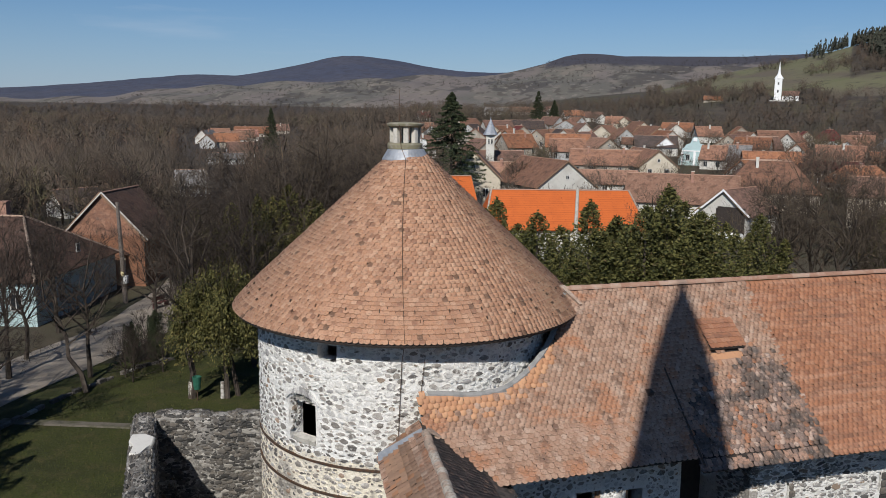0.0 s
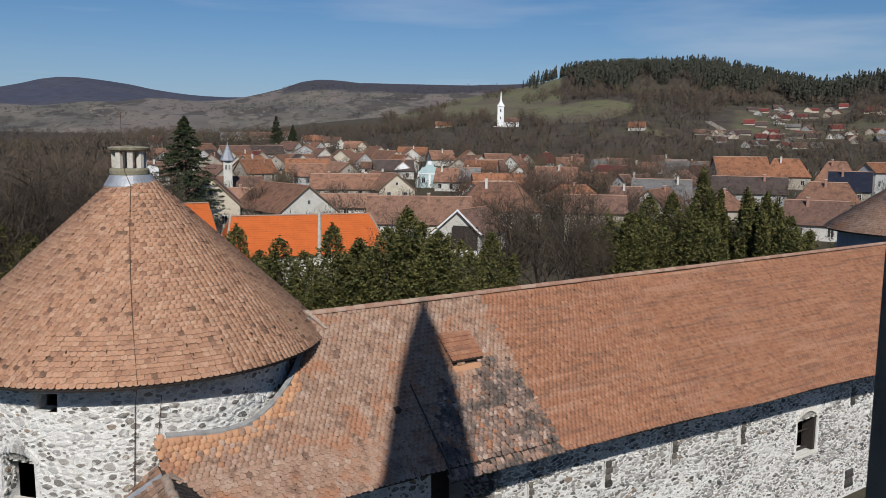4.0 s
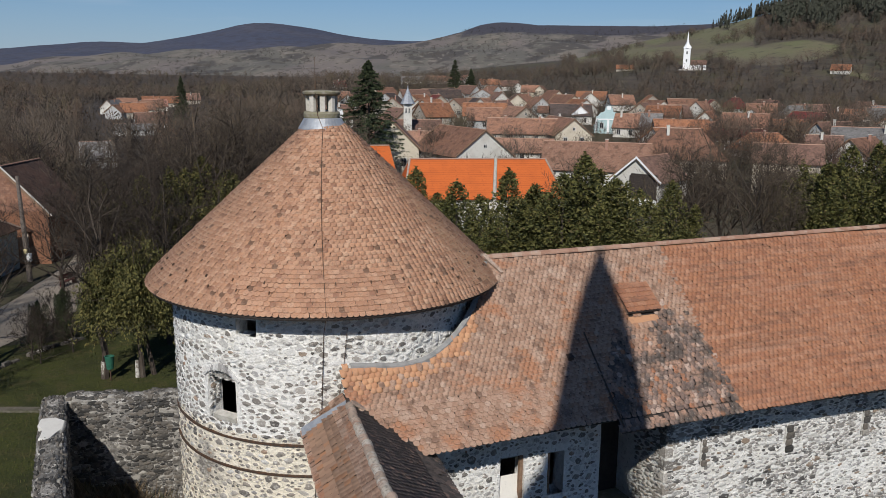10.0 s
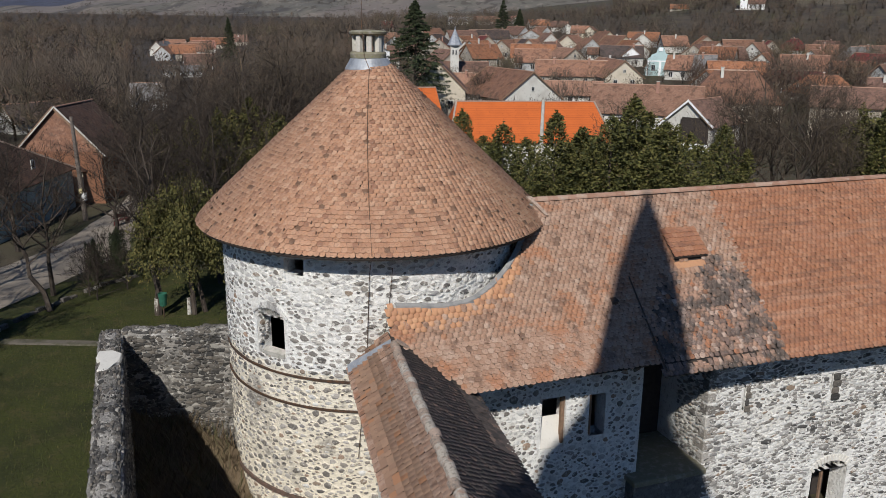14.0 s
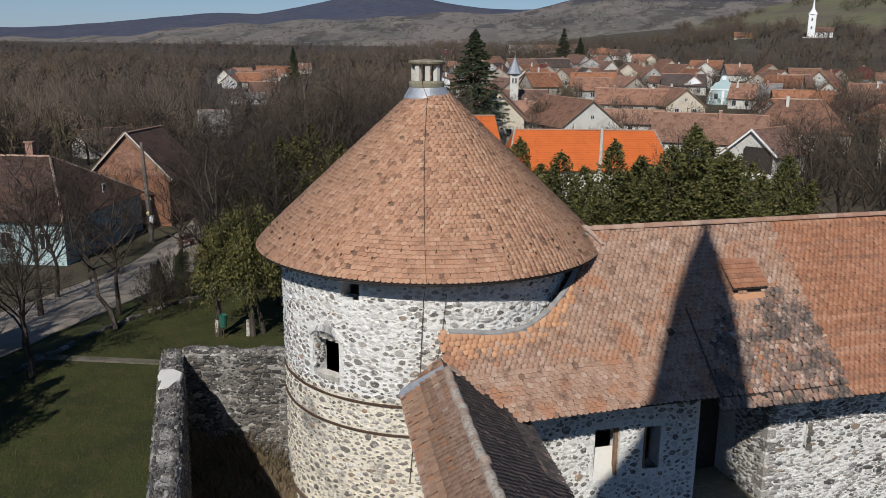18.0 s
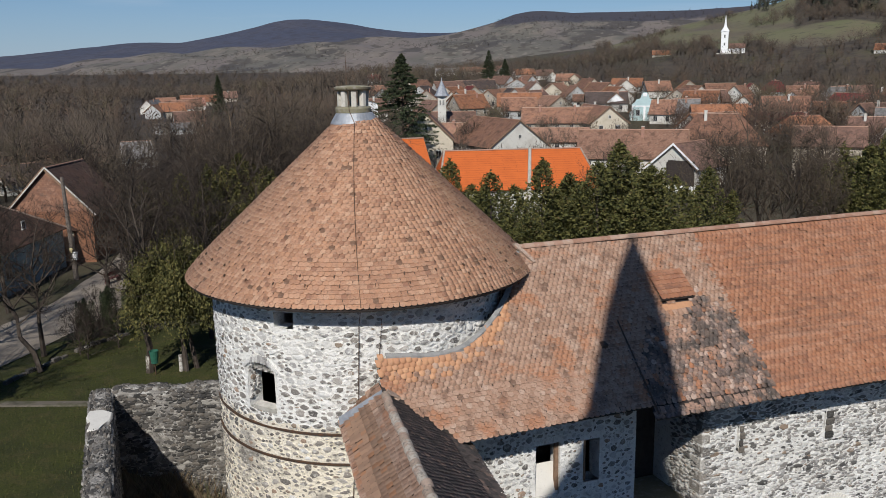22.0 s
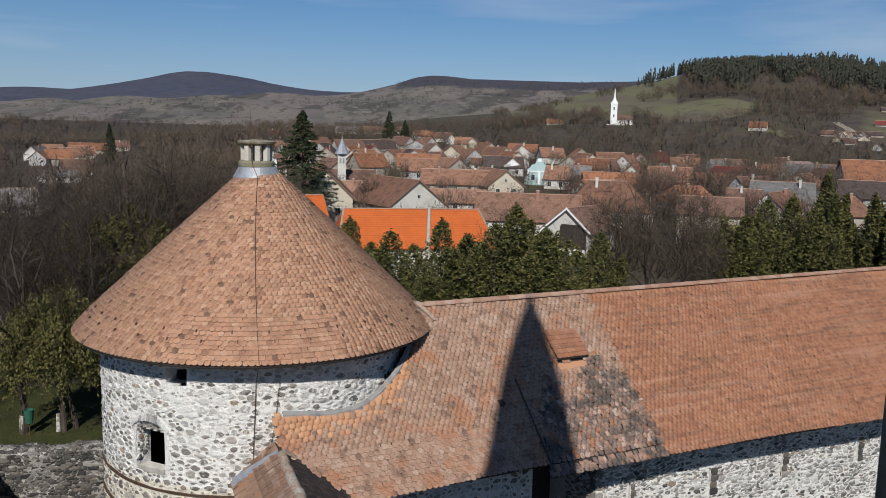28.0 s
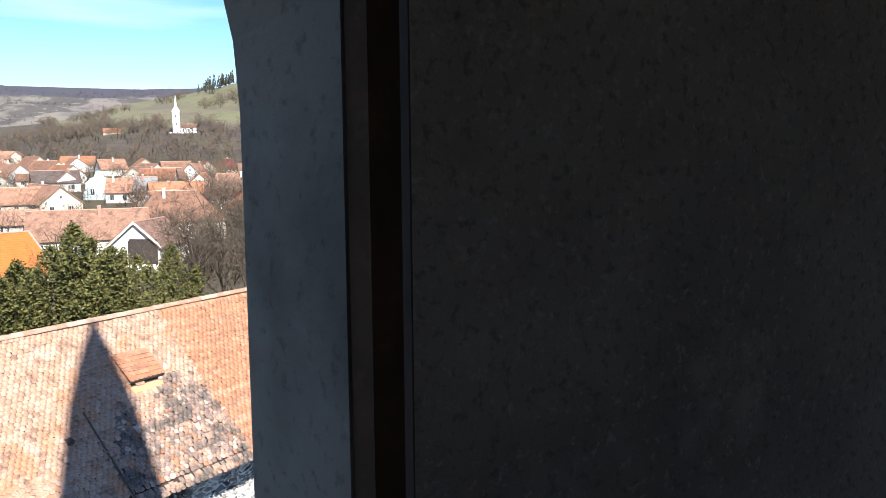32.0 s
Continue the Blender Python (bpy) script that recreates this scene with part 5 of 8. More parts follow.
# ---- low gallery roof that runs from the tower towards the gate tower ----
def build_gallery():
    g = tagged(empty("gallery", (-3.94, 20.7, 0), radians(-70)), "low gallery with a brown tile slope and a blackened slope", "building")
    zr, L = 9.0, 13.0
    ye, ze, yw, zw = 2.33, 7.43, -1.18, 7.9
    bm = bmesh.new()
    slab(bm, [(-1.6, yw, zw - 0.03), (L, yw, zw - 0.03), (L, 0, zr - 0.03), (-1.6, 0, zr - 0.03)], 0.08)
    slab(bm, [(L, ye, ze - 0.03), (-0.7, ye, ze - 0.03), (0.0, 0, zr - 0.03), (L, 0, zr - 0.03)], 0.08)
    part("roof_boarding", bm, M_WOOD_OR_SHADE, g)
    box_part("wall", (-0.5, L, -0.42, -0.1, 0, 8.3), M_MORTAR, g, "pale lime-washed wall", 0.0)
    box_part("wall", (0.6, L, 1.75, 2.1, 0, 7.5), M_MORTAR, g, "pale lime-washed wall", 0.0)

    def field(y0, z0, width, row, jit, x_from, keep):
        length = math.hypot(y0, zr - z0)
        dn = np.array([0, y0, z0 - zr]) / length
        pos = []
        for k in range(int(length / row) + 1):
            q = length - k * row
            if q < 0.23:
                break
            xs = np.arange(x_from + width / 2 * (k % 2), L, width)
            xs = xs + rng.normal(0, 0.008, len(xs))
            p = np.stack([xs, np.full(len(xs), dn[1] * q), np.full(len(xs), zr + dn[2] * q)], -1)
            pos.append(p[[keep(a, b) for a, b in zip(p[:, 0], p[:, 1])]])
        pos = np.concatenate(pos)
        n = len(pos)
        x, d = np.tile([1.0, 0, 0], (n, 1)), np.tile(dn, (n, 1))
        o = np.cross(x, d)
        if o[0, 2] < 0:
            x, o = -x, -o
        pos = pos + o * rng.normal(0.008, 0.006, n)[:, None]
        return pos, *jitter_axes(x, d, o, jit)

    t, f = flat_tile(0.19, 0.3, 0.02)
    pos, x, d, o = field(yw, zw, 0.195, 0.185, 0.02, -1.0, lambda a, b: math.hypot(-3.94 + 0.342 * a + 0.94 * b - TX, 20.7 - 0.94 * a + 0.342 * b - TY) > 4.98)
    red = (pos[:, 1] > -0.45) | (pos[:, 1] < yw + 0.12)
    m = frames(pos, x, d, o)
    lay(g, t, f, m[~red], M_TILE_FLAT, (np.cumsum(np.ones((~red).sum())) <= 160))
    lay(g, t, f, m[red], M_TILE_WING, (np.cumsum(np.ones(red.sum())) <= 80))
    t, f = beaver_tail(0.17, 0.27, 0.02)
    pos, x, d, o = field(ye, ze, 0.175, 0.15, 0.06, -0.6, lambda a, b: a > -0.3 * b + 0.02)
    near = (pos[:, 0] < 4.0) & (np.cumsum(pos[:, 0] < 4.0) <= 150)
    lay(g, t, f, frames(pos, x, d, o), M_TILE_DARK, near)
    rv, rf = lathe([(0.132, 0.0), (0.116, 0.36)], 8, 0, math.pi)
    for i in range(int(L / 0.34)):
        dy, dz = rng.normal(0, 0.018), rng.normal(-0.02, 0.014)
        py_part("ridge_tile", [(z + i * 0.34, dy - x, zr + y + dz) for x, y, z in rv], rf, M_RIDGE_PALE, g, "weathered mortared ridge tile")
    part("valley_flashing", slab_bm([(-0.08, 0.05, zr + 0.11), (-0.66, 1.85, 7.95), (-0.46, 1.9, 7.9), (0.14, 0.05, zr + 0.09)], 0.05), M_RIDGE_PALE, g, "pale mortar valley")
    bm = bmesh.new()
    slab(bm, [(-0.3, 0.02, zr + 0.1), (-0.92, -1.2, zw + 0.22), (-0.7, -1.2, zw + 0.06), (-0.12, 0.02, zr + 0.03)], 0.03)
    part("zinc_flashing", bm, M_ZINC, g, "dull zinc flashing against the tower")


build_gallery()


# ---- curtain walls by the lawn ----
def build_curtain():
    def run(name, a, b, w, top, label):
        a, b = Vector(a), Vector(b)
        d = (b - a).normalized()
        n = Vector((-d.y, d.x))
        L = (b - a).length
        ob = tagged(empty(name, (a.x, a.y, 0), math.atan2(d.y, d.x)), label, "wall")
        us = np.arange(0, L + 0.01, L / max(2, round(L / 0.5)))
        bm = bmesh.new()
        rows = []
        for u in us:
            k = 0.05 * math.sin(u * 2.1) + 0.04 * math.sin(u * 5.3)
            rows.append([bm.verts.new(p) for p in ((u, -w / 2 - 0.02, 0), (u, -w / 2 + 0.03 * math.sin(u * 3), top - 0.12 + k), (u, -w / 5, top + k), (u, w / 5, top + k), (u, w / 2 + 0.03 * math.sin(u * 4), top - 0.12 + k), (u, w / 2, 0))])
        for r0, r1 in zip(rows, rows[1:]):
            for k in range(5):
                bm.faces.new((r0[k], r1[k], r1[k + 1], r0[k + 1]))
        bm.faces.new(rows[0])
        bm.faces.new(list(reversed(rows[-1])))
        bmesh.ops.recalc_face_normals(bm, faces=bm.faces[:])
        part("core", bm, M_MORTAR_GREY, ob)
        r = np.random.default_rng(21)
        for side in (-1, 1):
            spots = scatter_stones(0.1, L - 0.1, 2.5, top - 0.1, 0.17 if L < 5 else 0.22, lambda u, v: 1.0, [], r, 2.6 if L < 5 else 1.4, (0.4, 0.7), 0.165)
            face = lambda u, v: (np.array([u, side * w / 2, v]), np.array([-side * 1.0, 0, 0]), np.array([0, 0, 1.0]), np.array([0, side * 1.0, 0]))
            set_stones(ob, spots, face, lambda u, v: L < 5, M_STONE_DARK, None, None, True)
        spots = scatter_stones(0.05, L - 0.05, -w / 2 + 0.03, w / 2 - 0.03, 0.15, lambda u, v: 1.0, [], r, 2.4, (0.4, 0.75), 0.17)
        set_stones(ob, spots, lambda u, v: (np.array([u, v, top + 0.05 * math.sin(u * 2.1) + 0.04 * math.sin(u * 5.3) - 0.02 - 0.25 * max(0, abs(v) - w / 5)]), np.array([1.0, 0, 0]), np.array([0, 1.0, 0]), np.array([0, 0, 1.0])), lambda u, v: L > 5 and u < 6, M_STONE_DARK, None, None, True)
        return ob

    run("curtain_wall", (-13.7, 23.95), (-9.9, 24.95), 0.7, 7.62, "weathered grey rubble curtain wall joined to the tower")
    near = run("curtain_wall", (-14.05, 23.9), (-4.9, 6.7), 0.72, 7.62, "dark weathered rubble curtain wall beside the lawn")
    bm = bmesh.new()
    ring = [(2.0, -0.3), (2.5, -0.38), (2.9, -0.2), (3.5, -0.34), (3.7, -0.05), (3.2, 0.1), (3.0, 0.3), (2.4, 0.37), (2.05, 0.1)]
    prism(bm, ring, 7.5, 7.69)
    bmesh.ops.bevel(bm, geom=bm.edges[:], offset=0.03, segments=1, affect="EDGES")
    part("white_capping", bm, M_PLASTER, near, "white plaster patch on the wall top")


build_curtain()


def yard_point(u, v):
    """A place on the earth bank between the walls, u along the curtain wall and v across towards the gallery."""
    a, b, c, d = Vector((-13.9, 24.3)), Vector((-4.7, 6.7)), Vector((-0.6, 8.2)), Vector((-4.6, 22.8))
    p = (a * (1 - u) + b * u) * (1 - v) + (d * (1 - u) + c * u) * v
    far = (p.x + 13.7) * 0.2545 - (p.y - 23.95) * 0.967
    return p.x, p.y, max(2.2, 5.1 - 1.15 * max(0.0, far)) + 0.12 * math.sin(p.x * 1.7) * math.cos(p.y * 1.3) + 0.07 * math.sin(p.x * 4.1 + p.y * 2.9)


def build_bank():
    n = 30
    v = [yard_point(i / n, j / n) for i in range(n + 1) for j in range(n + 1)]
    f = [(i * (n + 1) + j, (i + 1) * (n + 1) + j, (i + 1) * (n + 1) + j + 1, i * (n + 1) + j + 1) for i in range(n) for j in range(n)]
    m = len(v)
    v += [(*yard_point(1, j / n)[:2], -0.2) for j in range(n + 1)]
    f += [(n * (n + 1) + j, m + j, m + j + 1, n * (n + 1) + j + 1) for j in range(n)]
    tagged(py_part("earth_bank", v, f, M_DRYSOIL, smooth=True), "raised bank of brown earth and withered grass", "ground", kind="structure")


build_bank()


# ---- gate tower in which the camera stands ----
def build_gate_tower():
    g = tagged(empty("gate_tower"), "square rendered gate tower with a tall bell-shaped spire", "tower")
    cx, cy, h = 1.55, -2.1, 3.18
    x0, x1, y0, y1 = cx - h, cx + h, cy - h, cy + h
    zf, zc = 15.9, 20.0
    # outer leaf with an arched opening
    sill, spring = 16.35, 17.60

    def leaf_mesh(name, y_out, ring_out, y_in, ring_in, zlo, zhi, material, label=""):
        bm = bmesh.new()
        loops = []
        for y, ring in ((y_out, ring_out), (y_in, ring_in)):
            loops.append([bm.verts.new((x, y, z)) for x, z in ring])
        n = len(loops[0])
        for i in range(n):
            a, b = loops[0][i], loops[0][(i + 1) % n]
            c, d = loops[1][(i + 1) % n], loops[1][i]
            bm.faces.new((a, b, c, d))
        for lp, y in zip(loops, (y_out, y_in)):
            q = {k: bm.verts.new((x, y, z)) for k, (x, z) in {"ll": (x0, zlo), "lt": (x0, zhi), "rt": (x1, zhi), "rl": (x1, zlo), "ls": (x0, sill), "rs": (x1, sill), "lp": (x0, spring), "rp": (x1, spring)}.items()}
            half = n // 2
            bm.faces.new((q["ll"], q["rl"], q["rs"], lp[-1], lp[0], q["ls"]))
            bm.faces.new((q["ls"], lp[0], lp[1], q["lp"]))
            bm.faces.new((lp[-1], q["rs"], q["rp"], lp[-2]))
            top = lp[half]
            tm = bm.verts.new((top.co.x, y, zhi))
            bm.faces.new([q["lp"], *lp[1 : half + 1], tm, q["lt"]])
            bm.faces.new([tm, *lp[half:-1], q["rp"], q["rt"]])
        bmesh.ops.recalc_face_normals(bm, faces=bm.faces[:])
        part(name, bm, material, g, label)

    def ring(right, left, r):
        c = (right + left) / 2
        return [(left, sill)] + [(c - r * math.cos(math.pi * i / 24), spring + r * math.sin(math.pi * i / 24)) for i in range(25)] + [(right, sill)]

    def square(right, left):
        """The same number of points round an upright rectangle."""
        c, w = (right + left) / 2, (right - left) / 2
        up = [(left, spring + 0.17 * i) for i in range(9)] + [(left + (right - left) * i / 8, spring + 1.36) for i in range(1, 8)] + [(right, spring + 0.17 * (8 - i)) for i in range(9)]
        return [(left, sill)] + up + [(right, sill)]

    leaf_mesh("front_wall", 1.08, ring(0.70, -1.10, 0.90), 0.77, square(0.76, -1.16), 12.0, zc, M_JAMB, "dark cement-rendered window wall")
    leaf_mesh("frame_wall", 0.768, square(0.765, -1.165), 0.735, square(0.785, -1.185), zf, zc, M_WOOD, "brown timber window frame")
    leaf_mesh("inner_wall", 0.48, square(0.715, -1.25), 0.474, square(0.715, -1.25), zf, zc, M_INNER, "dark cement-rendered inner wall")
    # Added dark strip, not a real lining: it hides the wall's lit edge.
    box_part("window_lining", (0.7125, 0.7148, 0.472, 0.492, sill, spring + 1.36), M_WOOD_OR_SHADE, g, "dark timber lining of the window")
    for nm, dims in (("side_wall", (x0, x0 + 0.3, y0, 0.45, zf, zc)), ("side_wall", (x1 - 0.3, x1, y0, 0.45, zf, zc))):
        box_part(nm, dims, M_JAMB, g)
    # Openings are unseen, added so daylight reaches the inner window wall.
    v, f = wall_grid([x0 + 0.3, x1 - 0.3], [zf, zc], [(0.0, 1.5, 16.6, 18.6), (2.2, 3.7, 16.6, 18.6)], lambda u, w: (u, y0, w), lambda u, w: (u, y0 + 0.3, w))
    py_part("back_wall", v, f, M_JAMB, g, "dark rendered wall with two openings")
    for nm, dims in (("side_fill", (x0, x0 + 0.05, 0.44, 0.79, zf, zc)), ("side_fill", (x1 - 0.05, x1, 0.44, 0.79, zf, zc))):
        box_part(nm, dims, M_JAMB, g)
    box_part("floor", (x0 + 0.02, x1 - 0.02, y0 + 0.02, 1.06, zf - 0.2, zf), M_WOOD_OR_SHADE, g)
    box_part("ceiling", (x0 + 0.02, x1 - 0.02, y0 + 0.02, 1.06, zc, zc + 0.15), M_WOOD_OR_SHADE, g)
    box_part("lower_wall", (x0 + 0.01, x1 - 0.01, y0 + 0.01, 1.05, 0, zf - 0.22), M_MORTAR, g)
    v, f = lathe([(3.05, zc + 0.15), (3.05, 24.4)], 12)
    py_part("upper_drum", v, f, M_MORTAR, g, "", Matrix.Translation((cx, cy, 0)))
    prof = [(3.2, 24.1), (3.12, 24.35), (2.9, 24.75), (2.45, 25.6), (2.0, 26.5), (1.66, 27.6), (1.47, 28.3), (0.97, 32.7), (0.55, 35.0), (0.04, 37.1), (0.0, 37.1)]
    v, f = lathe(prof, 12)
    py_part("spire", v, f, M_SHINGLE, g, "dark shingled spire", Matrix.Translation((cx, cy, 0)))


build_gate_tower()


# ---- village ----
def roof_mat(name, a, b, c, joint=(0.16, 0.09, 0.065), rough=0.9):
    return Mat(name, a, rough).layer(b, 0.6, 0.42, 0.66).layer(c, 2.2, 0.54, 0.66, 0.7).layer(tuple(0.4 * q for q in b), 0.9, 0.52, 0.64, 0.65).layer((0.11, 0.085, 0.07), 2.6, 0.56, 0.66, 0.6).each_value(0.66, 1.1).tiles(joint, 0.2, 0.19, 0.5).bump(9, 0.4, 0.02).done()


R_ORANGE = Mat("new orange tile sheet", (0.52, 0.12, 0.025), 0.75).layer((0.46, 0.105, 0.022), 0.8, 0.4, 0.7).tiles((0.16, 0.035, 0.01), 3.0, 0.36, 0.8, 0.03).done()
R_TILE = roof_mat("village roof tile", (0.285, 0.145, 0.09), (0.215, 0.115, 0.078), (0.36, 0.205, 0.138))
R_PALE = roof_mat("pale old roof tile", (0.36, 0.2, 0.135), (0.30, 0.165, 0.11), (0.42, 0.26, 0.185))
R_BROWN = roof_mat("brown roof tile", (0.20, 0.115, 0.085), (0.15, 0.09, 0.07), (0.27, 0.16, 0.11))
R_DARK = roof_mat("dark slate-brown roof", (0.075, 0.06, 0.055), (0.05, 0.043, 0.04), (0.12, 0.09, 0.075))
R_REDBROWN = roof_mat("red-brown roof tile", (0.08, 0.046, 0.033), (0.055, 0.036, 0.028), (0.13, 0.075, 0.05))
R_OCHRE = roof_mat("ochre red roof tile", (0.32, 0.135, 0.066), (0.25, 0.11, 0.06), (0.39, 0.2, 0.115))
R_PINK = roof_mat("pink roof tile", (0.45, 0.22, 0.165), (0.40, 0.18, 0.13), (0.5, 0.28, 0.22))
R_RED = roof_mat("red sheet roof", (0.19, 0.042, 0.036), (0.15, 0.038, 0.032), (0.13, 0.05, 0.04), (0.15, 0.03, 0.03))
R_GREY = roof_mat("grey fibre cement roof", (0.22, 0.21, 0.20), (0.17, 0.16, 0.155), (0.28, 0.265, 0.25), (0.12, 0.12, 0.12))
R_METAL = roof_mat("pale sheet metal roof", (0.42, 0.45, 0.5), (0.35, 0.36, 0.40), (0.25, 0.17, 0.13), (0.25, 0.26, 0.28), 0.5)
R_NAVY = roof_mat("dark blue panel roof", (0.02, 0.025, 0.045), (0.025, 0.03, 0.05), (0.03, 0.035, 0.06), (0.06, 0.065, 0.08), 0.3)


def wall_mat(name, a, b):
    return Mat(name, a, 0.92).layer(b, 0.5, 0.45, 0.7, 0.8).layer(tuple(0.6 * q for q in b), 3, 0.6, 0.75, 0.6).bump(6, 0.3, 0.02).done()


W_WHITE = wall_mat("white house render", (0.56, 0.54, 0.49), (0.42, 0.39, 0.345))
W_BRIGHT = wall_mat("fresh white render", (0.8, 0.8, 0.79), (0.74, 0.74, 0.73))
W_CREAM = wall_mat("cream house render", (0.54, 0.475, 0.375), (0.42, 0.37, 0.29))
W_BEIGE = wall_mat("beige house render", (0.38, 0.335, 0.275), (0.29, 0.255, 0.21))
W_GREY = wall_mat("grey house render", (0.40, 0.40, 0.39), (0.30, 0.30, 0.29))
W_MINT = wall_mat("turquoise house render", (0.42, 0.54, 0.54), (0.36, 0.46, 0.465))
W_YELLOW = wall_mat("yellow house render", (0.62, 0.52, 0.28), (0.5, 0.4, 0.2))
W_HUNG = wall_mat("red brick gable", (0.22, 0.105, 0.06), (0.17, 0.085, 0.055))
W_BLUE_SHADE = wall_mat("blue-grey house render", (0.33, 0.36, 0.40), (0.25, 0.27, 0.3))
M_BRICK = wall_mat("chimney brick", (0.34, 0.19, 0.14), (0.26, 0.16, 0.12))
M_FRAME = wall_mat("painted window frame", (0.6, 0.58, 0.54), (0.45, 0.43, 0.4))

WORDS = {"new orange tile sheet": "bright orange tiled", "village roof tile": "weathered red tiled", "pale old roof tile": "pale old tiled", "brown roof tile": "brown tiled", "dark slate-brown roof": "dark roofed", "red-brown roof tile": "dark red tiled", "ochre red roof tile": "ochre red tiled", "pink roof tile": "pink tiled", "red sheet roof": "red metal roofed", "grey fibre cement roof": "grey fibre cement roofed", "pale sheet metal roof": "pale sheet metal roofed", "dark blue panel roof": "dark blue panel roofed"}
H_RNG = random.Random(4)


def house(x, y, deg, length, width, wall_h, rise, roof, wall, chimneys=-1, porch=False, hip=0.0, name="house", windows=True):
    """A village house: ridge along its local x, which points deg from east."""
    z = min(gz(x + a, y + b) for a in (-4, 4) for b in (-4, 4)) - 0.1
    h = tagged(empty(name, (x, y, z), radians(deg)), f"{WORDS[roof.name]} village house with {wall.name.replace(' house render', '').replace(' render', '')} walls", "house", "village houses")
    L, W = length / 2, width / 2
    wh = wall_h + 0.1
    bm = bmesh.new()
    base = [(-L, -W), (L, -W), (L, W), (-L, W)]
    lo, hi = [bm.verts.new((*p, -0.6)) for p in base], [bm.verts.new((*p, wh)) for p in base]
    for i in range(4):
        bm.faces.new((lo[i], lo[(i + 1) % 4], hi[(i + 1) % 4], hi[i]))
    if hip:
        bm.faces.new(hi)
    else:
        a, b = bm.verts.new((-L, 0, wh + rise - 0.05)), bm.verts.new((L, 0, wh + rise - 0.05))
        bm.faces.new((hi[3], hi[0], a))
        bm.faces.new((hi[1], hi[2], b))
        bm.faces.new((hi[0], hi[1], b, a))
        bm.faces.new((hi[2], hi[3], a, b))
    part("wall", bm, wall, h)
    o, k = 0.45, rise / W
    ze, zr = wh - o * k, wh + rise
    for s in (-1, 1):
        bm = bmesh.new()
        q = [(-L - 0.3, s * (W + o), ze), (L + 0.3, s * (W + o), ze), (L + 0.3 - hip * 1.1, 0, zr), (-L - 0.3 + hip * 1.1, 0, zr)]
        slab(bm, q if s < 0 else [q[1], q[0], q[3], q[2]], 0.14)
        uv_metres(bm, Vector((1, 0, 0)), Vector((0, s * W, -rise)).normalized())
        part("roof_slope", bm, roof, h)
    if hip:
        for s in (-1, 1):
            bm = bmesh.new()
            q = [(s * (L + 0.3), W + o, ze), (s * (L + 0.3), -W - o, ze), (s * (L + 0.3 - hip * 1.1), 0, zr)]
            slab(bm, q if s < 0 else [q[1], q[0], q[2]], 0.14)
            uv_metres(bm, Vector((0, 1, 0)), Vector((s * hip, 0, -rise)).normalized())
            part("hip_slope", bm, roof, h)
            if math.hypot(x, y) < 130:
                for e in (-1, 1):
                    cap = tube(bmesh.new(), [(s * (L + 0.26), e * (W + o - 0.04), ze + 0.02), (s * (L + 0.3 - hip * 1.1), 0, zr + 0.02)], [0.12, 0.12], 6)
                    part("hip_cap", cap, M_RIDGE_PALE, h, "pale mortared hip tiles")
    rv, rf = lathe([(0.13, 0), (0.13, 1)], 6, 0, math.pi)
    span = 2 * (L + 0.25 - hip * 1.1)
    py_part("ridge_cap", [(q * span - span / 2, -p, zr + r - 0.03) for p, r, q in rv], rf, M_RIDGE, h)
    if not hip:
        for e in (-1, 1):
            for s in (-1, 1):
                bm = bmesh.new()
                slab(bm, [(e * (L + 0.31) + 0.03, s * (W + o), ze - 0.02), (e * (L + 0.31) + 0.03, 0, zr - 0.02), (e * (L + 0.31) - 0.03, 0, zr - 0.02), (e * (L + 0.31) - 0.03, s * (W + o), ze - 0.02)], 0.2)
                part("verge_board", bm, M_WOOD, h)
    n = chimneys if chimneys >= 0 else H_RNG.choice([0, 1, 1])
    for i in range(n):
        cx = (H_RNG.uniform(-0.6, 0.6) if n == 1 else (-0.5 + i)) * L
        cy = -0.25 * W
        c = box_part("chimney", (cx - 0.24, cx + 0.24, cy - 0.22, cy + 0.22, zr - 1.2, zr + 0.55), M_BRICK if H_RNG.random() < 0.8 else W_WHITE, h, "", 0.02)
        box_part("chimney_cap", (cx - 0.3, cx + 0.3, cy - 0.28, cy + 0.28, zr + 0.55, zr + 0.63), M_CONC, c)
    far = math.hypot(x, y) > 330
    if windows and not far and not porch:
        for s in (-1, 1):
            m = max(2, int(length / 3.2))
            for i in range(m):
                window(h, Matrix.Translation((-L + length * (i + 0.5) / m, s * W, wh * 0.52)) @ Matrix.Rotation(0 if s < 0 else math.pi, 4, "Z"), 0.85, min(1.3, wh * 0.45))
        for s in (-1, 1):
            for yy in ((-0.45, 0.45) if width > 6 else (0,)):
                window(h, Matrix.Translation((s * L, yy * W, wh * 0.52)) @ Matrix.Rotation(-s * -math.pi / 2, 4, "Z"), 0.85, min(1.3, wh * 0.45))
            if rise > 2.6:
                window(h, Matrix.Translation((s * L, 0, wh + rise * 0.34)) @ Matrix.Rotation(s * math.pi / 2, 4, "Z"), 0.5, 0.6)
    if porch:
        # white gable front: door, white parapet and a dark panel painting the porch shade
        box_part("porch_void", (-L - 0.05, -L + 0.05, -W * 0.92, W * 0.2, 0.9, wh + 0.75), M_WOOD_OR_SHADE, h, "dark open porch in the gable")
        box_part("porch_parapet", (-L - 1.3, -L - 1.1, -W - 0.4, W * 0.3, 0, 0.95), W_BRIGHT, h, "white porch parapet", 0.02)
        box_part("porch_floor", (-L - 1.3, -L, -W - 0.4, W * 0.3, 0.0, 0.3), W_WHITE, h)
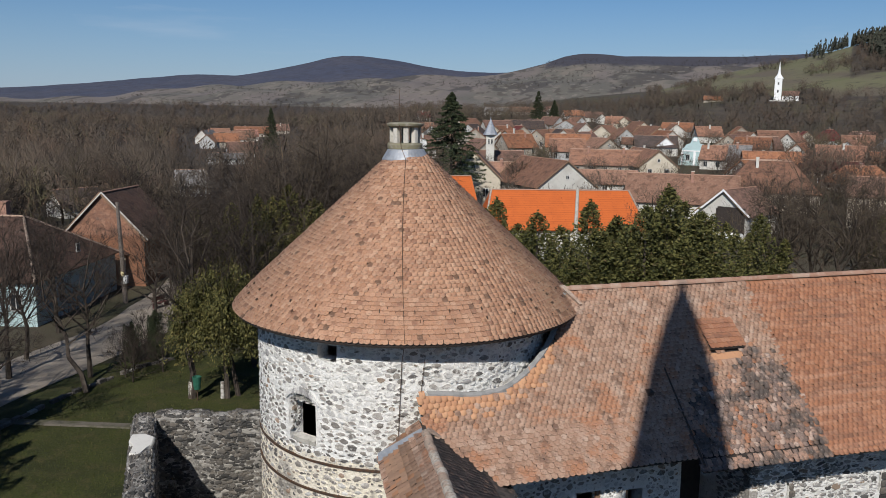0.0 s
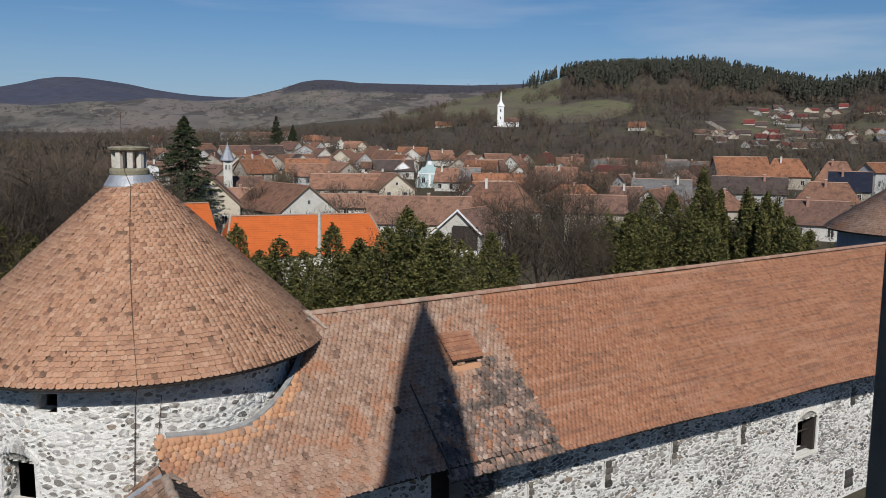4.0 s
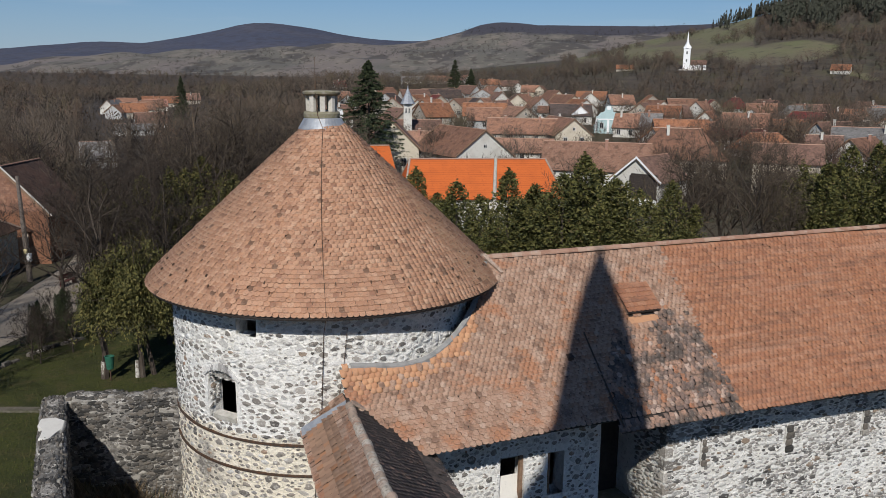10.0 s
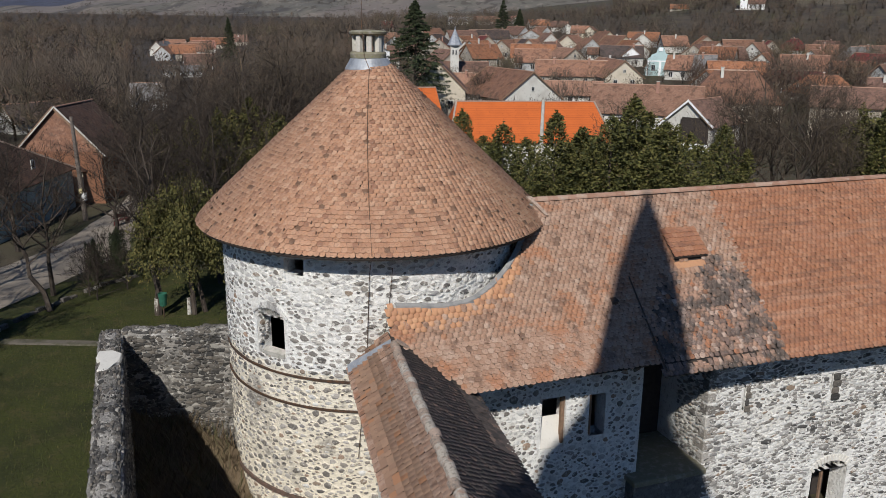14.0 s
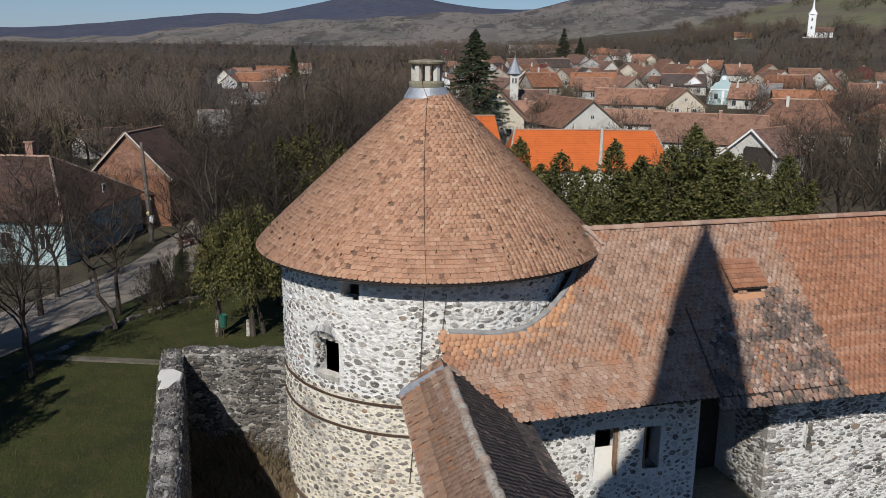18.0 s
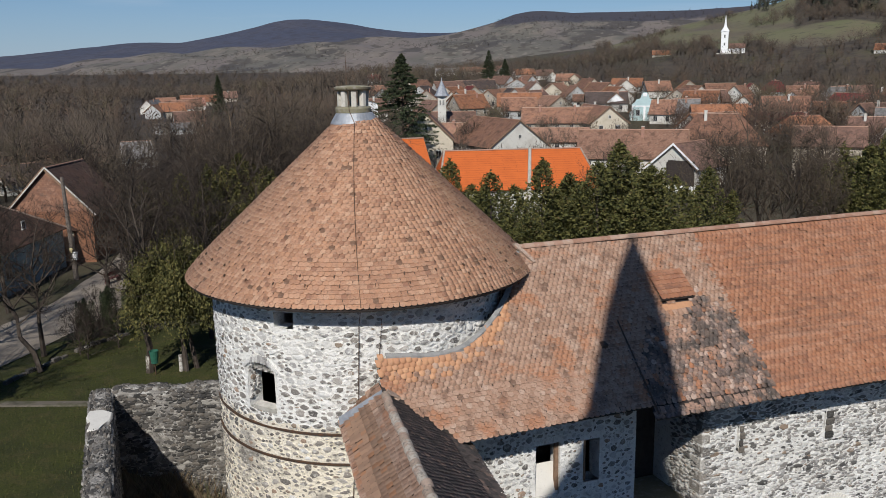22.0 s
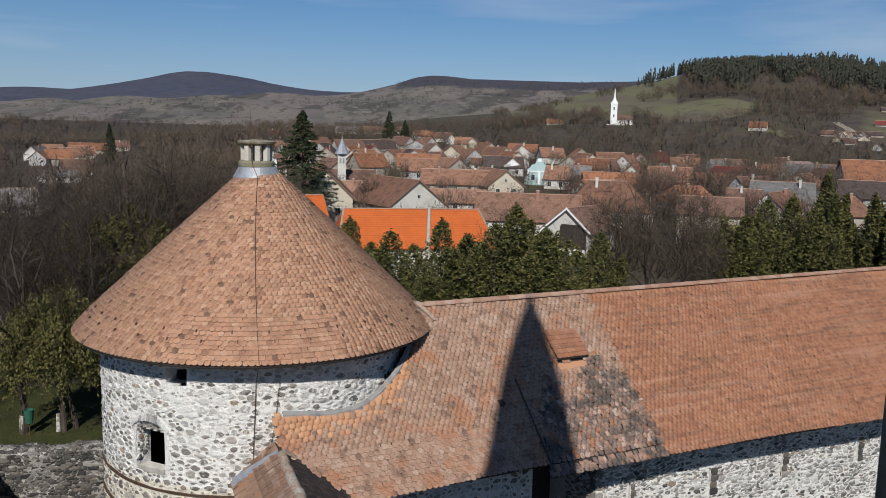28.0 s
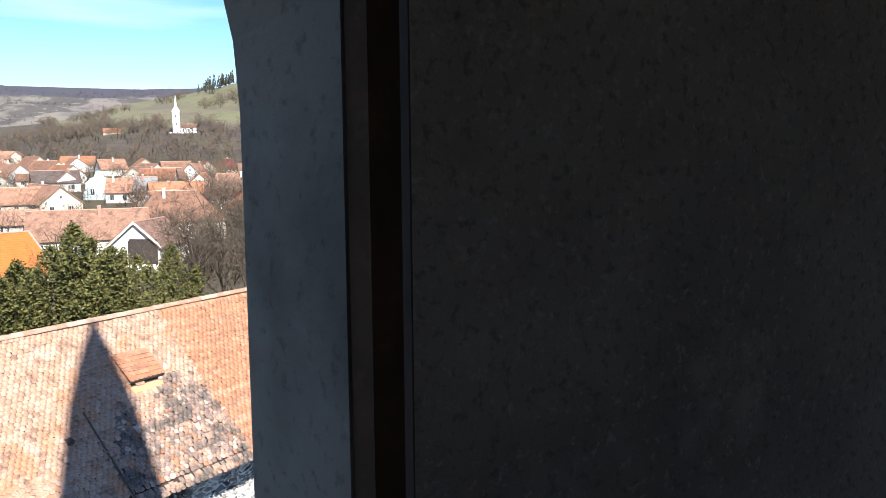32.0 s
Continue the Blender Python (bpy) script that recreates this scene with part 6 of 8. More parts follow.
        for yy in (-W * 0.9, -W * 0.35, W * 0.2):
            box_part("porch_post", (-L - 0.24, -L - 0.08, yy - 0.09, yy + 0.09, 0.3, wh + 0.5), M_WOOD_OR_SHADE, h)
        box_part("porch_door", (-L - 0.07, -L - 0.01, W * 0.36, W * 0.66, 0.3, 2.3), M_WOOD, h, "brown wooden door")
        for s in (-1, 1):
            part("white_verge", slab_bm([(-L - 0.46, s * (W + o), ze - 0.02), (-L - 0.46, 0, zr - 0.02), (-L - 0.38, 0, zr - 0.02), (-L - 0.38, s * (W + o), ze - 0.02)], 0.24), W_BRIGHT, h, "white verge board")
    return h


WIN_MESH = {}


def window(parent, m, w, h):
    """A framed pane on a wall, facing local -y."""
    key = (round(w, 2), round(h, 1))
    if key not in WIN_MESH:
        bm = bmesh.new()
        for d in ((-w / 2 - 0.08, w / 2 + 0.08, -0.05, 0.02, h / 2, h / 2 + 0.09), (-w / 2 - 0.08, w / 2 + 0.08, -0.09, 0.02, -h / 2 - 0.09, -h / 2), (-w / 2 - 0.08, -w / 2, -0.05, 0.02, -h / 2, h / 2), (w / 2, w / 2 + 0.08, -0.05, 0.02, -h / 2, h / 2), (-0.03, 0.03, -0.04, 0.0, -h / 2, h / 2)):
            box(bm, *d)
        fr = bpy.data.meshes.new("window")
        bm.to_mesh(fr)
        bm.free()
        fr.materials.append(M_FRAME)
        pane = bpy.data.meshes.new("pane")
        bm = box(bmesh.new(), -w / 2, w / 2, -0.02, 0.01, -h / 2, h / 2)
        bm.to_mesh(pane)
        bm.free()
        pane.materials.append(M_GLASS)
        WIN_MESH[key] = (fr, pane)
    fr, pane = WIN_MESH[key]
    ob = new("window", fr)
    ob.parent = parent
    ob.matrix_local = m
    p = new("pane", pane)
    p.parent = ob


house(-2.6, 98.6, 13, 18.6, 9.0, 4.0, 3.8, R_ORANGE, W_WHITE, hip=1.2, chimneys=0)
house(-16.6, 98.6, 22, 6.0, 8.0, 5.7, 3.4, R_ORANGE, W_WHITE)
house(-18.7, 140.7, 98, 16.0, 8.8, 5.3, 4.3, R_BROWN, W_CREAM, chimneys=0)
house(-6.9, 147.8, 119, 18.0, 10.9, 3.4, 4.2, R_TILE, W_WHITE, chimneys=0)
house(-13.7, 159.4, 5, 8.4, 9.0, 2.6, 3.2, R_PALE, W_BEIGE)
house(4.4, 164.9, 358, 11.9, 9.0, 2.0, 2.2, R_PALE, W_WHITE)
house(5.2, 199.9, 359, 16.3, 10.0, 2.6, 3.2, R_TILE, W_BEIGE, chimneys=2)
house(14.4, 199.0, 103, 20.0, 8.7, 2.8, 3.5, R_TILE, W_CREAM)
house(23.4, 265.7, 100, 14.0, 5.7, 3.4, 2.4, R_DARK, W_BRIGHT)
house(23.3, 306.4, 110, 16.0, 9.7, 3.2, 4.0, R_TILE, W_CREAM)
house(29.9, 235.1, 78, 14.0, 6.5, 2.2, 2.7, R_DARK, W_MINT)
house(17.9, 289.4, 356, 9.9, 9.0, 2.0, 2.0, R_TILE, W_WHITE)
house(21.5, 118.5, 53, 9.0, 7.1, 3.4, 3.0, R_BROWN, W_WHITE, porch=True)
house(31.5, 147.5, 350, 15.0, 14.0, 3.4, 4.6, R_TILE, W_BEIGE, chimneys=1, hip=4.0)
house(47.6, 214.8, 348, 12.8, 10.0, 2.1, 2.6, R_TILE, W_BEIGE, chimneys=1)
house(54.9, 207.9, 345, 19.4, 10.0, 2.0, 1.6, R_RED, W_BEIGE, chimneys=1)
house(69.3, 240.2, 344, 10.2, 9.0, 2.0, 1.8, R_METAL, W_WHITE)
house(77.2, 227.2, 341, 10.5, 10.0, 2.0, 2.4, R_OCHRE, W_BEIGE, chimneys=1)
house(72.7, 170.1, 337, 12.1, 11.0, 3.0, 3.7, R_GREY, W_GREY)
house(64.0, 168.2, 339, 6.3, 9.0, 2.4, 2.9, R_BROWN, W_BEIGE, chimneys=1)
house(66.7, 157.1, 48, 12.0, 5.9, 3.3, 2.5, R_TILE, W_WHITE)
house(43.6, 128.4, 343, 9.5, 8.0, 4.9, 2.4, R_BROWN, W_CREAM)
house(117.5, 220.7, 348, 14.5, 11.0, 4.1, 5.0, R_OCHRE, W_GREY)
house(130.7, 218.9, 335, 12.0, 11.0, 3.9, 4.6, R_OCHRE, W_BEIGE, hip=2.6)
house(98.4, 179.9, 331, 16.1, 11.0, 2.9, 3.5, R_DARK, W_GREY)
house(77.9, 151.1, 353, 6.0, 9.0, 2.5, 3.1, R_TILE, W_BEIGE, chimneys=1, hip=2.6)
house(133.5, 199.5, 326, 9.8, 13.0, 3.9, 4.7, R_TILE, W_BEIGE, chimneys=1, hip=2.6)
house(122.0, 177.0, 325, 8.8, 10.0, 3.4, 4.1, R_NAVY, W_BEIGE, chimneys=1)
house(101.8, 154.5, 327, 12.2, 12.0, 3.1, 3.8, R_TILE, W_WHITE, hip=2.6)
house(81.2, 126.1, 327, 9.3, 11.0, 2.8, 3.4, R_BROWN, W_WHITE)
house(142.8, 193.8, 20, 14.0, 5.3, 6.4, 2.2, R_OCHRE, W_GREY)
house(-70.0, 666.7, 357, 19.6, 9.0, 2.8, 3.5, R_GREY, W_WHITE)
house(-48.2, 655.1, 355, 22.1, 9.0, 2.8, 3.5, R_TILE, W_BEIGE)
house(-7.9, 562.8, 18, 13.8, 9.0, 2.8, 3.5, R_OCHRE, W_WHITE)
house(5.6, 540.6, 360, 10.9, 9.0, 2.8, 3.5, R_BROWN, W_WHITE)
house(15.6, 452.0, 353, 9.2, 9.0, 2.8, 3.5, R_TILE, W_CREAM)
house(-27.0, 373.9, 13, 17.4, 9.0, 2.8, 3.5, R_DARK, W_GREY)
house(-24.9, 321.1, 114, 8.9, 7.2, 2.8, 3.2, R_RED, W_BEIGE)
house(-1.1, 345.8, 107, 9.9, 7.2, 3.2, 3.2, R_BROWN, W_WHITE)
house(47.4, 335.4, 8, 9.7, 9.0, 2.8, 3.5, R_TILE, W_WHITE)
house(59.0, 334.2, 88, 11.0, 8.0, 3.2, 3.2, R_OCHRE, W_BEIGE)
house(65.1, 305.6, 3, 10.4, 9.0, 2.8, 3.5, R_TILE, W_BEIGE)
house(49.5, 256.9, 338, 10.0, 9.0, 2.8, 3.5, R_OCHRE, W_BEIGE)
house(67.1, 285.0, 53, 8.0, 7.2, 3.2, 3.2, R_TILE, W_WHITE)
house(57.4, 234.8, 65, 8.0, 7.2, 2.8, 3.2, R_OCHRE, W_WHITE)
house(38.7, 219.1, 346, 6.1, 9.0, 2.8, 3.5, R_GREY, W_WHITE)
house(33.2, 220.2, 343, 6.0, 8.6, 2.8, 3.2, R_TILE, W_WHITE)
house(24.4, 331.2, 348, 8.0, 9.0, 2.8, 3.5, R_TILE, W_WHITE)
house(-63.8, 325.7, 22, 7.6, 9.0, 2.8, 3.5, R_TILE, W_WHITE)
house(-99.8, 510.6, 23, 7.5, 9.0, 2.8, 3.5, R_RED, W_WHITE)
house(-46.1, 234.9, 22, 6.0, 9.0, 2.8, 3.5, R_BROWN, W_WHITE)
house(-38.3, 292.0, 97, 8.0, 8.0, 2.8, 3.2, R_RED, W_BEIGE)
house(-27.6, 221.4, 121, 10.3, 8.0, 2.8, 3.7, R_BROWN, W_BEIGE)
house(-8.2, 278.8, 104, 11.0, 8.0, 3.2, 3.7, R_DARK, W_WHITE)
house(4.8, 247.2, 116, 11.0, 8.6, 2.8, 3.2, R_PALE, W_BEIGE)
house(-27.5, 649.5, 113, 12.0, 10.1, 2.7, 3.4, R_PINK, W_WHITE)
house(-7.3, 386.9, 78, 12.0, 11.7, 2.8, 3.4, R_TILE, W_GREY)
house(0.3, 279.7, 68, 12.0, 5.0, 4.0, 2.1, R_BROWN, W_BRIGHT)
house(9.6, 517.8, 94, 12.0, 5.9, 3.6, 2.5, R_BROWN, W_WHITE)
house(21.2, 449.4, 80, 12.0, 4.5, 4.3, 1.8, R_TILE, W_CREAM)
house(6.2, 333.4, 94, 12.0, 4.5, 4.5, 1.6, R_DARK, W_WHITE)
house(-49.0, 233.0, 122, 12.0, 4.5, 5.5, 0.6, R_TILE, W_BRIGHT)
house(54.1, 296.4, 107, 12.0, 5.5, 3.8, 2.3, R_TILE, W_WHITE)
house(-216.5, 468.4, 33, 10.8, 9.9, 3.4, 3.9, R_TILE, W_WHITE)
house(-212.8, 507.6, 31, 22.0, 9.9, 3.4, 3.9, R_OCHRE, W_BEIGE)
house(-195.4, 458.9, 31, 12.0, 9.9, 3.4, 3.9, R_PINK, W_WHITE)
house(-180.6, 409.2, 32, 10.2, 9.9, 3.4, 3.9, R_TILE, W_WHITE)
house(-170.8, 375.8, 32, 11.2, 9.9, 3.4, 3.9, R_OCHRE, W_BEIGE)
house(-190.1, 442.6, 31, 11.1, 9.9, 3.4, 3.9, R_TILE, W_BEIGE)
house(-201.1, 530.8, 29, 9.0, 9.9, 3.4, 3.9, R_BROWN, W_BEIGE)
house(15.5, 133.5, 352, 16.5, 9.5, 2.9, 3.8, R_PALE, W_WHITE, chimneys=1)
house(-32.8, 99.7, 26, 6.0, 9.0, 2.7, 3.3, R_PINK, W_BEIGE)
house(-81.2, 160.7, 35, 6.0, 9.0, 2.4, 3.0, R_GREY, W_GREY)
house(-205.0, 427.4, 96, 18.0, 7.6, 3.4, 3.9, R_GREY, W_WHITE)
house(-175.8, 374.4, 91, 18.0, 7.5, 3.4, 3.2, R_TILE, W_GREY)
house(-191.4, 423.5, 85, 18.0, 7.5, 3.4, 3.2, R_DARK, W_WHITE)
house(-83.0, 123.5, 65, 7.5, 5.2, 2.2, 2.4, R_DARK, W_WHITE, chimneys=0, windows=False)
house(-130.0, 300.0, 30, 11.0, 8.5, 2.6, 3.4, R_BROWN, W_GREY)
house(-118.0, 262.0, 34, 14.0, 8.0, 2.2, 1.6, R_GREY, W_GREY, chimneys=0)
brick_house = house(-47.4, 78.2, 96, 8.0, 8.1, 5.2, 4.2, R_REDBROWN, W_HUNG, chimneys=0, windows=False)
hung = bmesh.new()
slab(hung, [(-4.04, 4.2, 5.2), (-4.04, -4.2, 5.2), (-4.04, 0, 9.45)], 0.05)
uv_metres(hung, Vector((0, 1, 0)), Vector((0, 0, -1)))
part("hung_gable", hung, R_TILE, brick_house, "gable hung with weathered red tiles")
for s in (-1, 1):
    part("verge_mortar", slab_bm([(-4.42, s * 4.55, 4.86), (-4.42, 0, 9.55), (-4.28, 0, 9.55), (-4.28, s * 4.55, 4.86)], 0.1), W_WHITE, brick_house, "pale mortar along the verge")

house(-45.6, 76.4, 62, 3.0, 3.0, 3.6, 1.2, R_REDBROWN, W_CREAM, chimneys=0, windows=False)

# houses along the road by the lawn
road_house = house(-54.0, 64.2, 7, 20.0, 14.6, 4.0, 4.1, R_REDBROWN, W_MINT, chimneys=0, hip=4.6)
stack = box_part("chimney", (2.7, 3.4, 0.5, 1.2, 6.8, 9.3), M_BRICK, road_house, "red brick chimney", 0.02)
box_part("chimney_cap", (2.62, 3.48, 0.42, 1.28, 9.3, 9.42), M_BRICK, stack)


def at_el(az, el):
    """The place on the near hill that is seen at that height over the horizon."""
    d, a = 480.0, radians(az)
    while d < 980 and math.degrees(math.atan2(gz(-d * math.sin(a), d * math.cos(a)) - EYE, d)) < el:
        d += 3
    return -d * math.sin(a), d * math.cos(a)


def build_hill_houses():
    """Small houses scattered up the slope at the far edge of the village."""
    r = random.Random(12)
    for i in range(96):
        az = radians(-r.uniform(25.5, 39))
        want = r.choice([r.uniform(1.75, 2.45), r.uniform(0.2, 1.2), r.uniform(-0.2, 2.2)])
        if math.degrees(-az) < 28.2:
            want = min(want, 0.7)
        d = 480.0
        while d < 980 and math.degrees(math.atan2(gz(-d * math.sin(az), d * math.cos(az)) - EYE, d)) < want:
            d += 6
        x, y = -d * math.sin(az), d * math.cos(az)
        house(x, y, math.degrees(az) + r.choice([0, 20, 90, 70]) + r.uniform(-12, 12), r.uniform(6.0, 9.5), r.uniform(5, 6.6), r.uniform(1.5, 2.3), r.uniform(1.9, 2.6), r.choice([R_TILE, R_RED, R_BROWN, R_BROWN, R_REDBROWN, R_GREY, R_RED, R_DARK]), r.choice([W_WHITE, W_BEIGE, W_GREY, W_BEIGE, W_GREY, W_CREAM]), windows=False, chimneys=0)
    for i in range(24):
        az, d = radians(r.uniform(-7, 10)), r.uniform(235, 430)
        x, y = -d * math.sin(az), d * math.cos(az)
        house(x, y, math.degrees(az) + r.choice([0, 30, 60, 90, 120]) + r.uniform(-15, 15), r.uniform(9, 14), r.uniform(7.5, 9.5), r.uniform(2.6, 3.2), r.uniform(3.0, 3.8), r.choice([R_TILE, R_TILE, R_OCHRE, R_BROWN, R_BROWN, R_DARK, R_TILE]), r.choice([W_WHITE, W_CREAM, W_BEIGE, W_GREY, W_GREY]))
    for i in range(46):
        az, d = radians(r.uniform(-27, -8.5)), r.uniform(175, 350)
        x, y = -d * math.sin(az), d * math.cos(az)
        if min((x - o.location.x) ** 2 + (y - o.location.y) ** 2 for o in bpy.data.objects if o.name.startswith("house")) < 110:
            continue
        house(x, y, math.degrees(az) + r.choice([0, 40, 90, 130]) + r.uniform(-15, 15), r.uniform(9, 14), r.uniform(7.5, 9.5), r.uniform(2.0, 2.6), r.uniform(3.0, 3.8), r.choice([R_TILE, R_TILE, R_OCHRE, R_BROWN, R_BROWN, R_RED, R_GREY]), r.choice([W_WHITE, W_BEIGE, W_GREY]), hip=r.choice([0, 0, 2.0]))
    house(*at_el(-8.24, 1.1), 350, 13, 8, 2.0, 3.0, R_OCHRE, W_BEIGE, chimneys=0, windows=False)
    house(*at_el(-21.4, 1.0), 330, 11, 8, 3.0, 3.4, R_OCHRE, W_WHITE, chimneys=0, windows=False)


build_hill_houses()


def build_church():
    x, y = 134.7, 625.6
    z = gz(x, y) - 0.5
    ch = tagged(empty("hill_church", (x, y, z), radians(-14)), "white hilltop church with a slender pointed spire", "church")
    box_part("tower", (-2.4, 2.4, -2.4, 2.4, 0, 57.9 - z - 11.5), W_BRIGHT, ch)
    top = 57.9 - z - 11.5
    v, f = lathe([(3.2, top - 0.3), (2.4, top + 1.0), (1.3, top + 2.6), (0.9, top + 4.0), (0.08, top + 11.5), (0.0, top + 11.5)], 8)
    py_part("spire", v, f, W_BRIGHT, ch, "white metal spire")
    box_part("nave", (3.0, 14.0, -4.0, 4.0, 0, 4.8), W_BRIGHT, ch)
    bm = bmesh.new()
    for s in (-1, 1):
        q = [(3.0, s * 4.5, 4.5), (14.4, s * 4.5, 4.5), (14.4, 0, 8.0), (3.0, 0, 8.0)]
        slab(bm, q if s < 0 else [q[1], q[0], q[3], q[2]], 0.2)
    part("nave_roof", bm, R_BROWN, ch)
    for zz in (top * 0.45, top * 0.78):
        window(ch, Matrix.Translation((0, -2.4, zz)), 0.9, 1.9)
    for i in range(3):
        window(ch, Matrix.Translation((5.0 + i * 3.2, -4.0, 2.8)), 0.8, 1.8)
    box_part("churchyard_wall", (-5, 12, -9.3, -8.9, -2.0, 1.2), W_WHITE, ch)


def build_chapel():
    a, d = radians(6.43), 190
    x, y = -d * math.sin(a), d * math.cos(a)
    z = gz(x, y)
    c = tagged(empty("bell_tower", (x, y, z), a), "small white bell tower with a grey metal spire", "tower")
    box_part("shaft", (-0.95, 0.95, -0.95, 0.95, 0, 13.2 - z), W_WHITE, c)
    v, f = lathe([(1.75, 13.1 - z), (1.4, 13.7 - z), (0.8, 15.0 - z), (0.12, 16.6 - z), (0.03, 17.3 - z), (0, 17.3 - z)], 8)
    py_part("spire", v, f, M_ZINC, c, "grey sheet metal spire")
    for s in (-0.35, 0.35):
        window(c, Matrix.Translation((s, -0.95, 11.6 - z)), 0.35, 1.1)
    house(x + 2, y + 6, 6, 10, 6, 3.0, 2.4, R_BROWN, W_BRIGHT, chimneys=0)


build_church()
build_chapel()


def facade_parapet():
    """Curved white gable front on the turquoise house."""
    a, d = radians(-7.3), 229.2
    x, y = -d * math.sin(a), d * math.cos(a)
    z = gz(x, y)
    ob = tagged(empty("ornate_facade", (x, y, z), radians(-12)), "turquoise house front with a curved white gable", "facade")
    pts = [(-3.3, 0), (3.3, 0), (3.3, 4.4), (2.6, 4.9), (2.2, 5.6), (1.2, 5.9), (0.9, 6.8), (0.45, 7.5), (-0.45, 7.5), (-0.9, 6.8), (-1.2, 5.9), (-2.2, 5.6), (-2.6, 4.9), (-3.3, 4.4)]
    bm = bmesh.new()
    fr = [bm.verts.new((px, -0.2, pz)) for px, pz in pts]
    bk = [bm.verts.new((px, 0.2, pz)) for px, pz in pts]
    bm.faces.new(fr)
    bm.faces.new(list(reversed(bk)))
    for i in range(len(pts)):
        bm.faces.new((fr[i], bk[i], bk[(i + 1) % len(pts)], fr[(i + 1) % len(pts)]))
    part("front", bm, W_MINT, ob)
    for d2 in ((-3.4, 3.4, -0.34, -0.2, 3.7, 4.0), (-3.4, -3.0, -0.3, -0.2, 0, 3.7), (3.0, 3.4, -0.3, -0.2, 0, 3.7), (-0.3, 0.3, -0.3, -0.2, 0, 3.7), (-0.5, 0.5, -0.32, -0.2, 6.4, 7.3)):
        box_part("trim", d2, W_BRIGHT, ob, "white trim")
    for px in (-1.7, 1.7):
        window(ob, Matrix.Translation((px, -0.2, 2.1)), 0.9, 1.5)


facade_parapet()


# ---- road, kerb, path and poles ----
def strip(name, pts, width, material, label, category, lift):
    bm = bmesh.new()
    prev = None
    n = 6
    for i, (x, y) in enumerate(pts):
        a, b = Vector(pts[max(i - 1, 0)]), Vector(pts[min(i + 1, len(pts) - 1)])
        d = (b - a).normalized()
        nrm = Vector((-d.y, d.x))
        cur = []
        for k in range(n + 1):
            q = Vector((x, y)) + nrm * width * (k / n - 0.5 + (0.02 * math.sin(i * 3.1 + k) if k in (0, n) else 0))
            cur.append(bm.verts.new((q.x, q.y, gz(q.x, q.y) + lift - (0.06 if k in (0, n) else 0))))
        if prev:
            for k in range(n):
                bm.faces.new((prev[k + 1], prev[k], cur[k], cur[k + 1]))
        prev = cur
    return tagged(part(name, bm, material), label, category, kind="structure")


def dense(pts, step=3.0):
    out = []
    for a, b in zip(pts, pts[1:]):
        n = max(1, int(math.dist(a, b) / step))
        out += [(a[0] + (b[0] - a[0]) * i / n, a[1] + (b[1] - a[1]) * i / n) for i in range(n)]
    return out + [pts[-1]]


ROAD = dense([(-39.5, 5), (-38.4, 20), (-37.4, 32), (-36.6, 44), (-35.8, 52), (-35.3, 60), (-38, 74), (-44, 95), (-60, 130)])
strip("road", ROAD, 6.4, M_ROAD, "pale dusty village road", "road", 0.09)
strip("path", dense([(-32.0, 39.4), (-24, 40.2), (-14.5, 41.5)], 1.5), 0.8, M_TRODDEN, "narrow trodden path across the lawn", "path", 0.08)
strip("road_square", dense([(38, 84), (46, 104), (52, 124)]), 10, M_ROAD, "pale gravel yard between houses", "road", 0.1)


strip("hamlet_road", [at_el(-25.9 - 0.2 * i, 1.6 - 0.125 * i) for i in range(10)], 5.0, M_ROAD, "pale lane climbing to the hamlet", "road", 0.4)


def build_kerb():
    kerb = tagged(empty("stone_kerb"), "row of low stone kerb blocks beside the road", "kerb", kind="structure")
    pts = dense([(-31.6, 22), (-31.5, 34), (-30.9, 44), (-29.6, 50), (-27, 55)], 0.62)
    for i, (x, y) in enumerate(pts):
        if i % 9 == 5:
            continue
        b = pts[min(i + 1, len(pts) - 1)]
        bm = box(bmesh.new(), -0.29, 0.29, -0.14, 0.14, -0.1, 0.2 + 0.06 * math.sin(i * 2.3), 0.03)
        part("kerb_stone", bm, M_STONE_DARK, kerb, m=Matrix.Translation((x, y, 0)) @ Matrix.Rotation(math.atan2(b[1] - y, b[0] - x) + 0.05 * math.sin(i), 4, "Z"))


build_kerb()


def pole(x, y, h, lean, material, label, arms=1):
    z = gz(x, y)
    p = tagged(empty("utility_pole", (x, y, z)), label, "pole", "utility poles")
    part("shaft", tube(bmesh.new(), [(0, 0, -0.3), (lean[0] * 0.5, lean[1] * 0.5, h * 0.5), (*lean, h)], [0.24, 0.2, 0.15], 8), material, p)
    for i in range(arms):
        bm = box(bmesh.new(), lean[0] - 0.7, lean[0] + 0.7, lean[1] - 0.05, lean[1] + 0.05, h - 0.5 - 0.6 * i, h - 0.42 - 0.6 * i)
        part("crossarm", bm, M_WOOD, p)
        for s in (-0.6, 0, 0.6):
            v, f = lathe([(0.04, 0), (0.055, 0.05), (0.03, 0.14), (0.0, 0.15)], 8)
            py_part("insulator", v, f, W_BRIGHT, p, m=Matrix.Translation((lean[0] + s, lean[1], h - 0.42 - 0.6 * i)))
    return p


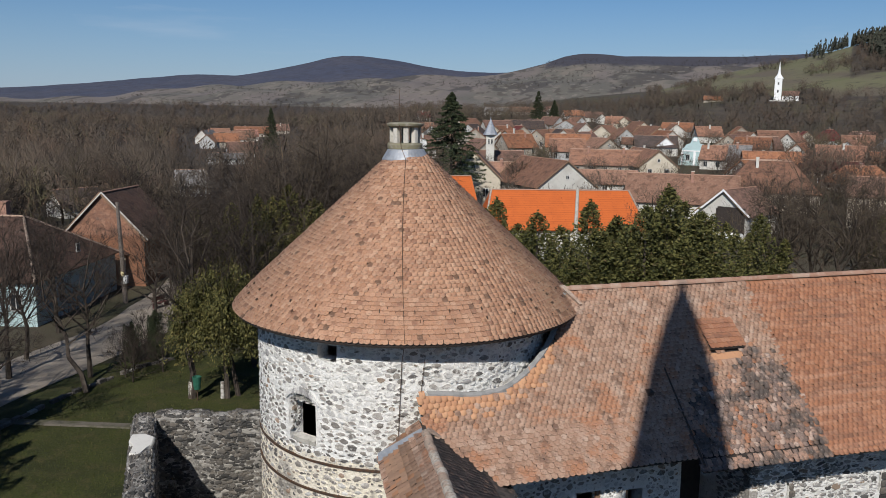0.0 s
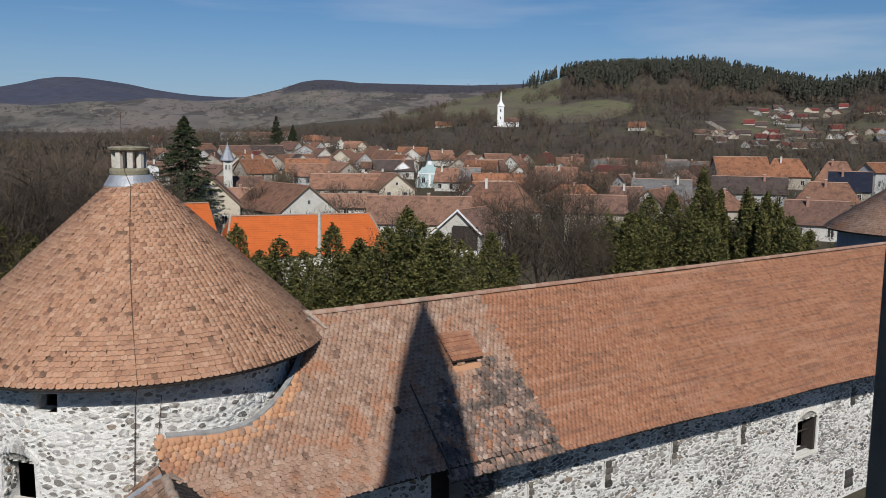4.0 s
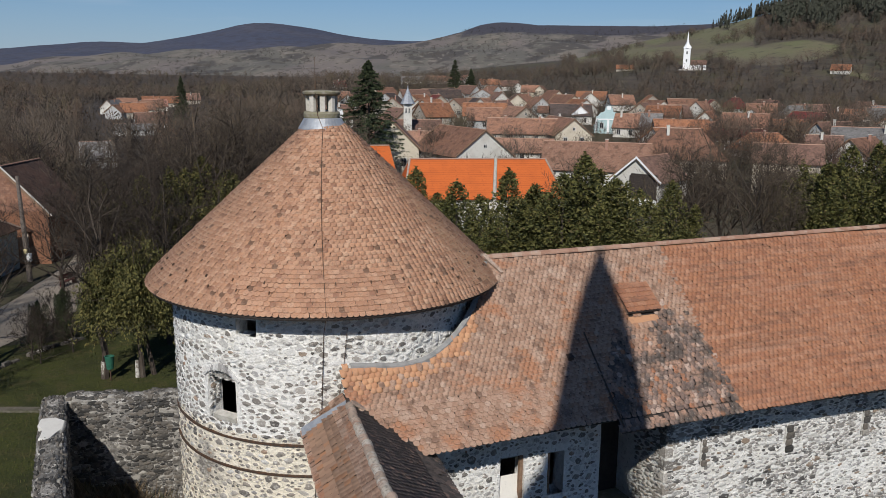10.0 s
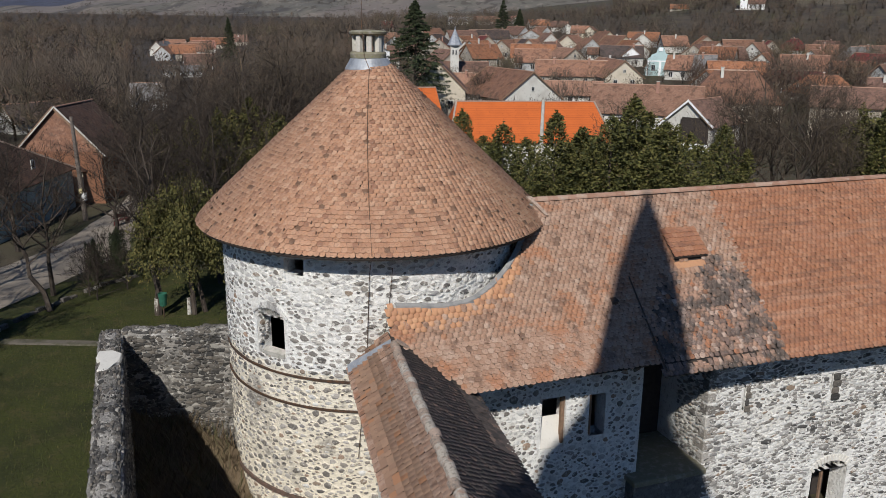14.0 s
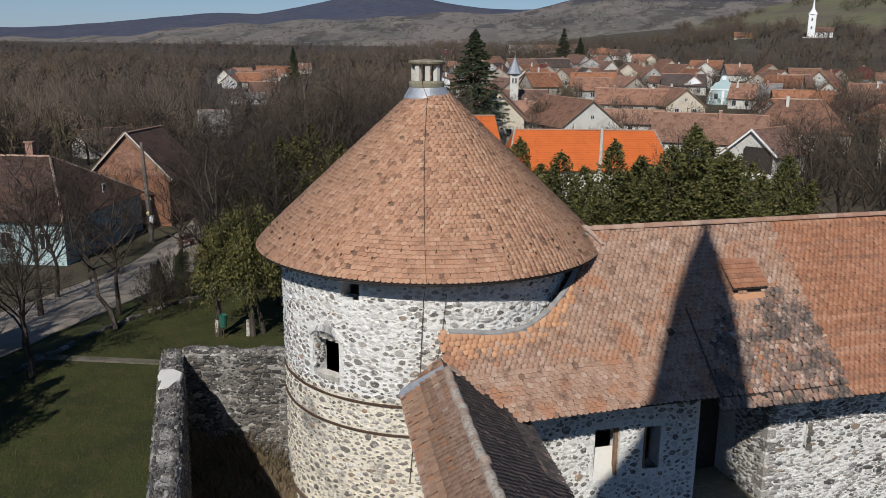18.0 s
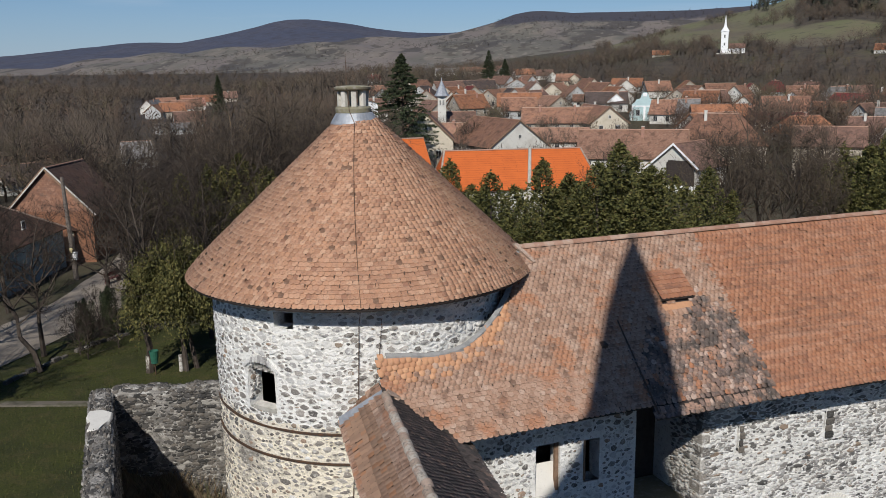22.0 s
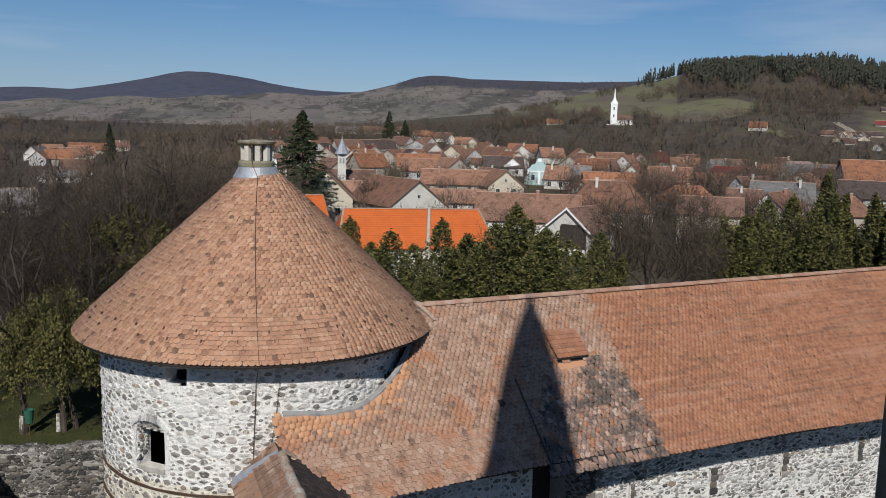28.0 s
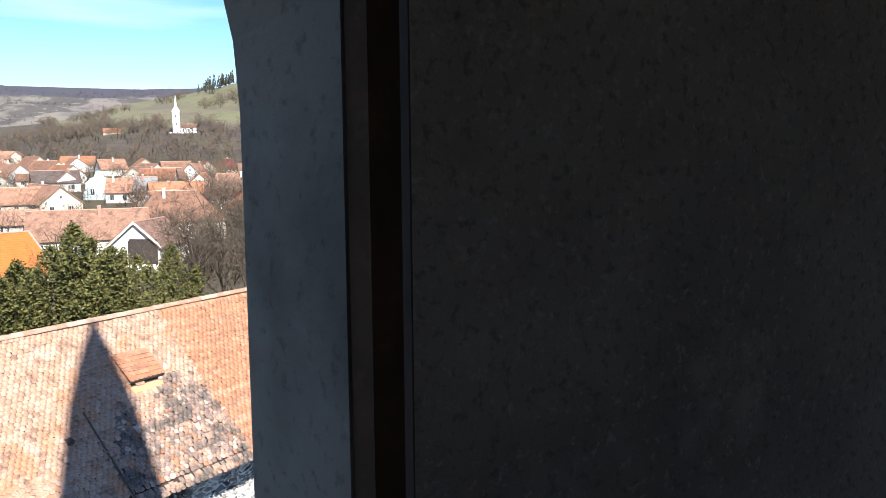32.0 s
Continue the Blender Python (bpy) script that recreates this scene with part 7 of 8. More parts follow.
pl = pole(-41.0, 67.6, 9.3, (-0.5, 0.2), M_SHINGLE, "thick weathered grey utility pole by the road", 0)
box_part("meter_box", (0.02, 0.42, -0.34, -0.1, 1.9, 2.6), W_BRIGHT, pl, "white meter box")
box_part("marker_plate", (-0.24, 0.08, -0.24, -0.16, 2.55, 2.95), W_YELLOW, pl, "yellow plate")
pole(-0.5, 80.0, 10.1, (0.05, 0), M_CONC, "pale concrete utility pole before an orange roof", 0)
pole(28.6, 74.7, 7.2, (0.05, 0), M_CONC, "grey concrete utility pole among evergreens", 0)


def build_bin():
    b = tagged(empty("litter_bin", (-22.75, 44.85, 0)), "green metal litter bin on a post", "bin")
    m = Mat("green paint", (0.03, 0.12, 0.08), 0.5).layer((0.025, 0.09, 0.06), 5, 0.4, 0.7).done()
    part("post", tube(bmesh.new(), [(0, 0, -0.1), (0, 0, 1.3)], [0.04, 0.04], 8), M_IRON, b)
    v, f = lathe([(0.0, 0.75), (0.2, 0.75), (0.27, 1.5), (0.29, 1.52), (0.25, 1.54), (0.2, 1.0), (0.0, 0.9)], 14)
    py_part("bucket", v, f, m, b)
    q = tagged(empty("bench", (-36.9, 66.5, 0.1), radians(80)), "dark red wooden bench beside the road", "bench")
    mr = Mat("dark red paint", (0.09, 0.02, 0.018), 0.6).layer((0.06, 0.016, 0.014), 4, 0.4, 0.7).done()
    box_part("seat", (-0.9, 0.9, -0.22, 0.22, 0.42, 0.48), mr, q, "", 0.01)
    box_part("backrest", (-0.9, 0.9, 0.2, 0.25, 0.6, 0.95), mr, q, "", 0.01)
    for s in (-0.75, 0.75):
        box_part("leg", (s - 0.05, s + 0.05, -0.2, 0.25, 0, 0.42), mr, q, "", 0.01)


build_bin()


# ---- second round tower at the far end of the wing ----
def build_far_tower():
    x, y = wing_to_world(54.3, 24.0)
    t = tagged(empty("round_tower", (x, y, 0)), "second round tower with a low conical roof and dark plaster", "tower")
    v, f = lathe([(4.9, 0), (4.9, 12.35), (4.4, 12.35)], 48)
    # Bluish shade below the eave is put into the plaster colour.
    py_part("wall", v, f, W_BLUE_SHADE, t, "shaded blue-grey plaster wall")
    prof = [(5.72, 12.4), (5.4, 12.68), (0.9, 15.9), (0.02, 16.5)]
    v, f = lathe([(4.8, 12.3), (5.7, 12.34)] + [(r - 0.02, z - 0.03) for r, z in prof], 48)
    py_part("roof_boarding", v, f, M_WOOD_OR_SHADE, t)
    pr = np.array(prof)
    run = np.concatenate([[0], np.cumsum(np.hypot(*np.diff(pr, axis=0).T))])
    pos, ac, dn, ou, sx = [], [], [], [], []
    for k in range(int(run[-1] / 0.19)):
        s = k * 0.19
        r, z, r2, z2 = (np.interp(s, run, pr[:, 0]), np.interp(s, run, pr[:, 1]), np.interp(s + 0.1, run, pr[:, 0]), np.interp(s + 0.1, run, pr[:, 1]))
        n = max(6, round(2 * math.pi * r / 0.2))
        a = (np.arange(n) + 0.5 * (k % 2)) * 2 * math.pi / n
        sl = np.array([r - r2, z - z2]) / math.hypot(r - r2, z - z2)
        c, sn = np.cos(a), np.sin(a)
        d = np.stack([c * sl[0], sn * sl[0], np.full(n, sl[1])], -1)
        xx = np.stack([-sn, c, np.zeros(n)], -1)
        o = np.cross(xx, d)
        if o[0, 2] < 0:
            xx, o = -xx, -o
        pos.append(np.stack([r * c, r * sn, np.full(n, z)], -1)), ac.append(xx), dn.append(d), ou.append(o), sx.append(np.full(n, 2 * math.pi * r / n / 0.2))
    pos, ac, dn, ou, sx = (np.concatenate(q) for q in (pos, ac, dn, ou, sx))
    tt, fc = beaver_tail(0.19, 0.28, 0.02)
    lay(t, tt, fc, frames(pos, *jitter_axes(ac, dn, ou, 0.03), sx), M_TILE_WING)
    ca = math.atan2(-y, -x)
    px, py = 3.3 * math.cos(ca - 0.35), 3.3 * math.sin(ca - 0.35)
    ch = box_part("chimney", (px - 0.3, px + 0.3, py - 0.3, py + 0.3, 13.2, 15.3), W_WHITE, t, "white rendered chimney", 0.02)
    v = [(px - 0.4, py - 0.4, 15.3), (px + 0.4, py - 0.4, 15.3), (px + 0.4, py + 0.4, 15.3), (px - 0.4, py + 0.4, 15.3), (px, py, 16.0)]
    py_part("chimney_cap", v, [(3, 2, 1, 0), (0, 1, 4), (1, 2, 4), (2, 3, 4), (3, 0, 4)], M_CONC, ch)
    # Flat near-black plate; its colour paints the dark of an opening.
    box_part("chimney_window", (px - 0.12, px + 0.12, py - 0.32, py - 0.28, 14.8, 15.15), M_BLACK, ch)


build_far_tower()


# ---- trees ----
M_BARK = Mat("grey-brown bark", (0.06, 0.046, 0.036), 0.95).layer((0.095, 0.078, 0.062), 3, 0.45, 0.65).layer((0.05, 0.04, 0.032), 12, 0.45, 0.7, 0.7).bump(18, 0.7, 0.02).done()
M_LIME = Mat("limewashed bark", (0.5, 0.48, 0.43), 0.95).layer((0.2, 0.17, 0.14), 5, 0.45, 0.6).bump(14, 0.6, 0.02).done()
M_TWIG = Mat("bare twigs", (0.0599, 0.0437, 0.0339), 0.95).vary([(0, (0.0317, 0.0239, 0.0190)), (0.4, (0.0451, 0.0331, 0.0247)), (0.75, (0.0247, 0.0198, 0.0162)), (0.92, (0.0621, 0.0437, 0.0296))]).done()
M_TWIG_WOOD = Mat("woodland twigs", (0.0456, 0.0350, 0.0274), 0.95).vary([(0, (0.0342, 0.0258, 0.0205)), (0.4, (0.0456, 0.0342, 0.0258)), (0.75, (0.0274, 0.0220, 0.0182)), (0.92, (0.0593, 0.0418, 0.0289))]).tone([(0, (0.0274, 0.0220, 0.0182)), (0.3, (0.0502, 0.0380, 0.0289)), (0.5, (0.0365, 0.0289, 0.0228)), (0.75, (0.0570, 0.0380, 0.0274)), (0.9, (0.0456, 0.0418, 0.0228)), (1.0, (0.0684, 0.0547, 0.0418))]).done()
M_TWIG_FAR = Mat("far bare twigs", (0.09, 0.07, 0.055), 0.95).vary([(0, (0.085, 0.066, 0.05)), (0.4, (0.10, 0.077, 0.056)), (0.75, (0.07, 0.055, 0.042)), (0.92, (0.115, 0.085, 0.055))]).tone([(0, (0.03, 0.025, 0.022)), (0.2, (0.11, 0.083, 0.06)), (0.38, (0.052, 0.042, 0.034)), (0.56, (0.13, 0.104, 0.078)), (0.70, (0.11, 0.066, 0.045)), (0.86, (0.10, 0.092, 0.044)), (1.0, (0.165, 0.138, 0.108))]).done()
M_TWIG_MID = Mat("brown twigs", (0.075, 0.058, 0.045), 0.95).vary([(0, (0.0688, 0.0525, 0.038)), (0.4, (0.086, 0.066, 0.047)), (0.75, (0.05, 0.04, 0.031)), (0.92, (0.103, 0.075, 0.047))]).done()
M_TWIG_RED = Mat("reddish twigs", (0.12, 0.07, 0.05), 0.95).vary([(0, (0.085, 0.054, 0.04)), (0.5, (0.062, 0.042, 0.033)), (0.8, (0.11, 0.07, 0.042))]).done()
M_THUJA = Mat("evergreen scale leaves", (0.055, 0.07, 0.022), 0.8).vary([(0, (0.078, 0.08, 0.022)), (0.3, (0.11, 0.104, 0.029)), (0.55, (0.042, 0.046, 0.016)), (0.78, (0.125, 0.112, 0.033)), (0.95, (0.10, 0.074, 0.03))]).done()
M_OLIVE = Mat("yellow-green leaves", (0.09, 0.095, 0.025), 0.8).vary([(0, (0.088, 0.084, 0.025)), (0.35, (0.118, 0.108, 0.03)), (0.6, (0.055, 0.055, 0.018)), (0.85, (0.15, 0.125, 0.04))]).done()
M_SPRUCE = Mat("spruce needles", (0.022, 0.034, 0.017), 0.85).vary([(0, (0.032, 0.044, 0.02)), (0.4, (0.05, 0.062, 0.026)), (0.7, (0.022, 0.03, 0.015)), (0.92, (0.075, 0.075, 0.032))]).done()


def branches(seed, h, n1=8, n2=5, n3=5, spread=0.34, lean=(0, 0), n4=0, trunk=0.28):
    """Segments (start, end, start radius, end radius, level) of a leafless tree."""
    r = np.random.default_rng(seed)
    seg = []

    def limb(p, d, length, rad, level, kids):
        pts, q, dd = [p], p.copy(), d.copy()
        k = 3 if level < 2 else 2
        for i in range(k):
            dd = dd + r.normal(0, 0.13 + 0.05 * level, 3) + np.array([0, 0, 0.10])
            dd /= np.linalg.norm(dd)
            nq = q + dd * length / k
            seg.append((q, nq, rad * (1 - 0.7 * i / k), rad * (1 - 0.7 * (i + 1) / k), level))
            q = nq
            pts.append(q)
        if not kids:
            return
        for j in range(kids[0]):
            at = r.uniform(0.25, 1.0)
            i = min(int(at * k), k - 1)
            b = pts[i] + (pts[i + 1] - pts[i]) * (at * k - i)
            side = np.cross(dd, r.normal(0, 1, 3))
            side /= np.linalg.norm(side) + 1e-6
            nd = dd * 0.75 + side * r.uniform(0.5, 1.0)
            limb(b, nd / np.linalg.norm(nd), length * r.uniform(0.4, 0.65), rad * 0.42, level + 1, kids[1:])

    p = np.zeros(3)
    top = np.array([lean[0], lean[1], h * 0.62])
    ts = [p + (top - p) * i / 5 + np.r_[r.normal(0, 0.012 * h, 2), 0] * (i > 0) for i in range(6)]
    rad = h * 0.016
    for i in range(5):
        seg.append((ts[i], ts[i + 1], rad * (1.25 - 0.2 * i), rad * (1.25 - 0.2 * (i + 1)), 0))
    kids = [n2, n3] + ([n4] if n4 else [])
    for j in range(n1):
        f = trunk / 0.62 + (1 - trunk / 0.62) * (j + r.uniform(0, 1)) / n1
        i = min(int(f * 5), 4)
        b = ts[i] + (ts[i + 1] - ts[i]) * (f * 5 - i)
        a = j * 2.4 + r.uniform(-0.5, 0.5)
        up = 0.5 + 0.9 * f
        d = np.array([math.cos(a), math.sin(a), up])
        limb(b, d / np.linalg.norm(d), h * spread * r.uniform(0.8, 1.25) * (1.15 - 0.35 * f), rad * (0.62 - 0.25 * f), 1, kids)
    limb(ts[5], np.array([0.05, 0.0, 1.0]), h * 0.36, rad * 0.4, 1, kids)
    return seg


def ribbons(seg, min_w, seed=1):
    """Flat twig blades from segments, as arrays."""
    r = np.random.default_rng(seed)
    a, b = np.array([s[0] for s in seg]), np.array([s[1] for s in seg])
    w0, w1 = np.maximum([s[2] for s in seg], min_w)[:, None], np.maximum([s[3] for s in seg], min_w * 0.7)[:, None]
    d = b - a
    side = np.cross(d, r.normal(0, 1, d.shape))
    side /= np.linalg.norm(side, axis=1, keepdims=True) + 1e-9
    v = np.stack([a - side * w0, a + side * w0, b + side * w1, b - side * w1], 1).reshape(-1, 3)
    return v, np.arange(len(v)).reshape(-1, 4)


def bare_tree_mesh(seed, h, min_w=0.011, **kw):
    seg = branches(seed, h, **kw)
    bm = bmesh.new()
    for s in seg:
        if s[4] <= 1:
            tube(bm, [s[0], s[1]], [max(s[2], 0.012), max(s[3], 0.01)], 6 if s[4] == 0 else 4)
    trunk = bpy.data.meshes.new("trunk")
    bm.to_mesh(trunk)
    bm.free()
    v, f = ribbons([s for s in seg if s[4] >= 2], min_w, seed)
    return trunk, array_mesh("crown", v, [f])


RECOLOURED = {}


def tree(name, meshes, mats, x, y, label, rz=0.0, s=1.0, group="bare trees", z=None):
    t = tagged(empty(name, (x, y, gz(x, y) if z is None else z), rz), label, "tree", group)
    t.scale = (s, s, s)
    for nm, me, m in zip(("trunk", "crown"), meshes, mats):
        if not me.materials:
            me.materials.append(m)
        elif me.materials[0] != m:
            key = (me.name, m.name)
            if key not in RECOLOURED:
                RECOLOURED[key] = me.copy()
                RECOLOURED[key].materials[0] = m
            me = RECOLOURED[key]
        o = new(nm, me)
        o.parent = t
    return t


def leaf_cloud(seed, n, shape, size, droop=0.0, aspect=1.6):
    """Leaf blades through a crown: shape(u, r) gives places from random numbers."""
    r = np.random.default_rng(seed)
    p, out = shape(r, n)
    d1 = r.normal(0, 1, (n, 3)) + out * 0.9 - np.array([0, 0, droop])
    d1 /= np.linalg.norm(d1, axis=1, keepdims=True)
    d2 = np.cross(d1, r.normal(0, 1, (n, 3)))
    d2 /= np.linalg.norm(d2, axis=1, keepdims=True) + 1e-9
    s = size * r.uniform(0.6, 1.4, (n, 1))
    v = np.stack([p - d1 * s * aspect * 0.5, p + d2 * s * 0.42, p + d1 * s * aspect * 0.6, p - d2 * s * 0.42], 1).reshape(-1, 3)
    return array_mesh("crown", v, [np.arange(4 * n).reshape(-1, 4)])


def thuja_shape(h, rad, lobes, seed):
    q = np.random.default_rng(seed)
    ang = q.uniform(0, 6.3, lobes)
    off = rad * q.uniform(0.2, 0.65, lobes)
    tips = np.c_[off * np.cos(ang), off * np.sin(ang), h * q.uniform(0.55, 0.95, lobes)]
    tips[0] = (0, 0, h)
    wid = rad * q.uniform(0.42, 0.62, lobes)
    wid[0] = rad * 0.6

    def shape(r, n):
        k = np.where(r.random(n) < 0.12, 0, r.integers(0, lobes, n))
        t = r.uniform(0.02, 1, n) ** 0.85
        prof = np.sin(np.pi * np.clip(t, 0, 1) ** 0.7) ** 0.6 * (1 - 0.2 * t) + 0.02
        a = r.uniform(0, 2 * np.pi, n)
        clump = 0.8 + 0.4 * np.sin(a * 4 + k * 1.7 + t * 15) * np.sin(t * 21 + k)
        rr = wid[k] * prof * clump * np.sqrt(r.uniform(0.35, 1, n))
        base = tips[k] * np.c_[t ** 0.7, t ** 0.7, t]
        out = np.c_[np.cos(a), np.sin(a), 0.9 + 0 * a]
        return base + np.c_[rr * np.cos(a), rr * np.sin(a), r.normal(0, 0.1, n)], out

    return shape


def stem_mesh(h, rad):
    bm = tube(bmesh.new(), [(0, 0, -0.2), (0.03, 0, h * 0.4), (0, 0, h * 0.85)], [rad, rad * 0.7, rad * 0.2], 7)
    me = bpy.data.meshes.new("trunk")
    bm.to_mesh(me)
    bm.free()
    return me


def at(az, d):
    return -d * math.sin(radians(az)), d * math.cos(radians(az))


# evergreen row behind the wing
TH_MESH = [(stem_mesh(10, 0.16), leaf_cloud(60 + i, 26000, thuja_shape(10, 2.9 + 0.3 * i, 9 + 2 * i, 80 + i), 0.10)) for i in range(4)]
TH_SLIM = (stem_mesh(10, 0.14), leaf_cloud(70, 16000, thuja_shape(10, 1.7, 4, 90), 0.10))


def evergreen(az, d, top_el, k, slim=False, label="dense dark green evergreen tree behind the wing", mat=None, widen=1.0):
    x, y = at(az, d)
    h = EYE + d * math.tan(radians(top_el)) - gz(x, y)
    t = tree("evergreen_tree", TH_SLIM if slim else TH_MESH[k % 4], (M_BARK, mat or M_THUJA), x, y, label, k * 1.7, h / 10, "evergreen trees")
    t.scale = (h / 10 * widen, h / 10 * widen, h / 10)


for i, (a, d, e, slim) in enumerate([(5.9, 58, -5.9, 0), (4.4, 60, -7.5, 0), (3.0, 57, -6.7, 0), (1.4, 60, -7.6, 0), (-0.6, 57, -5.9, 0), (-2.4, 58, -6.8, 0), (-3.4, 60, -7.3, 0), (-4.4, 57, -6.0, 0), (-5.8, 58, -4.7, 0), (-6.8, 60, -5.6, 0), (-8.0, 58, -6.2, 0), (-9.6, 60, -6.9, 0), (-11.7, 63, -6.3, 0), (-19.9, 72, -5.2, 0), (-21.2, 69, -4.6, 0), (-22.4, 71, -3.5, 0), (-23.9, 70, -3.3, 0), (-25.8, 71, -1.6, 1), (-25.2, 68, -3.9, 0), (-26.4, 69, -3.0, 1), (-27.2, 71, -4.4, 0), (-28.6, 70, -2.8, 1), (-28.9, 72, -3.4, 0), (-29.8, 70, -3.0, 1), (-30.4, 72, -3.7, 0), (-31.3, 69, -4.5, 0), (-32.4, 73, -5.4, 0)]):
    evergreen(a, d, e, i, bool(slim), "slim dark green columnar evergreen tree" if slim else "dense dark green evergreen tree behind the wing", widen=1.3 if a > -12 else 1.15)
# yellowish evergreens and weeping tree by the lawn
for i, (a, d, e, w) in enumerate([(22.5, 60, -5.8, 1.1), (20.4, 64, -5.0, 1.1), (24.2, 66, -6.2, 1.1), (18.6, 62, -6.0, 1.1), (26.6, 70, -6.5, 1.0)]):
    evergreen(a, d, e, i, False, "yellow-green evergreen tree on the lawn", M_OLIVE, w)


def build_weeping():
    """A broad tree whose thin branches hang down, over two white-painted stems."""
    q = np.random.default_rng(91)
    m = 800
    u = q.normal(0, 1, (m, 3))
    u[:, 2] = np.abs(u[:, 2]) * 1.1
    u /= np.linalg.norm(u, axis=1, keepdims=True)
    top = u * np.array([2.9, 2.9, 4.0]) * q.uniform(0.35, 1, (m, 1)) + np.array([0, 0, 4.7])
    drop = q.uniform(0.5, 2.6, m)

    def shape(r, n):
        k = r.integers(0, m, n)
        t = r.uniform(0, 1, n)
        p = top[k] + np.c_[u[k, 0] * 0.6 * t, u[k, 1] * 0.6 * t, -t * np.minimum(drop[k], top[k, 2] - 1.7)] + r.normal(0, 0.15, (n, 3))
        return p, np.c_[u[k, :2] * 0.4, np.full(n, -1.2)]

    stems = bmesh.new()
    for a, b in ((0.75, 0.5), (0.3, -0.1)):
        tube(stems, [(a, b, -0.2), (a * 0.6, b * 0.6, 2.2), (a * -0.3, b * 0.2, 4.6), (0, 0, 6.5)], [0.17, 0.14, 0.1, 0.04], 7)
    me = bpy.data.meshes.new("trunk")
    stems.to_mesh(me)
    stems.free()
    x, y = at(25.1, 50.5)
    tree("weeping_tree", (me, leaf_cloud(95, 42000, shape, 0.095, 0.4, 1.8)), (M_BARK, M_OLIVE), x, y, "weeping yellow-green tree on the lawn", 0.0, 1.0, "evergreen trees")


build_weeping()
for i, (x, y, s) in enumerate([(-29.2, 25.8, 9.2), (-28.2, 22.6, 8.8), (-31.8, 28.6, 12.6), (-34.2, 28.8, 12.0), (-36.5, 31.5, 10.0), (-30.6, 21.5, 10.5), (-33.0, 23.0, 11.0), (-36.5, 25.5, 12.0)]):
    tree("evergreen_tree", TH_MESH[i % 4], (M_BARK, M_THUJA), x, y, "dark evergreen tree that shades the lawn", i, s / 10, "evergreen trees")
tree("evergreen_tree", TH_MESH[2], (M_BARK, M_SPRUCE), -35.3, 38.8, "small dark evergreen beside the road", 1.0, 0.52, "evergreen trees")
for x, y, s in ((-30.6, 51.0, 0.3), (-29.4, 52.0, 0.36), (-28.2, 52.6, 0.32)):
    tree("evergreen_tree", TH_MESH[1], (M_BARK, M_SPRUCE), x, y, "low dark evergreen bush beside the kerb", x, s, "evergreen trees")


# dry grass at the foot of the curtain wall
def build_dry_grass():
    r = np.random.default_rng(77)
    n = 14000
    p = np.array([yard_point(r.uniform() ** 1.5, r.uniform()) for _ in range(n)])
    p = p[np.hypot(p[:, 0] - TX, p[:, 1] - TY) > 5.0]
    n = len(p)
    a, h = r.uniform(0, 6.3, n), r.uniform(0.15, 0.6, n)
    tip = p + np.c_[np.cos(a) * h * 0.7, np.sin(a) * h * 0.7, h]
    side = np.c_[-np.sin(a), np.cos(a), 0 * a] * 0.018
    v = np.stack([p - side, p + side, tip + side * 0.3, tip - side * 0.3], 1).reshape(-1, 3)
    ob = link_mesh("dry_grass", array_mesh("dry_grass", v, [np.arange(4 * n).reshape(-1, 4)]), M_DRY)
    tagged(ob, "matted dry brown winter grass between the walls", "grass", kind="stuff")


build_dry_grass()


def build_lawn_grass():
    """Short tufts over the lawn, so that it is not one smooth sheet."""
    r = np.random.default_rng(78)
    n = 45000
    p = np.c_[r.uniform(-31, -9, n), r.uniform(14, 50, n), np.full(n, 0.0)]
    wall = (p[:, 0] + 14.05) * 17.2 + (p[:, 1] - 23.9) * 9.15
    path = np.abs(p[:, 1] - 39.4 - (p[:, 0] + 32) * 0.12) > 0.55
    p = p[((wall < -14) | (p[:, 1] > 27)) & path & (np.hypot(p[:, 0] - TX, p[:, 1] - TY) > 6)]
    n = len(p)
    p[:, 2] = ground_z(p[:, 0], p[:, 1]) - 0.01
    a, h = r.uniform(0, 6.3, n), r.uniform(0.04, 0.11, n)
    tip = p + np.c_[np.cos(a) * h * 0.8, np.sin(a) * h * 0.8, h]
    side = np.c_[-np.sin(a), np.cos(a), 0 * a] * r.uniform(0.006, 0.02, (n, 1))
    v = np.stack([p - side, p + side, tip + side * 0.5, tip - side * 0.5], 1).reshape(-1, 3)
    m = Mat("grass blades", (0.05, 0.06, 0.012), 0.9).vary([(0, (0.045, 0.055, 0.011)), (0.3, (0.066, 0.07, 0.016)), (0.55, (0.034, 0.042, 0.009)), (0.85, (0.085, 0.075, 0.026))]).done()
    ob = link_mesh("lawn_grass", array_mesh("lawn_grass", v, [np.arange(4 * n).reshape(-1, 4)]), m)
    tagged(ob, "short green and straw-coloured grass on the lawn", "grass", kind="stuff")


build_lawn_grass()

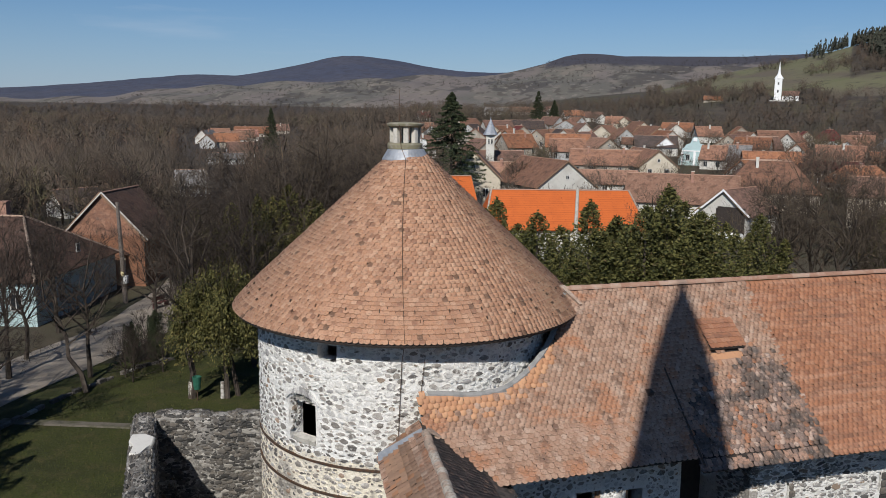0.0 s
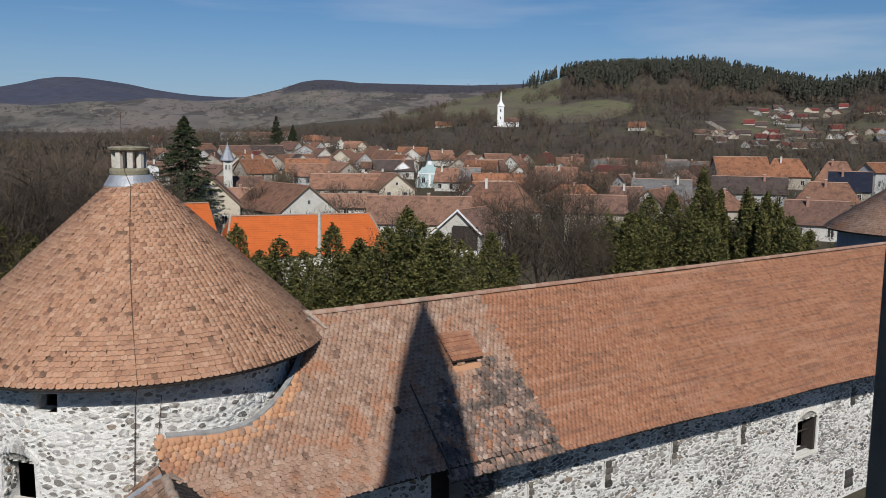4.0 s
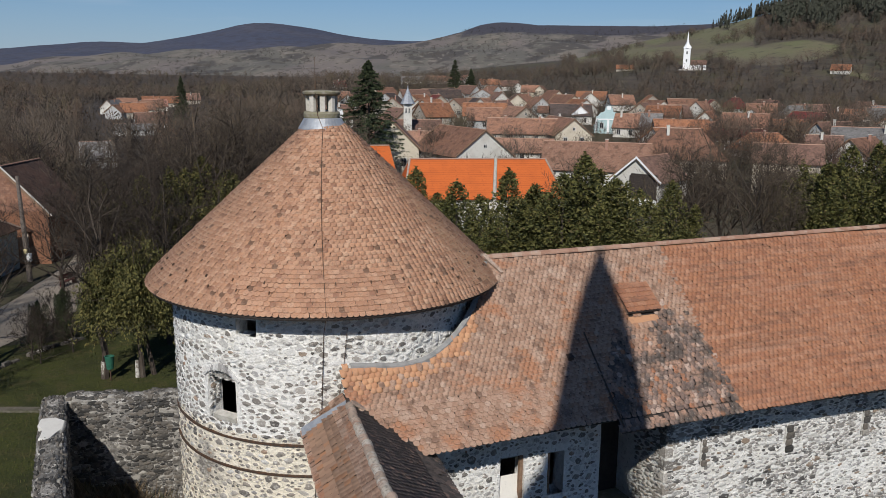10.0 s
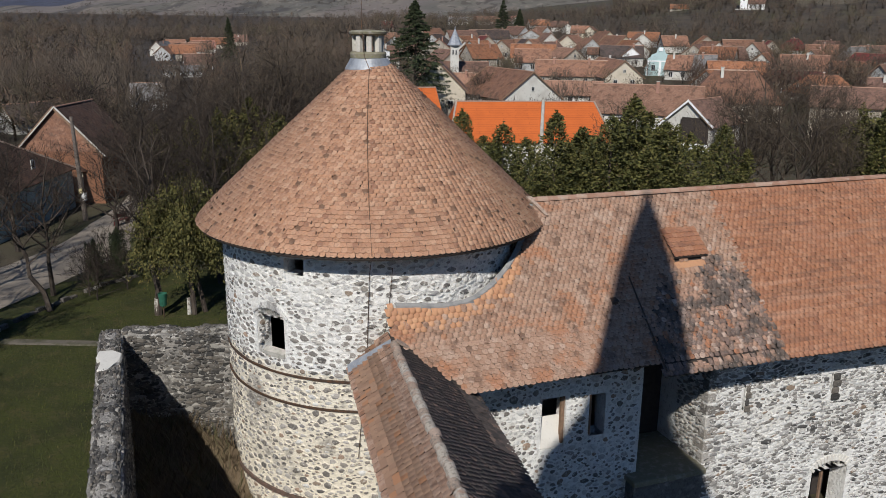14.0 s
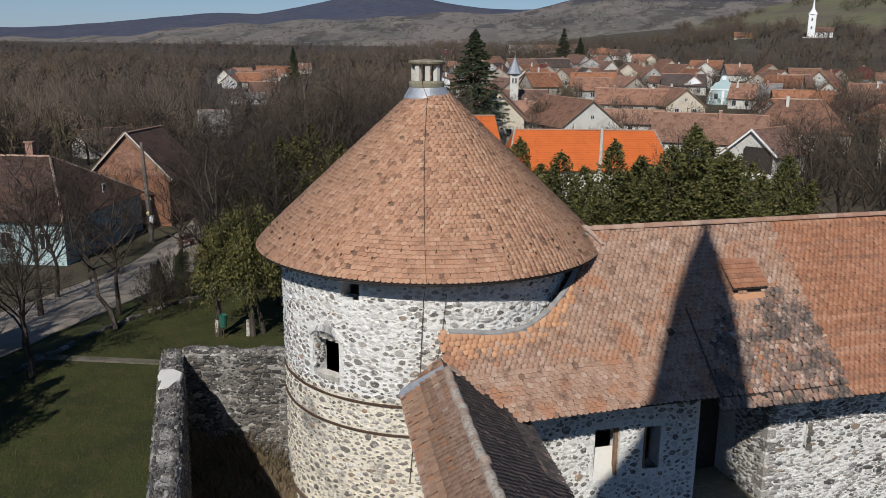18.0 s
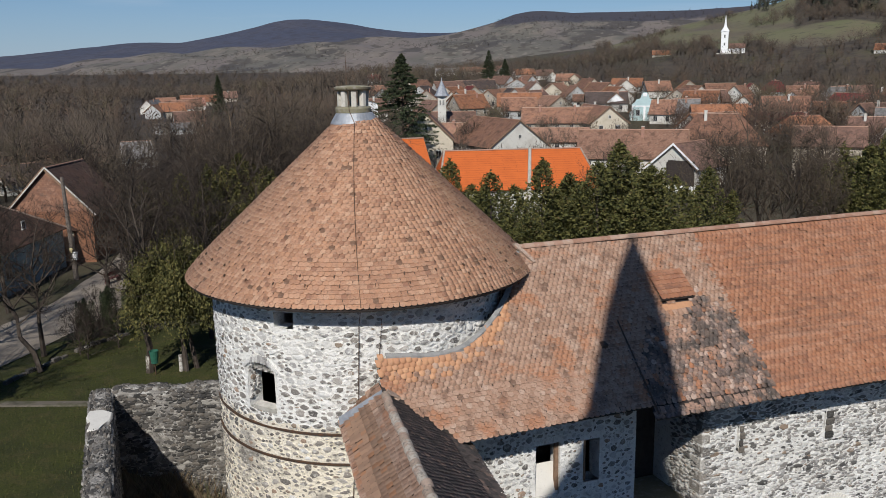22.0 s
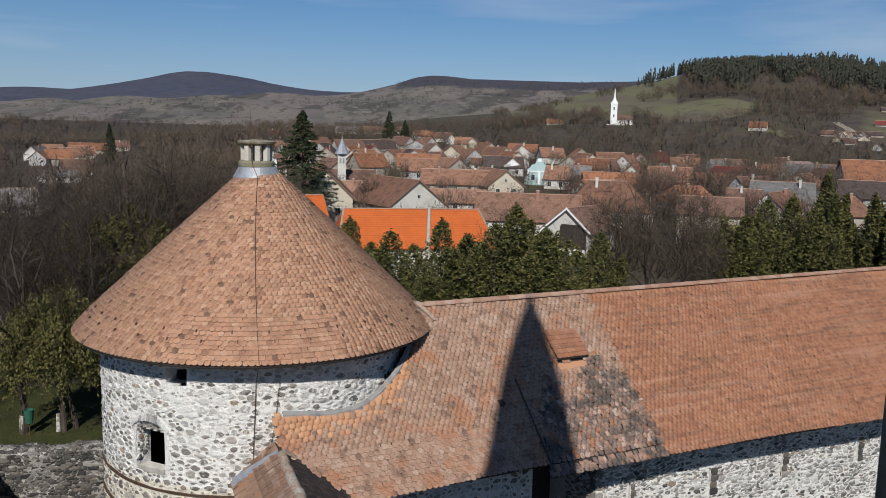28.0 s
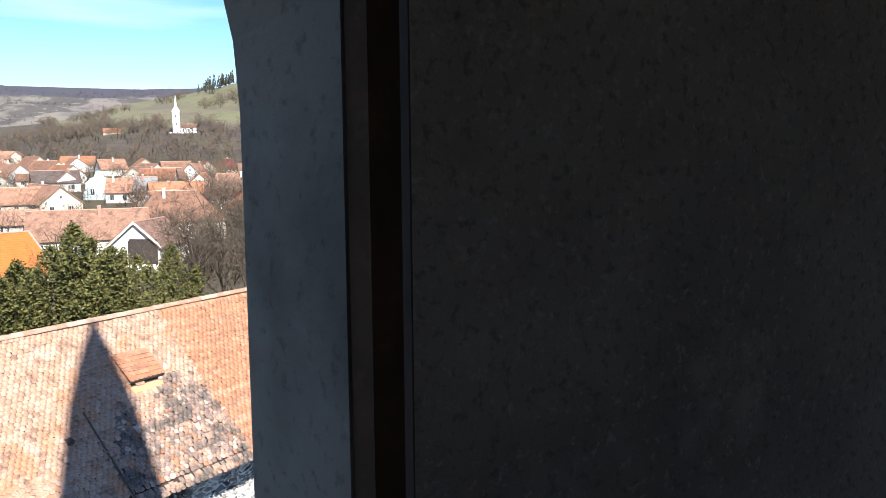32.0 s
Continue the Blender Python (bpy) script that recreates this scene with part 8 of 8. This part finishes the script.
# bare trees near the lawn and among the houses
BARE = [bare_tree_mesh(100 + i, 12, 0.009, n1=11, n2=6, n3=6, n4=5, spread=0.36) for i in range(4)]
SHRUB = [bare_tree_mesh(130 + i, 6, n1=11, n2=6, n3=5, n4=2, spread=0.5, trunk=0.06) for i in range(3)]
near_trees = [(-36.5, 46, 10, 2), (-38.2, 50, 9.5, 3), (-40.5, 57, 10, 0), (-32.2, 57, 10, 2), (-36.5, 38, 9.5, 3), (-23.3, 45.2, 12.5, 0), (-31.7, 47.6, 9.5, 1), (-30.1, 36.7, 8.5, 2), (-34.5, 33.5, 8.0, 3), (-24.5, 56, 13, 2), (-20.5, 60, 13, 3), (-29, 60, 11, 1), (-17, 66, 13, 0), (-26, 68, 12, 2), (-33, 69, 11, 3), (-31, 76, 12, 0), (-37, 83, 12, 1), (-22, 52, 12, 1), (-28, 54.5, 10, 3), (-33.5, 40.5, 8.5, 1), (-38.5, 41, 9, 0), (-39, 36, 8, 2)]
for i, (x, y, h, k) in enumerate(near_trees):
    t = tree("bare_tree", BARE[k], (M_BARK, M_TWIG), x, y, "leafless grey-brown tree beside the lawn", i * 1.3, h / 12)
lime, _ = lathe([(0.3, 0), (0.265, 0.5), (0.24, 1.05), (0.2, 1.06)], 12)
for x, y, r in ((-23.3, 45.2, 0.7), (-21.45, 45.6, 0.45), (-21.15, 45.75, 0.4)):
    ob = tagged(empty("limewash_band", (x, y, 0)), "white limewash painted round a tree trunk", "limewash")
    py_part("coat", [(a * r, b * r, c) for a, b, c in lime], lathe([(0, 0)] * 4, 12)[1], M_LIME, ob)
leanm = bare_tree_mesh(150, 9, n1=7, n2=5, n3=5, n4=2, lean=(-2.6, 0.6), spread=0.3)
tree("bare_tree", leanm, (M_BARK, M_TWIG), -30.1, 44.7, "leaning leafless tree beside the road")
for i, (x, y, s) in enumerate([(-29.4, 48.0, 0.55), (-28.4, 47.2, 0.45), (-27.6, 49.6, 0.5), (-30.2, 50.4, 0.5)]):
    tree("shrub", SHRUB[i % 3], (M_BARK, M_TWIG), x, y, "dark rounded leafless shrub beside the kerb", i, s * 0.95, "shrubs")
for i, (x, y, s) in enumerate([(-33.0, 62.0, 3.4), (-31.0, 58.5, 3.0), (-28.0, 63.0, 3.6), (-25.5, 60.0, 3.2), (-31.5, 67.5, 3.8), (-27.0, 70.0, 4.0), (-23.0, 66.5, 3.6), (-30.8, 53.0, 2.4), (-37.0, 72.0, 3.4), (-34.5, 77.0, 3.6), (-26.5, 52.8, 2.4), (-22.5, 58.0, 3.0)]):
    tree("shrub", SHRUB[i % 3], (M_BARK, M_TWIG), x, y, "dense dark leafless shrub beside the road", i * 0.9, s / 6 * 1.3, "shrubs")
rt = random.Random(8)
for a, d, h in [(-13.4, 68, 12.5), (-15.0, 70, 14), (-16.6, 68, 13), (-17.9, 72, 12.5), (-18.6, 80, 12), (-12.6, 70, 11.5), (-19.0, 68, 10.5), (-5.0, 66, 11.5), (19.9, 64, 15.5), (17.2, 66, 15.5), (22.4, 72, 13.5), (27.5, 62, 12.5), (13.2, 70, 13.5), (14.6, 82, 15), (16.2, 76, 14.5), (11.8, 88, 13), (17.8, 90, 14), (10.2, 120, 10), (7.4, 150, 9), (4.6, 150, 8), (-19.5, 95, 9)]:
    x, y = at(a, d)
    tree("bare_tree", BARE[rt.randrange(4)], (M_BARK, M_TWIG_MID), x, y, "leafless brown tree among the houses", rt.uniform(0, 6), h / 12)


def build_spruce(az, d, top_el, rad, k):
    x, y = at(az, d)
    g = gz(x, y)
    h = EYE + d * math.tan(radians(top_el)) - g

    def shape(r, n):
        # drooping boughs in loose whorls, longer towards the foot
        m = 420
        bt = np.sort(r.uniform(0, 1, m)) ** 0.8
        ba, bl = r.uniform(0, 2 * np.pi, m), 1.3 * rad * ((1 - bt) ** 0.8 + 0.02) * r.uniform(0.65, 1.1, m)
        k = np.minimum((r.random(n) ** 0.75 * m).astype(int), m - 1)
        q = np.sqrt(r.uniform(0.02, 1, n))
        wide = 0.16 * bl[k] * (1.1 - q)
        a = ba[k]
        rr = bl[k] * q
        side = r.normal(0, 1, n) * wide
        x, y = rr * np.cos(a) - side * np.sin(a), rr * np.sin(a) + side * np.cos(a)
        z = h * (0.06 + 0.94 * bt[k]) - 0.42 * rr + 0.22 * rr * q - np.abs(r.normal(0, 0.18, n)) * (1 - bt[k])
        return np.c_[x, y, z], np.c_[np.cos(a) * 1.6, np.sin(a) * 1.6, -0.7 + 0 * a]

    tree("spruce", (stem_mesh(h, 0.25), leaf_cloud(200 + k, 22000, shape, 0.16, 0.2, 2.2)), (M_BARK, M_SPRUCE), x, y, "tall dark green spruce among village houses", k, 1.0, "spruces")


build_spruce(9.14, 128, 1.55, 6.4, 0)
build_spruce(3.2, 430, 1.7, 4.6, 1)
build_spruce(2.1, 430, 1.1, 3.8, 2)
build_spruce(21.45, 330, 0.3, 3.4, 3)


# woods, scrub and hill forest as loose masses
def mass(name, seeds, spots, material, label, category, crowned=True):
    """Many small trees in one mesh: spots are (x, y, height, turn, kind). Each plant stores a tone of its own, near that of its
    neighbours, and its flat twigs are shaded as parts of one round crown."""
    vs, fs, ns, ts, base = [], [], [], [], 0
    r = np.random.default_rng(len(spots))
    for k, (tv, tf) in enumerate(seeds):
        sel = [s for s in spots if s[4] == k]
        if not sel:
            continue
        x, y, h, a, _ = (np.array(q) for q in zip(*sel))
        c, s, o = np.cos(a), np.sin(a), np.zeros(len(sel))
        rot = np.stack([np.stack([c, -s, o], -1), np.stack([s, c, o], -1), np.stack([o, o, o + 1], -1)], 1)
        m = np.concatenate([rot * h[:, None, None], np.stack([x, y, ground_z(x, y) - 0.1], -1)[:, :, None]], 2)
        v, f = stamp(tv, [tuple(q) for q in tf], m)
        f = f[0]
        out = np.asarray(tv) / np.array([0.42, 0.42, 0.55]) - np.array([0, 0, 0.6])
        out /= np.linalg.norm(out, axis=1, keepdims=True) + 1e-6
        q = v[f]
        g = np.cross(q[:, 1] - q[:, 0], q[:, 3] - q[:, 0])
        f = np.where(((g * (np.array([0, 0, EYE]) - q[:, 0])).sum(1) < 0)[:, None], f[:, ::-1], f)
        ns.append(np.einsum("nij,kj->nki", rot, out).reshape(-1, 3))
        far = np.hypot(x, y)
        patch = 0.5 + 0.25 * np.sin(x * 14 / far + 3 * np.sin(y * 0.021)) + 0.25 * np.sin(y * 0.043 + x * 0.031)
        ts.append(np.repeat(np.clip(0.5 * patch + 0.5 * r.uniform(0, 1, len(sel)), 0, 1), len(tv)))
        vs.append(v)
        fs.append(f + base)
        base += len(v)
    me = array_mesh(name, np.concatenate(vs), fs)
    me.attributes.new("tone", "FLOAT", "POINT").data.foreach_set("value", np.concatenate(ts).astype(np.float32))
    if crowned:
        me.normals_split_custom_set_from_vertices(np.concatenate(ns).astype(np.float32))
    return tagged(link_mesh(name, me, material), label, category, kind="stuff")


def unit_bare(seed, w, n1, n2, n3, spread=0.36, trunk=0.2):
    return ribbons(branches(seed, 1.0, n1=n1, n2=n2, n3=n3, spread=spread, trunk=trunk), w, seed)


def unit_conifer(seed):
    r = np.random.default_rng(seed)
    n = 48
    t = r.uniform(0.12, 1, n)
    a = r.uniform(0, 2 * np.pi, n)
    rr = 0.17 * (1 - t) ** 0.7 + 0.02
    p = np.c_[rr * np.cos(a) * 0.4, rr * np.sin(a) * 0.4, t]
    e = np.c_[rr * np.cos(a), rr * np.sin(a), t - 0.05]
    side = np.c_[-np.sin(a), np.cos(a), 0 * a] * 0.055
    v = np.stack([p - side * 0.5, e - side, e + side * 1.0, p + side * 0.5 + np.array([0, 0, 0.08])], 1).reshape(-1, 3)
    tr = np.array([[-0.012, 0, 0], [0.012, 0, 0], [0.008, 0, 0.9], [-0.008, 0, 0.9]])
    v = np.concatenate([v, tr])
    return v, np.arange(len(v)).reshape(-1, 4)


def unit_puff(seed, blades=170, low=0.16, wide=0.36, thick=1.0, long=1.0):
    """A leafless crown of fine upward twigs, one unit high."""
    r = np.random.default_rng(seed)
    tr = branches(seed, 1.0, n1=5, n2=1, n3=1, spread=0.36, trunk=0.15)
    tv, tf = ribbons([q for q in tr if q[4] <= 1], 0.005, seed)
    u = r.normal(0, 1, (blades, 3))
    u /= np.linalg.norm(u, axis=1, keepdims=True)
    rad = r.uniform(0.25, 1, blades) ** 0.5 * (0.85 + 0.3 * np.sin(3 * np.arctan2(u[:, 1], u[:, 0]) + seed))
    c = low + (1 - low) * 0.5
    p = u * rad[:, None] * np.array([wide, wide, (1 - low) * 0.48]) + np.array([0, 0, c])
    d = u * 0.7 + r.normal(0, 0.45, (blades, 3)) + np.array([0, 0, 0.55])
    d *= (long * r.uniform(0.07, 0.17, blades) / np.linalg.norm(d, axis=1))[:, None]
    side = np.cross(d, r.normal(0, 1, (blades, 3)))
    side *= (thick * r.uniform(0.004, 0.0085, blades) / np.linalg.norm(side, axis=1))[:, None]
    v = np.stack([p - d * 0.5 - side, p - d * 0.5 + side, p + d * 0.5 + side * 0.4, p + d * 0.5 - side * 0.4], 1).reshape(-1, 3)
    v = np.concatenate([tv, v])
    return v, np.arange(len(v)).reshape(-1, 4)


U_PUFF = [unit_puff(380 + i, 170, 0.12, 0.37, 0.9, 0.8) for i in range(3)]
U_LOW = [unit_puff(390 + i, 80, 0.02, 0.5, 1.8) for i in range(3)]
U_HILL = [unit_puff(395 + i, 70, 0.06, 0.40, 2.2, 0.7) for i in range(3)]
U_DOT = [unit_puff(405 + i, 44, 0.03, 0.42, 3.2, 0.9) for i in range(3)]
U_BARE = [unit_bare(300 + i, 0.0026, 9, 6, 6) for i in range(3)]
U_CON = [unit_conifer(360 + i) for i in range(3)]
HOUSE_AT = [(o.location.x, o.location.y) for o in bpy.data.objects if o.name.startswith("house")]


def spots(n, az0, az1, d0, d1, h0, h1, seed, power=0.5, clear=7.0, test=None):
    r = np.random.default_rng(seed)
    out = []
    for i in range(n):
        az = r.uniform(az0, az1)
        d = (d0 ** (1 / power) + r.uniform() * (d1 ** (1 / power) - d0 ** (1 / power))) ** power
        x, y = at(az, d)
        if d < 430 and any((x - a) ** 2 + (y - b) ** 2 < clear ** 2 for a, b in HOUSE_AT):
            continue
        if test and not test(az, d, x, y):
            continue
        out.append((x, y, r.uniform(h0, h1), r.uniform(0, 6.3), int(r.integers(0, 3))))
    return out


open_view = lambda az, d: not (19.5 < az < 27.5 and 150 < d < 560) and not (31.8 < az < 36.0 and 70 < d < 150)
off_road = lambda az, d, x, y: min((x - a) ** 2 + (y - b) ** 2 for a, b in ROAD) > 36 and not (x < -37 and y < 92 and x > -64) and (open_view(az, d) or math.sin(x * 3.1 + y) > 0.6)
mass("woodland", U_BARE, spots(200, 12.5, 44, 66, 115, 8, 13, 1, 0.6, 7.5, off_road), M_TWIG_WOOD, "leafless riverside woodland of brown trees", "woodland")
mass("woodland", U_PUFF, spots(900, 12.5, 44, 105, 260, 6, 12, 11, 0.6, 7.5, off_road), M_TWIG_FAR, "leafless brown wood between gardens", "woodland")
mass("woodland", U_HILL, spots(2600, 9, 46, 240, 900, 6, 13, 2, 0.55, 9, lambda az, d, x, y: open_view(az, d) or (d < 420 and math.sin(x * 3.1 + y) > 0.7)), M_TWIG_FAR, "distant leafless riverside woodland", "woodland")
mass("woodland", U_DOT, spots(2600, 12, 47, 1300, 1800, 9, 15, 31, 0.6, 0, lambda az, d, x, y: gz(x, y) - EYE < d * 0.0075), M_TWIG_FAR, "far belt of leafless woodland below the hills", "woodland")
mass("thicket", U_LOW, spots(900, 12.5, 44, 56, 260, 1.6, 4, 3, 0.6, 6, off_road), M_TWIG_WOOD, "brown leafless undergrowth between trees", "undergrowth")
r = np.random.default_rng(44)
before = []
for hx, hy in HOUSE_AT:
    hd = math.hypot(hx, hy)
    if 110 < hd < 450 and hx > -30:
        for k in range(5):
            q, w = r.uniform(5.5, 9.5) / hd, r.uniform(-9, 9) / hd
            x, y = hx - hx * q - hy * w, hy - hy * q + hx * w
            if min((x - a) ** 2 + (y - b) ** 2 for a, b in HOUSE_AT) > 22:
                before.append((x, y, r.uniform(2.4, 4.8), r.uniform(0, 6.3), int(r.integers(0, 3))))
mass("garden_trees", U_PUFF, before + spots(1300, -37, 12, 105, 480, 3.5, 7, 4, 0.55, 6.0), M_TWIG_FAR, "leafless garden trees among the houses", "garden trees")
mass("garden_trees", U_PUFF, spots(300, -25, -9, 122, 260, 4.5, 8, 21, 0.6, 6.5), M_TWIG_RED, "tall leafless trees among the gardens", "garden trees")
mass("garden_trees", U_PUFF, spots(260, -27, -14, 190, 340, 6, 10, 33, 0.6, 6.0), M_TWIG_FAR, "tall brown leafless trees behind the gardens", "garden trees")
mass("garden_shrubs", U_LOW, spots(1100, -37, 12, 90, 470, 1.5, 3.8, 5, 0.55, 5.5), M_TWIG_RED, "brown leafless garden shrubs", "shrubs")


def bare_hill(az, d, x, y):
    z = gz(x, y)
    g = float(grass(x, y, z))
    el = math.degrees(math.atan2(z - EYE, d))
    clump = math.sin(x * 0.062 + 1.1) + math.sin(y * 0.05) + math.sin((x - y) * 0.031)
    if abs(az + 12.4) < 1.5 and 618 < d < 660 or abs(az + 8.2) < 1.0 and 535 < d < 556:
        return False
    if az < -25:
        return g < 0.3 or clump > 0.6
    return g < 0.35 or (clump > 1.15 and el < 3.7)


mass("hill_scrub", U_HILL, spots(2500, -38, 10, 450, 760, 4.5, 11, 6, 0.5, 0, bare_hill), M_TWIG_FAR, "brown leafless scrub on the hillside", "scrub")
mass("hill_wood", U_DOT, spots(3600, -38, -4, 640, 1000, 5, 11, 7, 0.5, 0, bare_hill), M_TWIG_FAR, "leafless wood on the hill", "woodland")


def crest(az, d, x, y):
    edge = 815 - 30 * math.sin(az * 0.9) + 45 * math.sin(az * 2.3 + 1) + 110 * max(0, min(1, (az + 18.5) / 3)) - 40 * max(0, min(1, (-24 - az) / 5))
    side = min(1, max(0.03, (-15.0 - az) / 3.0)) * min(1, max(0.3, (34.5 + az) / 2))
    return d > edge and math.sin(x * 0.9 + y * 1.7) > 1 - 2 * side


M_PINE = Mat("pine needles", (0.045, 0.046, 0.032), 0.9).vary([(0, (0.042, 0.045, 0.033)), (0.4, (0.06, 0.059, 0.042)), (0.7, (0.032, 0.035, 0.027)), (0.9, (0.078, 0.068, 0.05))]).tone([(0, (0.035, 0.038, 0.028)), (0.4, (0.055, 0.056, 0.04)), (0.75, (0.045, 0.05, 0.034)), (1.0, (0.085, 0.068, 0.05))]).done()
mass("pine_forest", U_CON, spots(5600, -38, -13.6, 770, 1012, 7, 16, 8, 0.5, 0, crest), M_PINE, "dark pine forest on the hilltop", "forest", False)
mass("pasture_bushes", U_DOT, spots(3200, -12, 40, 1050, 2050, 3, 8, 9, 0.5, 0, lambda az, d, x, y: math.sin(x * 0.008 + 1) + math.sin(y * 0.011) + math.sin((x + y) * 0.02) > 0.2), M_TWIG_WOOD, "scattered dark bushes on the pale hills", "bushes")
